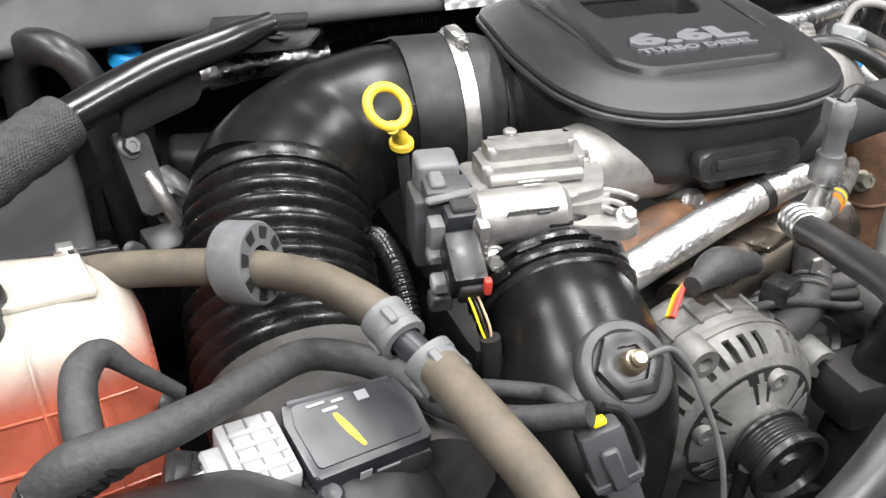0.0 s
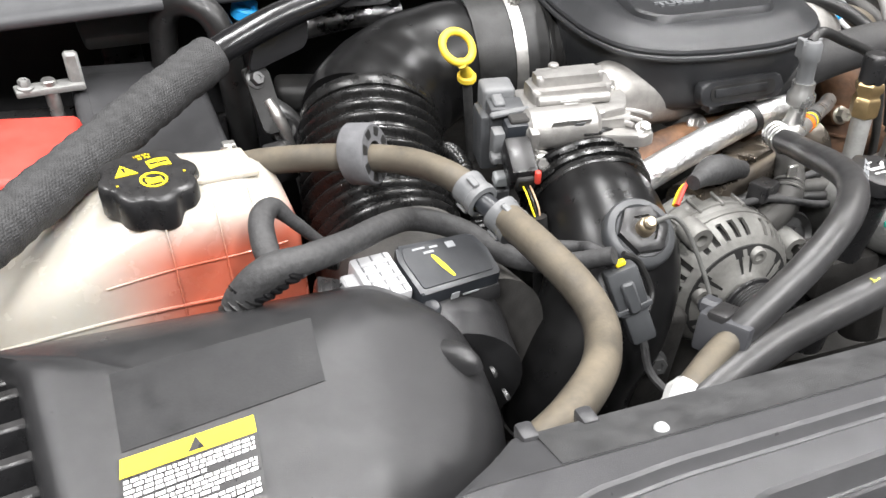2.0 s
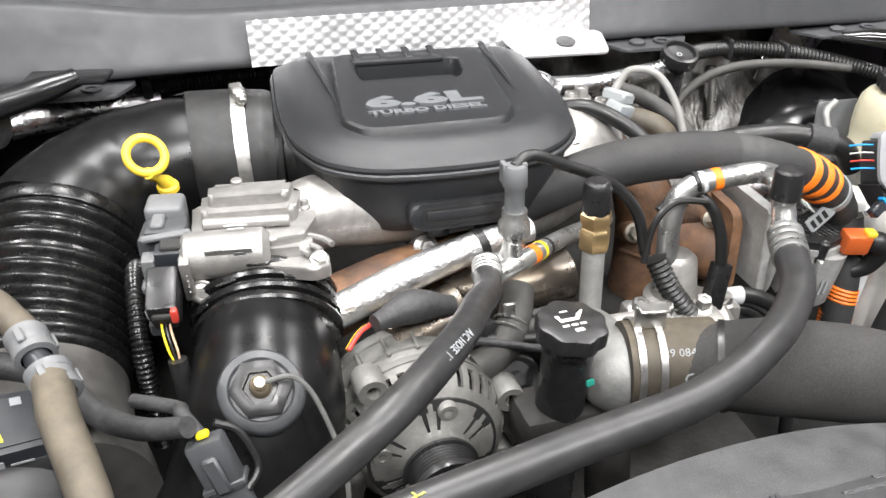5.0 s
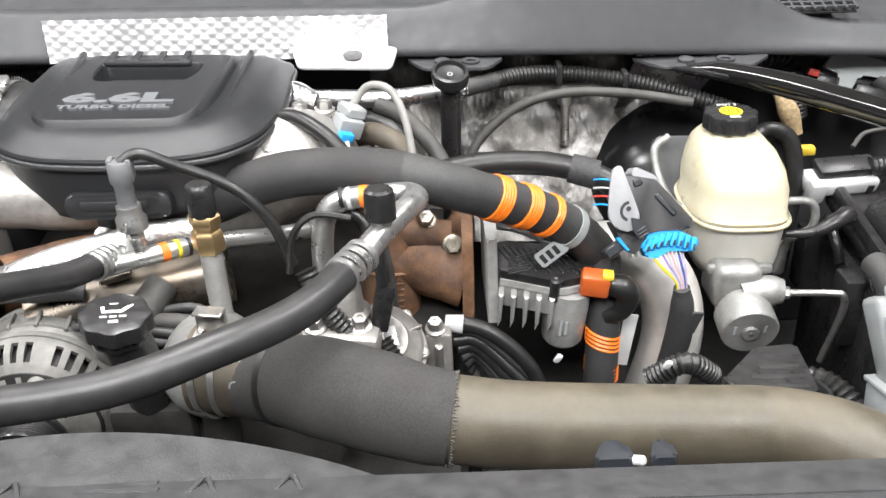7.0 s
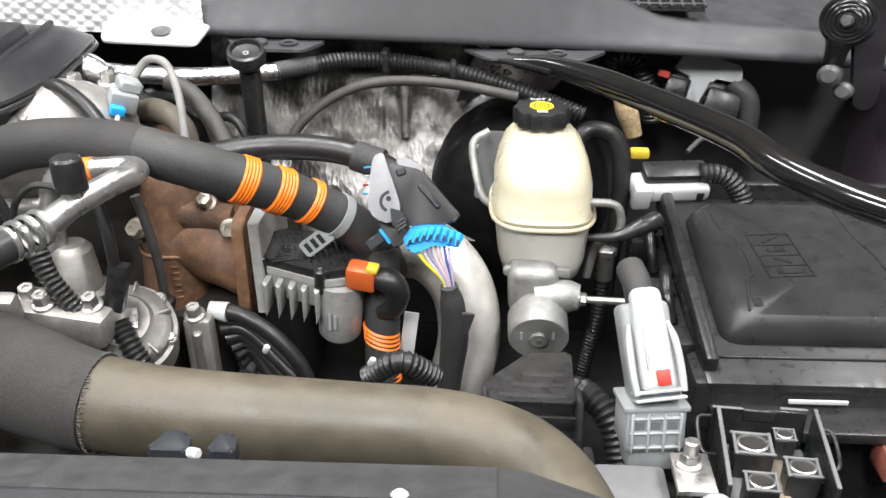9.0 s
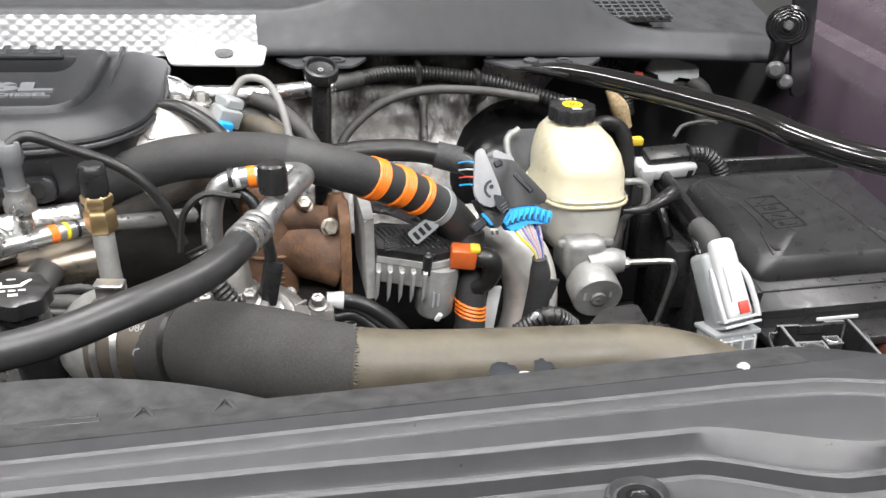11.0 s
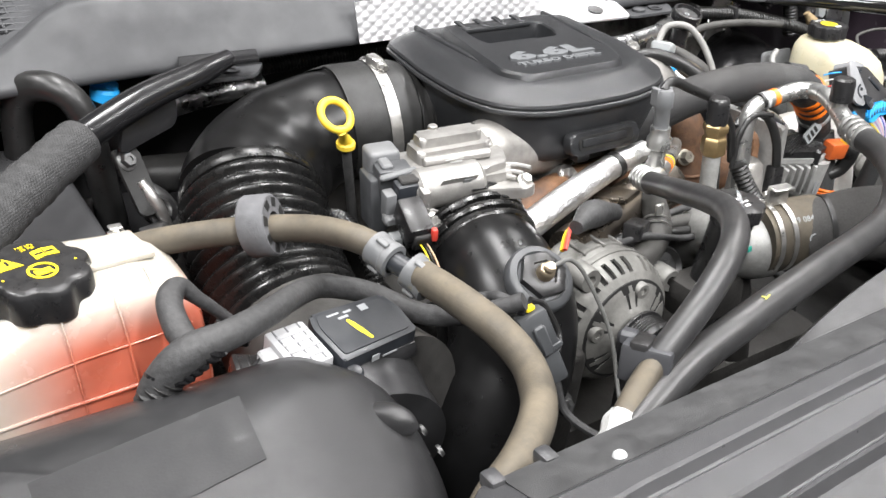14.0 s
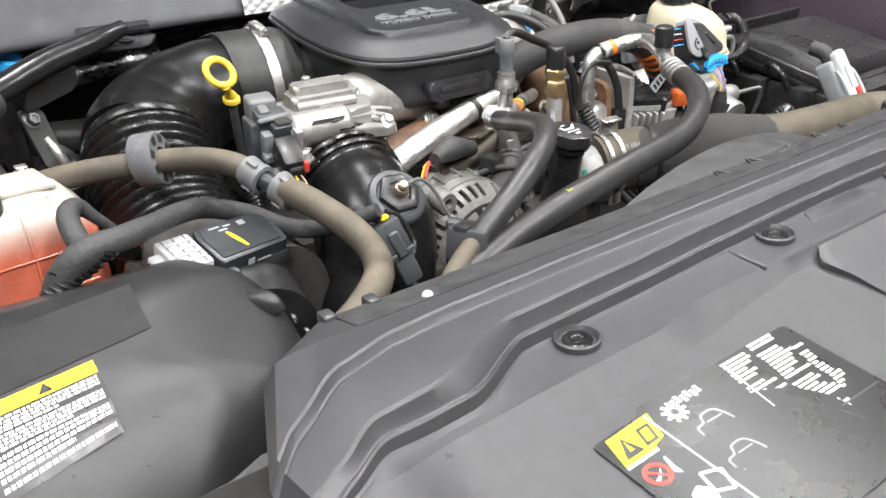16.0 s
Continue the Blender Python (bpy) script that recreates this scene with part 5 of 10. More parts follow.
# ---- battery, struts and corner clutter ----
def battery():
    t = thing("battery", "black battery with red terminal cover", "battery", (-0.76, 0.70, 1.0), shift=(0, -0.05, -0.016))
    part("case", rbox((0.16, 0.24, 0.28), Matrix.Translation((-0.80, 0.72, 1.17)), 0.008), BLACK, t)
    b = rbox((0.15, 0.13, 0.05), Matrix.Translation((-0.815, 0.655, 1.335)) @ pose(0, 0, 0, 4, 0, -6), 0.008, 3, None, 0.92)
    part("terminal_cover", b, REDPLASTIC, t, "red plastic terminal cover")
    b = rod((-0.765, 0.79, 1.31), (-0.765, 0.79, 1.365), 0.008)
    part("terminal_post", b, STEEL, t)
    b = rbox((0.075, 0.02, 0.008), Matrix.Translation((-0.765, 0.79, 1.355)) @ pose(0, 0, 0, 0, 0, 8), 0.002)
    rbox((0.016, 0.012, 0.045), Matrix.Translation((-0.735, 0.795, 1.37)), 0.003, 1, b)
    hexbolt(b, (-0.79, 0.785, 1.36), (0, 0, 1), 0.012, 0.009)
    part("clamp", b, ALUDULL, t, "dull metal battery clamp")
    c = thing("relay_box", "dull black plastic relay box with moulded lid", "relay box", (-0.67, 0.71, 1.0), shift=(0, -0.03, 0))
    part("box_body", rbox((0.145, 0.24, 0.25), Matrix.Translation((-0.672, 0.72, 1.18)), 0.008), AIRBOX, c)
    part("box_lid", rbox((0.150, 0.245, 0.028), Matrix.Translation((-0.672, 0.72, 1.315)) @ pose(0, 0, 0, 2, 0, 0), 0.010, 3), SHROUD, c)
    b = rbox((0.08, 0.10, 0.004), Matrix.Translation((-0.69, 0.76, 1.330)) @ pose(0, 0, 0, 2, 0, 0), 0.002)
    part("raised_field", b, SHROUD, c)
    b = rbox((0.17, 0.006, 0.022), Matrix.Translation((-0.665, 0.596, 1.318)), 0.002)
    part("lid_rim", b, BLACK, c)
    for k in range(2):
        part("latch", rbox((0.03, 0.012, 0.05), Matrix.Translation((-0.60 + 0.02 * k, 0.66 + 0.1 * k, 1.27)), 0.004), BLACK, c)


battery()


def weave_mat():
    """Coarse woven cloth: small raised cells over a dark ground."""
    m = mat("coarse_woven_cloth", (0.030, 0.030, 0.031), 0.7, var=0.4, scale=120, bump=0.0, dust=0.2, dustcol=(0.09, 0.088, 0.085))
    nt = m.node_tree
    tc = nt.nodes.new("ShaderNodeTexCoord")
    vo = nt.nodes.new("ShaderNodeTexVoronoi")
    vo.inputs["Scale"].default_value, vo.inputs["Randomness"].default_value = 420, 0.35
    bp = nt.nodes.new("ShaderNodeBump")
    bp.invert = True
    bp.inputs["Strength"].default_value, bp.inputs["Distance"].default_value = 0.9, 0.0012
    nt.links.new(tc.outputs["Object"], vo.inputs["Vector"])
    nt.links.new(vo.outputs["Distance"], bp.inputs["Height"])
    nt.links.new(bp.outputs["Normal"], nt.nodes["Principled BSDF"].inputs["Normal"])
    return m


COARSEWEAVE = weave_mat()


def strut_left():
    t = thing("brace_rod", "black steel brace wrapped in woven cloth sleeve", "brace", (-0.63, 0.57, 1.38))
    line = [(-0.405, 0.705, 1.452), (-0.453, 0.688, 1.443), (-0.528, 0.660, 1.431), (-0.621, 0.607, 1.410), (-0.739, 0.477, 1.396), (-0.845, 0.360, 1.385), (-0.959, 0.234, 1.375)]
    part("rod", tube(line, [0.010, 0.014, 0.0155, 0.0155, 0.0155, 0.0155, 0.0155], 18, 6), BLACK_SAT, t)
    l2, _ = spline([(-0.600, 0.622, 1.4145), (-0.660, 0.566, 1.4045), (-0.739, 0.477, 1.396), (-0.845, 0.360, 1.385), (-0.959, 0.234, 1.375)], 14)
    wrap = resample(l2, 0.0025)
    b = sweep(bmesh.new(), [w[0] for w in wrap], [0.0220 + 0.0012 * abs(math.sin(w[1] * 52)) + 0.0004 * math.sin(w[1] * 310) for w in wrap], 28)
    part("cloth_sleeve", b, COARSEWEAVE, t, "black woven cloth sleeve")
    b = rbox((0.09, 0.035, 0.006), Matrix.Translation((-0.415, 0.715, 1.448)) @ pose(0, 0, 0, 0, -6, -18), 0.003)
    part("end_plate", b, BLACK_SAT, t)
    b = plate(rounded([(-0.05, -0.02), (0.04, -0.012), (0.05, 0.02), (-0.02, 0.03)], 0.01), 0.004, Matrix.Translation((-0.52, 0.672, 1.402)) @ pose(0, 0, 0, 80, 0, 28), 0.001, 1)
    part("gusset", b, BLACK_SAT, t)


strut_left()


def corner_clutter():
    t = thing("coolant_hose_loop", "black rubber hose bent in a tall loop", "hose", (-0.62, 0.80, 1.2), shift=(0.02, -0.06, -0.022))
    part("loop", tube([(-0.655, 0.86, 1.25), (-0.650, 0.85, 1.35), (-0.640, 0.83, 1.425), (-0.612, 0.80, 1.445), (-0.588, 0.785, 1.42), (-0.583, 0.78, 1.34), (-0.58, 0.77, 1.2)], 0.0165, 18, 7), RUBBER, t)
    c = thing("blue_cap", "bright blue plastic fluid cap under the brace", "cap", (-0.525, 0.79, 1.36))
    b = lathe([(0.0, 0.014), (0.013, 0.014), (0.016, 0.011), (0.0165, 0.0), (0, 0)], aim((-0.535, 0.775, 1.395), (0.2, -0.1, 1)), 20)
    rbox((0.008, 0.03, 0.012), aim((-0.532, 0.774, 1.412), (0.2, -0.1, 1)), 0.002, 1, b)
    part("cap_top", b, BLUE, c)
    part("cap_neck", rod((-0.535, 0.775, 1.28), (-0.535, 0.775, 1.396), 0.013), BLACK, c)
    d = thing("bolt_bracket", "black stamped bracket with hex bolt under the brace", "bracket", (-0.545, 0.66, 1.25))
    b = plate(rounded([(-0.015, -0.055), (0.013, -0.055), (0.018, 0.016), (-0.013, 0.020)], 0.007), 0.005, Matrix.Translation((-0.552, 0.655, 1.365)) @ pose(0, 0, 0, 62, 0, 20), 0.0015, 1)
    part("bracket_plate", b, PITBLACK, d)
    b = bmesh.new()
    hexbolt(b, (-0.553, 0.652, 1.372), (0.25, -0.75, 0.5), 0.014, 0.010)
    part("bolt", b, DARKSTEEL, d)
    part("bright_edge", tube([(-0.545, 0.645, 1.35), (-0.535, 0.635, 1.325), (-0.525, 0.632, 1.29)], [0.006, 0.008, 0.005], 10, 5), STEEL, d, "scuffed bright steel lug")
    e = thing("foil_pipe", "foil-wrapped pipe behind the intake elbow", "pipe", (-0.42, 0.83, 1.30))
    part("foil_wrap", tube([(-0.50, 0.80, 1.36), (-0.45, 0.80, 1.372), (-0.40, 0.805, 1.375), (-0.33, 0.82, 1.372)], [0.016, 0.019, 0.017, 0.016], 18, 6), FOIL, e)
    f = thing("wiring_loom", "black corrugated loom along the cowl", "wiring loom", (-0.35, 0.79, 1.39), shift=(-0.017, 0.03, -0.02))
    part("loom", ribbed([(-0.40, 0.770, 1.415), (-0.34, 0.772, 1.420), (-0.28, 0.775, 1.424), (-0.20, 0.78, 1.426), (-0.10, 0.785, 1.425)], 0.0095, 0.0048, 0.0009, 14), RUBBER, f)
    part("loom_clip", rbox((0.012, 0.024, 0.026), Matrix.Translation((-0.325, 0.772, 1.421)), 0.004), BLACK, f)
    g = thing("steel_bracket", "dark steel bracket behind the intake bellows", "bracket", (-0.47, 0.72, 1.2))
    b = rbox((0.07, 0.05, 0.035), Matrix.Translation((-0.480, 0.755, 1.300)) @ pose(0, 0, 0, 0, 0, -10), 0.010, 3)
    part("bracket_body", b, PITBLACK, g)
    part("bracket_pipe", tube([(-0.53, 0.72, 1.30), (-0.515, 0.70, 1.29), (-0.505, 0.68, 1.255), (-0.50, 0.67, 1.20)], 0.017, 16, 6), DARKSTEEL, g)
    h = thing("side_plug", "black wiring plug beside the bellows", "plug", (-0.535, 0.62, 1.2))
    b = rbox((0.035, 0.03, 0.04), Matrix.Translation((-0.545, 0.62, 1.285)) @ pose(0, 0, 0, 20, 0, 15), 0.004)
    lathe([(0.018, 0), (0.018, 0.012), (0.012, 0.014), (0.006, 0.010), (0, 0.010)], aim((-0.530, 0.655, 1.305), (0.1, -0.8, 0.6)), 20, b)
    part("plug_body", b, BLACK, h)
    part("cable", ribbed([(-0.57, 0.60, 1.30), (-0.585, 0.62, 1.27), (-0.60, 0.66, 1.22), (-0.60, 0.70, 1.15)], 0.010, 0.005, 0.0009, 12), RUBBER, h)
    k = thing("white_cover", "pale grey plastic cover behind the relay box", "cover", (-0.68, 0.90, 0.84))
    part("cover_plate", rbox((0.10, 0.05, 0.02), Matrix.Translation((-0.675, 0.885, 1.345)) @ pose(0, 0, 0, 15, 0, 6), 0.006), GREYPL, k)
    part("cover_leg", rbox((0.05, 0.03, 0.50), Matrix.Translation((-0.68, 0.90, 1.09)), 0.005), BLACK, k)


corner_clutter()


# ---- engine cover ----
RIM = rounded([(-0.196, 0.712), (-0.207, 0.60), (-0.204, 0.52), (-0.186, 0.472), (-0.145, 0.446), (-0.09, 0.439), (-0.03, 0.439), (0.025, 0.455), (0.058, 0.492), (0.075, 0.56), (0.076, 0.712)], 0.022, 4)
RIM = [(-0.066 + 1.055 * (x + 0.066), y) for x, y in RIM]


def rim_scaled(kx, ky, dy, z, slope=0.0):
    cx, cy = -0.066, 0.575
    return [V(cx + (x - cx) * kx, cy + dy + (y - cy) * ky, z + slope * (cy + (y - cy) * ky - cy)) for x, y in RIM]


def engine_cover():
    t = thing("engine_cover", "black grained plastic engine cover with raised lettering", "engine cover", (-0.066, 0.56, 1.37))
    secs = [rim_scaled(0.80, 0.78, 0.004, 1.3655), rim_scaled(0.87, 0.86, 0.002, 1.367), rim_scaled(0.905, 0.895, 0.001, 1.372), rim_scaled(0.918, 0.910, 0.001, 1.380), rim_scaled(0.940, 0.945, -0.004, 1.412), rim_scaled(0.962, 0.962, -0.002, 1.441, 0.02)]
    body = part("lower_body", loft(secs), COVER, t)
    s = 0.03
    secs = [rim_scaled(0.96, 0.97, 0.002, 1.438, s), rim_scaled(0.995, 0.995, 0, 1.440, s), rim_scaled(1.0, 1.0, 0, 1.4435, s), rim_scaled(0.992, 0.992, 0, 1.4465, s), rim_scaled(0.968, 0.970, 0.001, 1.4480, s), rim_scaled(0.925, 0.935, 0.002, 1.4525, s), rim_scaled(0.88, 0.89, 0.003, 1.4570, s * 0.9), rim_scaled(0.84, 0.85, 0.004, 1.4600, s * 0.8), rim_scaled(0.79, 0.80, 0.006, 1.4620, s * 0.6), rim_scaled(0.62, 0.66, 0.008, 1.4612, s * 0.5), rim_scaled(0.45, 0.5, 0.01, 1.449, s * 0.4), rim_scaled(0.1, 0.1, 0.01, 1.447, s * 0.4)]
    part("lid", loft(secs), COVER, t, sharp=24)
    part("rim_bead", tube([p + V(0, 0, -0.004) for p in rim_scaled(1.0, 1.0, 0, 1.4415, s)] + [rim_scaled(1.0, 1.0, 0, 1.4415, s)[0] + V(0, 0, -0.004)], 0.0032, 8, 1), COVER, t)
    # raised centre panel with a sunk grip pocket
    tilt = Matrix.Translation((-0.072, 0.55, 1.4610)) @ pose(0, 0, 0, 1.4, 0, 0)
    out = rounded([(-0.072, -0.068), (0.060, -0.068), (0.078, -0.044), (0.092, 0.125), (-0.070, 0.125), (-0.092, -0.040)], 0.012, 4)
    pocket = rounded([(-0.048, 0.042), (0.048, 0.042), (0.058, 0.062), (0.062, 0.098), (-0.052, 0.098), (-0.054, 0.062)], 0.010, 4)
    b = bmesh.new()
    n = len(out)
    m2 = len(pocket)

    def ring(pts, z, k=1.0, cx=0.0, cy=0.02):
        return [b.verts.new(tilt @ V(cx + (x - cx) * k, cy + (y - cy) * k, z)) for x, y in pts]

    def bridge(r1, r2):
        a = len(r1)
        for i in range(a):
            b.faces.new((r1[i], r1[(i + 1) % a], r2[(i + 1) % a], r2[i]))

    o0, o1, o2 = ring(out, -0.014, 1.06), ring(out, 0.0055, 1.0), ring(out, 0.008, 0.975)
    bridge(o0, o1)
    bridge(o1, o2)
    p2, p1, p0 = ring(pocket, 0.0078, 1.03, 0, 0.07), ring(pocket, 0.006, 1.0, 0, 0.07), ring(pocket, -0.012, 0.95, 0, 0.072)
    es = [b.edges.new((o2[i], o2[(i + 1) % n])) if not b.edges.get((o2[i], o2[(i + 1) % n])) else b.edges.get((o2[i], o2[(i + 1) % n])) for i in range(n)]
    es += [b.edges.new((p2[i], p2[(i + 1) % m2])) for i in range(m2)]
    bmesh.ops.triangle_fill(b, edges=es, use_beauty=True)
    bridge(p2, p1)
    bridge(p1, p0)
    b.faces.new(p0)
    part("top_panel", b, COVER, t, sharp=28)
    b = rbox((0.10, 0.016, 0.006), tilt @ Matrix.Translation((-0.003, 0.103, 0.007)), 0.003)
    part("grip_bar", b, COVER, t)
    for k in range(4):
        part("grip_rib", rbox((0.008, 0.03, 0.003), tilt @ Matrix.Translation((-0.045 + 0.028 * k, 0.114, 0.0095)), 0.001, 1), COVER, t)
    b = letters("6.6L", 0.034, tilt @ Matrix.Translation((-0.007, -0.026, 0.0094)), 0.0018, 0.116, 0.0019)
    part("raised_lettering", b, GREYLETTER, t, "raised grey engine size lettering")
    b = letters("TURBO DIESEL", 0.0125, tilt @ Matrix.Translation((-0.007, -0.041, 0.0090)), 0.0013, 0.116, 0.0006)
    part("raised_lettering", b, GREYLETTER, t)
    # shoulders that run down the lid
    for sx, x0 in ((-1, -0.158), (1, 0.030)):
        b = tube([(x0 + sx * 0.004, 0.70, 1.464), (x0, 0.60, 1.461), (x0 - sx * 0.002, 0.53, 1.457)], [0.004, 0.004, 0.001], 8, 5)
        part("lid_crease", b, COVER, t)
    # slot in the front wall
    m = Matrix.Translation((-0.070, 0.4440, 1.394)) @ pose(0, 0, 0, 80, 0, 1)
    o = rounded([(-0.052, -0.013), (0.052, -0.013), (0.052, 0.013), (-0.052, 0.013)], 0.011, 4)
    b = plate(o, 0.014, m @ Matrix.Translation((0, 0, -0.002)), 0.003, 2)
    fr = part("front_boss", b, COVER, t)
    o = rounded([(-0.041, -0.0085), (0.041, -0.0085), (0.041, 0.0085), (-0.041, 0.0085)], 0.008, 4)
    # The slot is a thin inlay coloured as its own shade.
    b = plate(o, 0.0008, m @ Matrix.Translation((0, 0, 0.0122)))
    part("slot", b, PITBLACK, fr, "dark inlay for the shade in a slot")
    b = rbox((0.066, 0.009, 0.002), m @ Matrix.Translation((-0.003, 0.001, 0.0136)), 0.0008)
    part("slot_tongue", b, COVER, fr)
    part("foot_lug", rbox((0.02, 0.02, 0.02), Matrix.Translation((-0.09, 0.455, 1.375)), 0.004), COVER, t)


CHALK = mat("faded_yellow_chalk", (0.42, 0.40, 0.08), 0.7, var=0.3, scale=300, bump=0.1)
GREYLETTER = mat("grey_letter_face", (0.125, 0.13, 0.135), 0.5, var=0.1, bump=0.2, bscale=900)
engine_cover()


def cover_bolt():
    t = thing("cover_bolt", "bright flanged hex bolt under the engine cover", "bolt", (-0.10, 0.46, 1.32))
    b = bmesh.new()
    hexbolt(b, (-0.100, 0.462, 1.346), (0.1, -0.85, 0.45), 0.015, 0.010, 1.5)
    part("bolt_head", b, STEEL, t)
    part("bolt_boss", rod((-0.100, 0.466, 1.345), (-0.103, 0.52, 1.33), 0.010), ALUDULL, t)


cover_bolt()


# ---- throttle valve ----
CASTALU = mat("clean_cast_aluminium", (0.36, 0.35, 0.335), 0.5, metal=0.72, var=0.12, scale=90, bump=0.3, bscale=420, stain=(0.28, 0.27, 0.255), stain_amt=0.5, big=16)


def throttle_valve():
    t = thing("throttle_valve", "cast aluminium throttle valve with black actuator plug", "throttle valve", (-0.27, 0.45, 1.30), shift=None)

    def slice_(quad, z, h, bevel, r=0.006, bm=None):
        return plate(rounded(quad, r), h, Matrix.Translation((0, 0, z)), bevel, 3, bm)
    b = slice_([(-0.322, 0.412), (-0.226, 0.402), (-0.220, 0.478), (-0.318, 0.486)], 1.315, 0.083, 0.008, 0.012)
    body = part("housing", b, CASTALU, t)
    part("cover_flange", slice_([(-0.327, 0.488), (-0.214, 0.481), (-0.218, 0.440), (-0.232, 0.412), (-0.262, 0.408), (-0.278, 0.428), (-0.328, 0.433)], 1.393, 0.013, 0.003), CASTALU, t)
    b = slice_([(-0.316, 0.483), (-0.226, 0.475), (-0.236, 0.436), (-0.319, 0.444)], 1.404, 0.016, 0.006, 0.007)
    cover = part("top_cover", b, CASTALU, t)
    part("raised_plate", slice_([(-0.309, 0.480), (-0.234, 0.473), (-0.241, 0.447), (-0.311, 0.454)], 1.419, 0.011, 0.006, 0.006), CASTALU, cover)
    part("cover_step", rod((-0.318, 0.439, 1.412), (-0.242, 0.431, 1.411), 0.0055, 16), CASTALU, cover)
    part("cast_nub", rod((-0.284, 0.4785, 1.426), (-0.284, 0.4785, 1.434), 0.0055, 14), CASTALU, cover)
    print_m = Matrix.Translation((-0.300, 0.4205, 1.4145)) @ pose(0, 0, 0, 18, 0, -6)
    part("cast_print", strips([(0.0, 0.004, 0.020, 0.0018), (0.003, 0.0, 0.014, 0.0018)], print_m), ALUTUBE, body)
    # drive motor barrel with its label and end cap
    barrel = part("motor_barrel", rod((-0.340, 0.424, 1.391), (-0.262, 0.416, 1.391), 0.0215, 32, edge=0.006), CASTALU, t)
    part("motor_label", rbox((0.040, 0.0012, 0.016), Matrix.Translation((-0.298, 0.4005, 1.4015)) @ pose(0, 0, 0, 36, 0, -6), 0.0005, 1), ALUTUBE, barrel, "bright type plate")
    part("motor_code", strips([(0.004, 0.0, 0.009, 0.009)], Matrix.Translation((-0.298, 0.3992, 1.4010)) @ pose(0, 0, 0, 126, 0, -6)), PRINTGREY, barrel)
    b = rbox((0.009, 0.024, 0.044), Matrix.Translation((-0.335, 0.412, 1.380)) @ pose(0, 0, 0, 12, 0, -6), 0.002, 2)
    for k in range(5):
        rbox((0.0024, 0.003, 0.0022), Matrix.Translation((-0.335, 0.3995, 1.391 - 0.0055 * k)), 0.0006, 1, b)
    part("end_frame", b, CASTALU, t)
    part("lower_lug", rod((-0.322, 0.432, 1.362), (-0.326, 0.408, 1.362), 0.012, 20), CASTALU, t)
    # curved web and bracket towards the coupler
    for r, z in ((0.060, 1.398), (0.048, 1.394), (0.036, 1.392)):
        arc = [(-0.262 + r * 0.9 * math.sin(a), 0.392 + r * 0.62 * math.cos(a), z) for a in [-0.2 + 0.26 * k for k in range(7)]]
        part("cast_rib", tube(arc, 0.0028, 8, 3), CASTALU, body)
    b = slice_([(-0.282, 0.428), (-0.219, 0.409), (-0.212, 0.384), (-0.228, 0.378), (-0.280, 0.401)], 1.376, 0.012, 0.003)
    part("bracket", b, CASTALU, t)
    for p, d, a in (((-0.326, 0.405, 1.362), (-0.05, -0.95, 0.25), 0.012), ((-0.222, 0.392, 1.389), (0.1, -0.55, 0.8), 0.011), ((-0.226, 0.458, 1.408), (0, 0, 1), 0.007)):
        b = bmesh.new()
        hexbolt(b, p, d, a, 0.007)
        part("bolt", b, STEEL, t)
    # actuator plug stack
    m = Matrix.Translation((-0.349, 0.474, 1.402)) @ pose(0, 0, 0, 4, 0, -8)
    ac = part("actuator_plug", rbox((0.034, 0.030, 0.044), m, 0.005, 3), MIDGREY, t, "grey actuator plug")
    part("plug_back", rbox((0.020, 0.040, 0.060), Matrix.Translation((-0.364, 0.462, 1.372)) @ pose(0, 0, 0, 0, 0, -8), 0.004), PLUGGREY, ac)
    part("plug_head", rbox((0.036, 0.024, 0.030), Matrix.Translation((-0.349, 0.448, 1.398)) @ pose(0, 0, 0, 6, 0, -8), 0.003), PLUGGREY, ac)
    part("head_ridge", rbox((0.012, 0.020, 0.006), Matrix.Translation((-0.356, 0.450, 1.4145)) @ pose(0, 0, 0, 6, 0, -8), 0.002, 1), MIDGREY, ac)
    part("latch_bar", rbox((0.044, 0.007, 0.006), Matrix.Translation((-0.350, 0.433, 1.4085)) @ pose(0, 0, 0, 6, 0, 6), 0.002, 1), MIDGREY, ac)
    part("plug_step", rbox((0.030, 0.018, 0.034), Matrix.Translation((-0.345, 0.421, 1.388)) @ pose(0, 0, 0, 8, 0, -6), 0.003), SLATE, ac)
    part("step_cap", rbox((0.022, 0.014, 0.005), Matrix.Translation((-0.344, 0.420, 1.4065)) @ pose(0, 0, 0, 8, 0, -6), 0.0015, 1), FELT, ac)
    part("plug_ridge", rbox((0.012, 0.016, 0.030), Matrix.Translation((-0.366, 0.424, 1.382)) @ pose(0, 0, 0, 8, 0, -6), 0.002), MIDGREY, ac)
    for k, (x, y, z, w, h) in enumerate(((-0.368, 0.418, 1.369, 0.014, 0.010), (-0.368, 0.408, 1.350, 0.014, 0.013), (-0.366, 0.414, 1.330, 0.018, 0.016))):
        part("side_clip", rbox((w, 0.014, h), Matrix.Translation((x, y, z)) @ pose(0, 0, 0, 10, 0, -6), 0.002, 1), (MIDGREY, GREYPL, PLUGGREY)[k], ac)
    shell = part("plug_shell", rbox((0.026, 0.042, 0.030), Matrix.Translation((-0.3555, 0.392, 1.374)) @ pose(0, 0, 0, 28, 0, -6), 0.003), BLACK, ac, "black wire plug")
    # Dark block for the shade in the plug mouth.
    part("shell_mouth", rbox((0.020, 0.006, 0.020), Matrix.Translation((-0.3565, 0.3712, 1.362)) @ pose(0, 0, 0, 28, 0, -6), 0.002, 1), PITBLACK, shell)
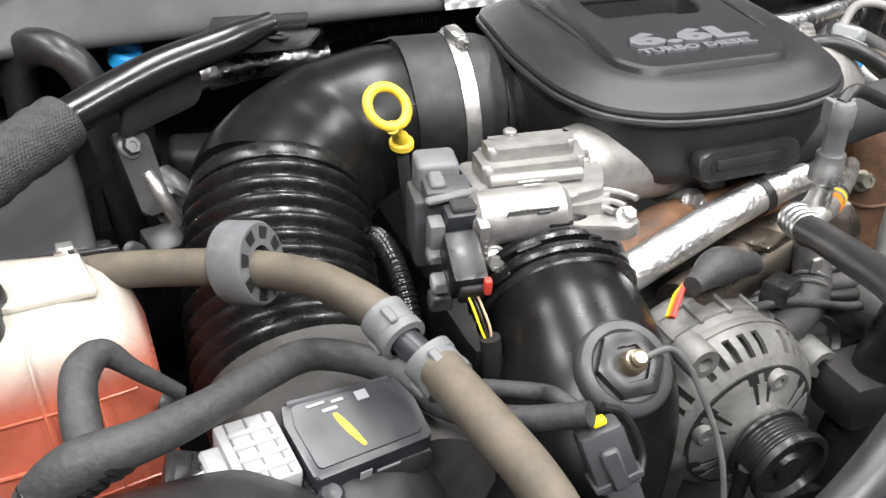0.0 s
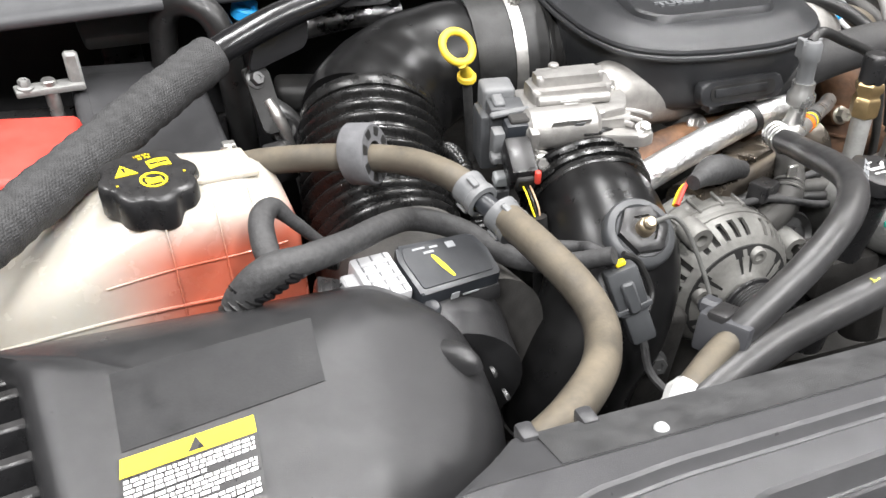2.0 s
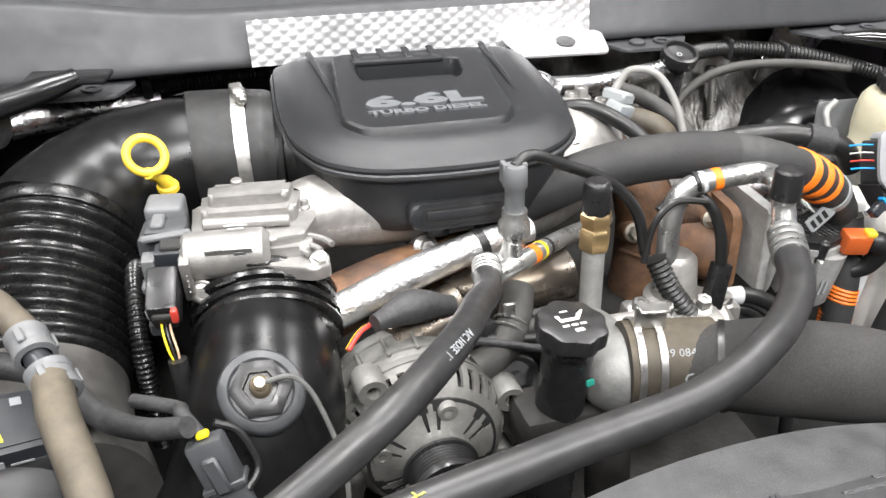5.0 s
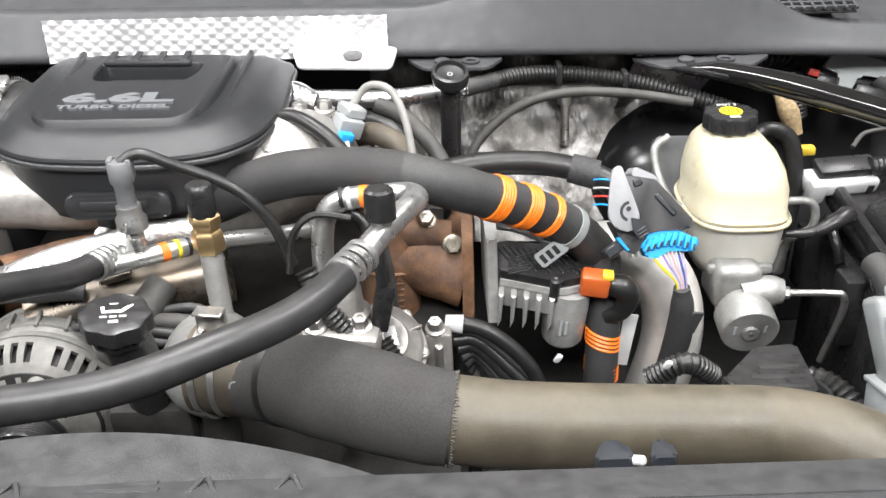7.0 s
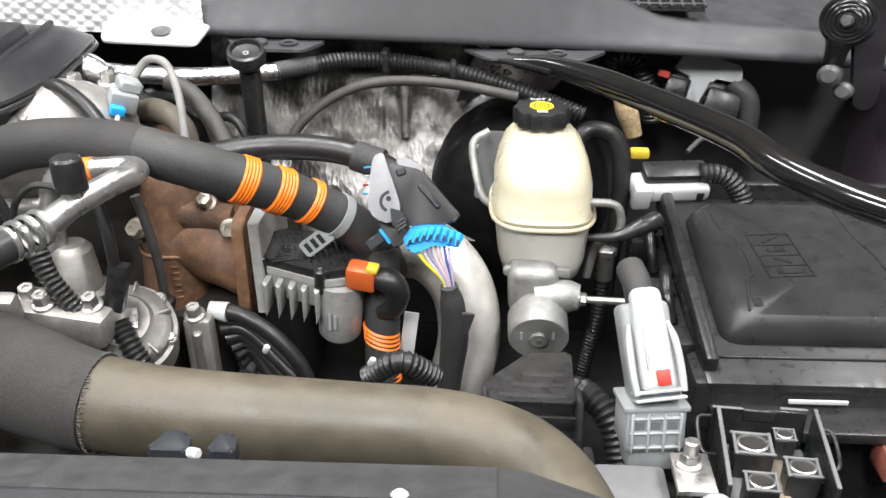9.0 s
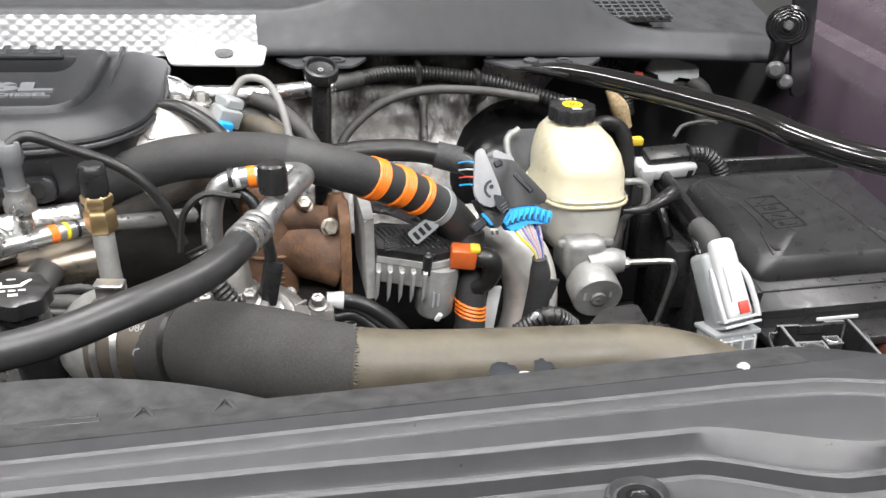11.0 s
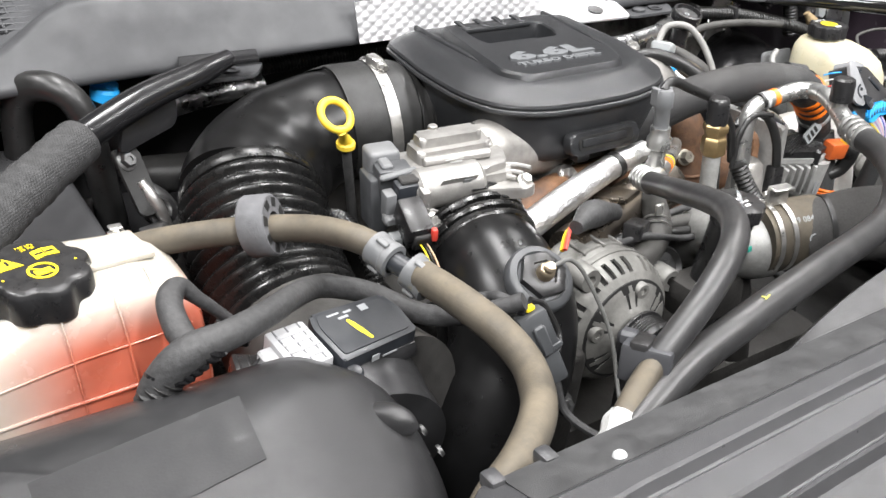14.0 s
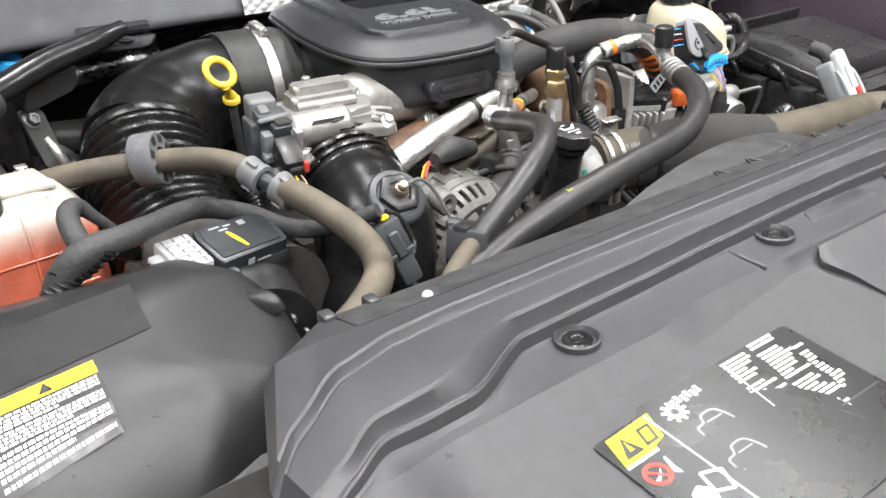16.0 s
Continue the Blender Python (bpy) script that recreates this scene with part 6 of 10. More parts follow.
    part("red_tab", rbox((0.006, 0.007, 0.014), Matrix.Translation((-0.3475, 0.364, 1.371)) @ pose(0, 0, 0, 10, 0, -6), 0.002), REDPLASTIC, ac, "red lock tab")
    tan = mat("tan_wire", (0.6, 0.4, 0.25), 0.5, bump=0)
    for k in range(3):
        x = -0.360 + 0.0034 * k
        part("wire", tube([(x, 0.374, 1.362), (x + 0.001, 0.362, 1.356), (x + 0.004, 0.353, 1.342), (-0.351 + 0.001 * k, 0.350, 1.328)], 0.0010, 6, 5), (YELLOWPRINT, BLACK, tan)[k], ac)
    part("cable_sleeve", tube([(-0.3505, 0.350, 1.336), (-0.348, 0.345, 1.30), (-0.345, 0.34, 1.2)], 0.008, 12, 5), RUBBER, ac)
    lm = thing("valve_loom", "black corrugated loom between bellows and throttle valve", "wiring loom", (-0.385, 0.42, 1.2), shift=None)
    part("loom", ribbed([(-0.394, 0.560, 1.30), (-0.391, 0.510, 1.336), (-0.389, 0.468, 1.342), (-0.388, 0.435, 1.326), (-0.387, 0.412, 1.29), (-0.385, 0.405, 1.2)], 0.0085, 0.005, 0.0009, 16), BELLOWS, lm)


throttle_valve()


PALEBRASS = mat("worn_pale_brass", (0.60, 0.50, 0.36), 0.38, metal=0.9, var=0.2, bump=0.1)


def charge_duct():
    t = thing("charge_duct", "glossy black charge air duct with ribbed coupler", "air duct", (-0.30, 0.30, 1.05), shift=(-0.002, 0.0, 0.008))
    b = tube([(-0.268, 0.392, 1.309), (-0.273, 0.352, 1.300), (-0.282, 0.314, 1.282), (-0.304, 0.286, 1.245), (-0.340, 0.272, 1.195), (-0.362, 0.266, 1.10)], [0.060, 0.0640, 0.067, 0.065, 0.061, 0.060], 56, 10)
    part("duct_body", b, DUCT, t)
    d = V(-0.06, -0.88, -0.40).normalized()
    o = V(-0.262, 0.438, 1.324)
    b = bmesh.new()
    prof = [(0.050, 0)]
    for k in range(4):
        h = 0.006 + 0.0125 * k
        prof += [(0.0615, h - 0.005), (0.0672, h - 0.0035), (0.0685, h), (0.0672, h + 0.0030), (0.0620, h + 0.0045)]
    prof += [(0.0625, 0.054), (0.0650, 0.058), (0.0650, 0.064), (0.060, 0.067)]
    lathe(prof, aim(o, d), 48, b)
    cp = part("ribbed_coupler", b, BELLOWS, t, "ribbed black rubber coupler")
    for k in range(14):
        a = 2 * math.pi * k / 14
        b = rbox((0.020, 0.0022, 0.0035), aim(o, d) @ pose(0, 0, 0, 0, 0, math.degrees(a)) @ Matrix.Translation((0, 0.0682, 0.012 + 0.0125 * (k % 3))), 0.0008, 1)
        part("coupler_lug", b, BELLOWS, cp)
    part("lower_bellows", ribbed([(-0.355, 0.268, 1.14), (-0.363, 0.262, 1.05), (-0.37, 0.258, 0.95)], 0.060, 0.016, 0.003, 32), RUBBER, t)
    # pressure sensor on the bend
    n = V(-0.03, -0.62, 0.78).normalized()
    c = V(-0.284, 0.264, 1.347)
    s = thing("pressure_sensor", "hex sensor with brass tip in the charge duct", "sensor", c - n * 0.02, shift=(-0.002, 0.0, 0.01))
    b = lathe([(0, -0.014), (0.034, -0.014), (0.034, -0.004), (0.032, -0.001), (0.026, 0.001), (0.024, -0.001), (0, -0.001)], aim(c, n), 32)
    part("seat", b, PLUGGREY, s)
    b = lathe([(0.0245, -0.003), (0.0245, 0.007), (0.021, 0.009), (0.014, 0.009), (0.013, 0.006), (0, 0.006)], aim(c, n), 6)
    part("hex_body", b, BLACK, s)
    b = lathe([(0.0085, 0.004), (0.0085, 0.013), (0.0075, 0.016), (0.006, 0.017), (0.006, 0.022), (0.004, 0.024), (0, 0.024)], aim(c, n), 16)
    part("brass_tip", b, PALEBRASS, s, "worn brass tip")
    part("sensor_wire", tube([c + n * 0.022 + V(0.004, 0, 0), c + V(0.025, -0.012, 0.016), c + V(0.040, -0.02, -0.005), c + V(0.052, -0.045, -0.055), c + V(0.045, -0.07, -0.10), c + V(0.02, -0.11, -0.12), c + V(-0.03, -0.16, -0.10)], 0.0022, 8, 8), mat("grey_wire", (0.10, 0.10, 0.095), 0.6, bump=0), s)


charge_duct()


def grey_plug():
    t = thing("inline_plug", "dark grey inline wiring plug hanging by the charge duct", "plug", (-0.33, 0.205, 1.28), shift=(0.002, 0.004, -0.009))
    m = Matrix.Translation((-0.328, 0.208, 1.336)) @ pose(0, 0, 0, -14, -18, -6)
    b = rbox((0.030, 0.020, 0.045), m @ Matrix.Translation((0, 0, 0.008)), 0.004)
    rbox((0.024, 0.016, 0.036), m @ Matrix.Translation((0.001, 0.002, -0.028)), 0.004, 2, b)
    rbox((0.012, 0.006, 0.03), m @ Matrix.Translation((0.0, -0.012, 0.004)), 0.002, 1, b)
    rbox((0.034, 0.022, 0.005), m @ Matrix.Translation((0, 0, -0.008)), 0.001, 1, b)
    part("plug_body", b, PLUGGREY, t)
    part("yellow_mark", rbox((0.010, 0.008, 0.005), m @ Matrix.Translation((0.002, -0.002, 0.034)), 0.002), YELLOWPRINT, t, "yellow tab")
    part("cable", tube([m @ V(0.0, 0, 0.03), m @ V(-0.012, 0.02, 0.045), (-0.352, 0.262, 1.360), (-0.385, 0.290, 1.352)], 0.006, 10, 6), GREYTAPE, t)
    part("cable", tube([m @ V(0.012, 0, -0.02), m @ V(0.024, 0.012, -0.01), m @ V(0.022, 0.014, 0.02), m @ V(0.01, 0.01, 0.035)], 0.003, 8, 6), RUBBER, t)
    part("cable", tube([m @ V(0, 0, -0.045), m @ V(-0.004, -0.006, -0.08), m @ V(0.012, -0.05, -0.10), m @ V(0.035, -0.09, -0.085)], 0.004, 8, 6), GREYTAPE, t)


grey_plug()


# ---- alternator ----
ALTCAST = mat("weathered_alternator_casting", (0.20, 0.197, 0.185), 0.58, metal=0.45, var=0.2, scale=70, bump=0.4, bscale=300, stain=(0.11, 0.105, 0.095), stain_amt=0.5, big=18)


def alternator():
    t = thing("alternator", "dull cast aluminium alternator with slotted vents and black pulley", "alternator", (-0.15, 0.31, 1.15))
    ax = V(0.05, -0.99, -0.05).normalized()
    o = V(-0.146, 0.318, 1.238)
    m = aim(o, ax)
    R = 0.077
    b = lathe([(0.02, -0.075), (R - 0.012, -0.075), (R - 0.002, -0.066), (R, -0.060), (R, -0.018), (R - 0.003, -0.014)], m, 48)
    part("stator_case", b, ALTCAST, t)
    # Near-black shell, coloured as the shade behind the open vents.
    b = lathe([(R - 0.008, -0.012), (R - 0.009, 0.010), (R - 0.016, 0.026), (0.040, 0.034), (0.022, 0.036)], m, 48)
    part("rotor_shadow", b, PITBLACK, t, "dark shell for the shade inside the housing")
    # front bell with open vents, swept round the axis
    ring = [(R + 0.001, -0.018), (R + 0.002, -0.006), (R + 0.001, 0.000), (R - 0.002, 0.010), (R - 0.008, 0.019), (R - 0.017, 0.026), (R - 0.026, 0.031), (0.034, 0.036), (0.031, 0.041), (0.022, 0.042)]
    cols = 144
    bell = bmesh.new()
    rows = [[bell.verts.new(m @ V(r * math.cos(2 * math.pi * k / cols), r * math.sin(2 * math.pi * k / cols), z)) for k in range(cols)] for r, z in ring]
    for i in range(len(ring) - 1):
        for k in range(cols):
            g = k % 24
            slot = 2 <= i <= 3 and k % 4 in (1, 2) and not 3 <= g <= 6
            window = i == 5 and (8 <= g <= 11 or 14 <= g <= 17) or i == 6 and (9 <= g <= 10 or 15 <= g <= 16)
            if slot or window:
                continue
            bell.faces.new((rows[i][k], rows[i][(k + 1) % cols], rows[i + 1][(k + 1) % cols], rows[i + 1][k]))
    part("front_bell", thicken(bell, 0.004), ALTCAST, t, sharp=50)
    for zz, dr in ((-0.010, 0.0035), (-0.030, 0.002), (-0.052, 0.002)):
        part("case_ring", lathe([(R, zz - 0.003), (R + dr, zz - 0.002), (R + dr, zz + 0.002), (R, zz + 0.003)], m, 48), ALTCAST, t)
    for k in range(18):
        a = 20 * k + 6
        part("case_fin", rbox((0.006, 0.004, 0.026), m @ pose(0, 0, 0, 0, 0, a) @ Matrix.Translation((R + 0.001, 0, -0.038)), 0.001, 1), ALTCAST, t)
    inv = m.to_3x3().inverted()
    for deg in (124, 208, 330, 20):
        w = inv @ V(math.cos(radians(deg)), 0, math.sin(radians(deg)))
        mm = m @ pose(0, 0, 0, 0, 0, math.degrees(math.atan2(w.y, w.x)))
        bb = lathe([(0.0058, -0.012), (0.0135, -0.012), (0.0140, -0.010), (0.0140, 0.012), (0.0130, 0.014), (0.0065, 0.014), (0.0058, 0.012), (0.0058, -0.012)], mm @ Matrix.Translation((R + 0.008, 0, 0)), 20)
        part("mounting_ear", bb, ALTCAST, t)
        bb = plate([(0.030, -0.016), (0.050, -0.019), (R + 0.002, -0.0125), (R + 0.002, 0.0125), (0.050, 0.019), (0.030, 0.016)], 0.008, mm @ Matrix.Translation((0, 0, 0.002)) @ pose(0, 0, 0, 0, 24, 0) @ Matrix.Translation((-0.012, 0, 0.018)), 0.003, 2)
        part("ear_web", bb, ALTCAST, t)
    for deg in (75, 165, 265):
        w = inv @ V(math.cos(radians(deg)), 0, math.sin(radians(deg)))
        mm = m @ pose(0, 0, 0, 0, 0, math.degrees(math.atan2(w.y, w.x)))
        part("bolt_boss", lathe([(0.0, 0.030), (0.004, 0.030), (0.0045, 0.034), (0.0085, 0.034), (0.0095, 0.031), (0.0100, 0.018)], mm @ Matrix.Translation((0.050, 0, 0)), 18), ALTCAST, t)
    p = part("pulley", lathe([(0.0, 0.078), (0.012, 0.078), (0.014, 0.074), (0.028, 0.074), (0.030, 0.080), (0.0345, 0.080), (0.0350, 0.078), (0.0350, 0.074), (0.0315, 0.073), (0.0315, 0.052), (0.0350, 0.051), (0.0350, 0.048), (0.020, 0.046), (0.020, 0.040)], m, 40), BLACK, t, "black grooved pulley")
    b = bmesh.new()
    for k in range(6):
        lathe([(0.0315, 0.0535 + 0.0034 * k), (0.0328, 0.0548 + 0.0034 * k), (0.0315, 0.056 + 0.0034 * k)], m, 36, b)
    part("groove_ridge", b, RUBBER, p)
    b = lathe([(0, -0.104), (0.04, -0.104), (0.052, -0.094), (0.052, -0.074)], m, 36)
    part("rear_cap", b, BLACK, t)
    t2 = thing("idler_bolt", "grimy bracket with hex bolt below the alternator", "bracket", (-0.27, 0.25, 1.1), shift=(0.012, 0.016, -0.02))
    part("bracket_arm", rbox((0.05, 0.05, 0.16), Matrix.Translation((-0.262, 0.275, 1.185)) @ pose(0, 0, 0, 0, 12, 10), 0.012, 3), BLOCK, t2)
    b = bmesh.new()
    hexbolt(b, (-0.272, 0.238, 1.222), (-0.1, -0.9, 0.3), 0.017, 0.013, 1.4)
    part("bolt", b, DARKSTEEL, t2)
    belt = thing("drive_belt", "black ribbed drive belt", "belt", (-0.11, 0.25, 1.0))
    part("belt", tube([m @ V(-0.0315, 0, 0.063), m @ V(-0.035, -0.10, 0.063), m @ V(-0.02, -0.25, 0.063)], 0.006, 8, 4), RUBBER, belt)
    idl = thing("idler_pulley", "steel idler pulley behind the oil filler", "pulley", (-0.03, 0.34, 1.2))
    m3 = aim((-0.052, 0.335, 1.268), (0.15, -0.85, 0.5))
    part("rim", lathe([(0.010, -0.012), (0.022, -0.012), (0.024, -0.010), (0.024, 0.008), (0.021, 0.010), (0.017, 0.004), (0.008, 0.004), (0.006, 0.012), (0, 0.012)], m3, 28), DARKSTEEL, idl)


alternator()


# ---- pipes in front of the cover ----
def egr_pipes():
    t = thing("foil_tube", "foil-wrapped coolant tube crossing the engine", "pipe", (-0.12, 0.39, 1.34))
    part("foil_wrap", tube([(-0.210, 0.405, 1.320), (-0.147, 0.413, 1.341), (-0.092, 0.425, 1.353), (-0.047, 0.432, 1.362), (-0.001, 0.440, 1.366)], [0.0165, 0.0160, 0.0155, 0.0145, 0.0125], 28, 10), SMOOTHFOIL, t)
    part("tie_band", tube([(-0.058, 0.4302, 1.3600), (-0.050, 0.4315, 1.3615)], 0.0160, 20, 3), RUBBER, t, "black tie band")
    r = thing("rusty_pipe", "rust-brown exhaust crossover pipe under the cover", "pipe", (-0.1, 0.47, 1.25))
    part("pipe", tube([(-0.22, 0.43, 1.305), (-0.15, 0.455, 1.318), (-0.08, 0.47, 1.325), (0.0, 0.48, 1.325)], [0.03, 0.026, 0.024, 0.024], 24, 6), RUST, r)
    s = thing("steel_crossover", "heat-tinted bright steel crossover tube", "pipe", (-0.05, 0.40, 1.27))
    part("tube", tube([(-0.16, 0.375, 1.296), (-0.10, 0.395, 1.306), (-0.04, 0.412, 1.316), (0.03, 0.425, 1.322)], 0.029, 24, 6), HEATSTEEL, s)
    part("flange", rbox((0.03, 0.05, 0.006), Matrix.Translation((-0.075, 0.402, 1.338)) @ pose(0, 0, 0, -14, -8, 14), 0.002), HEATSTEEL, s)
    c = thing("intake_casting", "satin aluminium intake casting beside the cover", "casting", (0.08, 0.53, 1.3))
    part("dome", tube([(-0.03, 0.51, 1.35), (0.04, 0.53, 1.375), (0.09, 0.565, 1.385), (0.12, 0.60, 1.36)], [0.045, 0.055, 0.058, 0.048], 28, 8), ALU, c)
    part("arm", tube([(-0.235, 0.478, 1.383), (-0.195, 0.490, 1.384), (-0.150, 0.500, 1.378), (-0.08, 0.515, 1.368)], [0.030, 0.036, 0.038, 0.038], 28, 6), ALU, c)
    b = bmesh.new()
    hexbolt(b, (0.070, 0.512, 1.418), (0.1, -0.5, 0.85), 0.012, 0.008)
    part("bolt", b, STEEL, c)
    cl = thing("tube_clamp", "steel spring clamp on a small grey hose", "hose clamp", (-0.04, 0.34, 1.2))
    part("small_hose", tube([(-0.03, 0.39, 1.33), (-0.045, 0.36, 1.315), (-0.06, 0.345, 1.30), (-0.085, 0.34, 1.285)], 0.016, 16, 6), GREYRUB, cl)
    b = bmesh.new()
    mm = aim((-0.050, 0.356, 1.313), (-0.5, -0.6, -0.5))
    for h in (-0.004, 0.004):
        lathe([(0.0163, h - 0.0015), (0.0175, h), (0.0163, h + 0.0015)], mm, 24, b)
    rbox((0.012, 0.004, 0.014), Matrix.Translation((-0.052, 0.352, 1.335)), 0.001, 1, b)
    part("wire_clamp", b, STEEL, cl)
    w = thing("branch_wire", "orange and red heat-proof wire pair", "wire", (-0.2, 0.32, 1.32))
    for k, mm in enumerate((YELLOWPRINT, ORANGE, REDPLASTIC)):
        part("wire", tube([(-0.206, 0.334 - 0.003 * k, 1.331 + 0.002 * k), (-0.192, 0.347 - 0.003 * k, 1.339 + 0.002 * k), (-0.175, 0.36, 1.338)], 0.0022, 8, 6), mm, w)
    part("sleeve", tube([(-0.178, 0.346, 1.346), (-0.14, 0.365, 1.345), (-0.10, 0.372, 1.335)], [0.008, 0.016, 0.010], 14, 6), GREYTAPE, w)
    k = thing("rear_cable", "small black cables behind the alternator", "cable", (-0.06, 0.36, 1.25))
    rng = random.Random(4)
    for i in range(5):
        y = 0.36 + 0.012 * i
        part("cable", tube([(-0.13 + 0.01 * i, y, 1.30 + rng.uniform(-0.01, 0.01)), (-0.09, y - 0.02, 1.315 - 0.006 * i), (-0.03 + 0.01 * i, y - 0.03, 1.312 + rng.uniform(-0.012, 0.012)), (0.03, y - 0.02, 1.29)], 0.004 + 0.002 * (i % 3), 10, 6), (GREYTAPE, RUBBER, GREYRUB)[i % 3], k)
    part("plug", rbox((0.035, 0.022, 0.02), Matrix.Translation((-0.085, 0.352, 1.318)) @ pose(0, 0, 0, 0, 10, 30), 0.003), BLACK, k)


egr_pipes()


# ---- air conditioning lines ----
CRUMPLE = mat("crumpled_white_tape", (0.40, 0.40, 0.39), 0.4, var=0.15, scale=200, bump=0.9, bscale=160)


def ac_lines():
    t = thing("suction_hose", "black rubber air conditioning hose with aluminium ends", "hose", (-0.2, 0.1, 1.35), shift=(0.002, 0.005, -0.006))
    part("hose", tube([(-0.077, 0.344, 1.382), (-0.089, 0.304, 1.393), (-0.113, 0.257, 1.411), (-0.141, 0.198, 1.432), (-0.177, 0.138, 1.450), (-0.219, 0.094, 1.451), (-0.272, 0.068, 1.432), (-0.336, 0.052, 1.400)], 0.0122, 20, 8), HOSE, t)
    part("hose_end", tube([(-0.334, 0.053, 1.400), (-0.358, 0.045, 1.390), (-0.388, 0.032, 1.374)], 0.0105, 16, 4), BROWNHOSE, t)
    part("white_tape", tube([(-0.380, 0.036, 1.378), (-0.388, 0.032, 1.374), (-0.396, 0.027, 1.370), (-0.407, 0.021, 1.364), (-0.418, 0.014, 1.356), (-0.432, 0.006, 1.345)], [0.0115, 0.0145, 0.0125, 0.016, 0.0135, 0.015], 11, 3), CRUMPLE, t, "crumpled white tape", sharp=12)
    b = bmesh.new()
    for k in range(4):
        lathe([(0.0122, -0.003), (0.0142, -0.002), (0.0142, 0.002), (0.0122, 0.003)], aim((-0.0690 - 0.0024 * k, 0.366 - 0.0078 * k, 1.3775 + 0.0014 * k), (-0.28, -0.95, 0.2)), 20, b)
    part("crimp", b, ALUTUBE, t)
    part("bare_tube", tube([(-0.069, 0.364, 1.377), (-0.058, 0.375, 1.374), (-0.046, 0.374, 1.380), (-0.042, 0.3705, 1.40)], [0.0095, 0.0095, 0.0095, 0.009], 16, 6), ALUTUBE, t)
    cross = [(-0.072, 0.356, 1.372), (-0.050, 0.362, 1.376), (-0.018, 0.381, 1.376), (0.010, 0.404, 1.371), (0.039, 0.430, 1.362), (0.072, 0.460, 1.350), (0.103, 0.490, 1.340)]
    part("cross_tube", tube(cross, 0.0088, 18, 8), ALUTUBE, t)
    run, _ = spline(cross, 10)
    part("orange_band", sweep(bmesh.new(), run[18:21], [0.0093] * 3, 18), ORANGE, t)
    for i in (22, 25):
        part("dark_band", sweep(bmesh.new(), run[i:i + 2], [0.0093] * 2, 18), (BLACK, YELLOWPRINT)[i == 22], t)
    p = V(-0.042, 0.371, 1.385)
    b = lathe([(0, 0), (0.0085, 0), (0.0085, 0.018), (0.0145, 0.022), (0.0145, 0.032), (0.0115, 0.036), (0.0115, 0.045), (0, 0.045)], Matrix.Translation(p), 20)
    pt = part("service_port", b, ALUTUBE, t, "machined aluminium switch port")
    b = lathe([(0.0, 0.042), (0.0088, 0.042), (0.0088, 0.066), (0.011, 0.069), (0.011, 0.084), (0.009, 0.088), (0, 0.088)], Matrix.Translation(p), 18)
    for s in (-1, 1):
        rbox((0.005, 0.012, 0.02), Matrix.Translation(p + V(s * 0.0085, 0.004, 0.080)), 0.001, 1, b)
    part("pressure_switch", b, MIDGREY, pt, "grey pressure switch")
    part("switch_lead", tube([p + V(0.0, 0.002, 0.085), p + V(0.018, 0.008, 0.092), p + V(0.05, 0.01, 0.078), p + V(0.095, 0.012, 0.055), p + V(0.125, 0.012, 0.02), p + V(0.14, 0.015, -0.03)], 0.0055, 10, 8), RUBBER, pt)
    k = thing("hose_bracket", "slate plastic twin hose bracket", "bracket", (-0.335, 0.07, 1.36))
    m = Matrix.Translation((-0.335, 0.066, 1.390)) @ pose(0, 0, 0, 0, 12, 32)
    b = rbox((0.026, 0.040, 0.030), m, 0.003)
    rbox((0.016, 0.016, 0.012), m @ Matrix.Translation((0.012, 0.020, 0.012)), 0.003, 1, b)
    part("bracket_body", b, mat("slate_grey_bracket", (0.042, 0.043, 0.047), 0.5, var=0.1, bump=0.1), k)
    part("bracket_strap", rbox((0.030, 0.016, 0.034), m @ Matrix.Translation((0.002, 0.006, 0.001)), 0.003), BLACK, k)
    h = thing("discharge_hose", "thick black rubber air conditioning hose", "hose", (-0.05, 0.12, 1.36), shift=(-0.008, -0.003, 0.001))
    part("hose", tube([(0.172, 0.264, 1.409), (0.152, 0.222, 1.408), (0.126, 0.189, 1.407), (0.082, 0.150, 1.408), (0.011, 0.113, 1.402), (-0.104, 0.086, 1.402), (-0.222, 0.065, 1.395), (-0.309, 0.052, 1.380), (-0.399, 0.023, 1.355), (-0.450, 0.006, 1.330)], 0.0142, 22, 8), HOSE, h)
    dv = V(-0.086, -0.094, 0.006).normalized()
    nv = V(0.33, -0.53, 0.78).normalized()
    nv = (nv - dv * nv.dot(dv)).normalized()
    yv = nv.cross(dv)
    mt = Matrix(((dv.x, yv.x, nv.x, -0.180), (dv.y, yv.y, nv.y, 0.134), (dv.z, yv.z, nv.z, 1.4495), (0, 0, 0, 1)))
    part("print", letters("A/C HOSE  13/32 in (10mm)", 0.0085, mt @ Matrix.Translation((0, -0.003, 0.0124)), 0.0002, 0.075), PRINTGREY, t, "pale grey hose size print")
    b = strips([(-0.005, 0.0, 0.009, 0.0014), (-0.003, 0.002, 0.0016, 0.005)], Matrix.Translation((-0.203, 0.064, 1.4110)) @ pose(0, 0, 0, 0, 0, 20))
    part("chalk_mark", b, CHALK, h, "small yellow chalk mark")
    b = bmesh.new()
    for i in range(4):
        f = i / 3
        lathe([(0.0136, -0.0032), (0.0158, -0.002), (0.0158, 0.002), (0.0136, 0.0032)], aim((0.170 + 0.014 * f, 0.261 + 0.030 * f, 1.409 + 0.001 * f), (0.42, 0.9, 0.03)), 22, b)
    part("crimp", b, ALUTUBE, h)
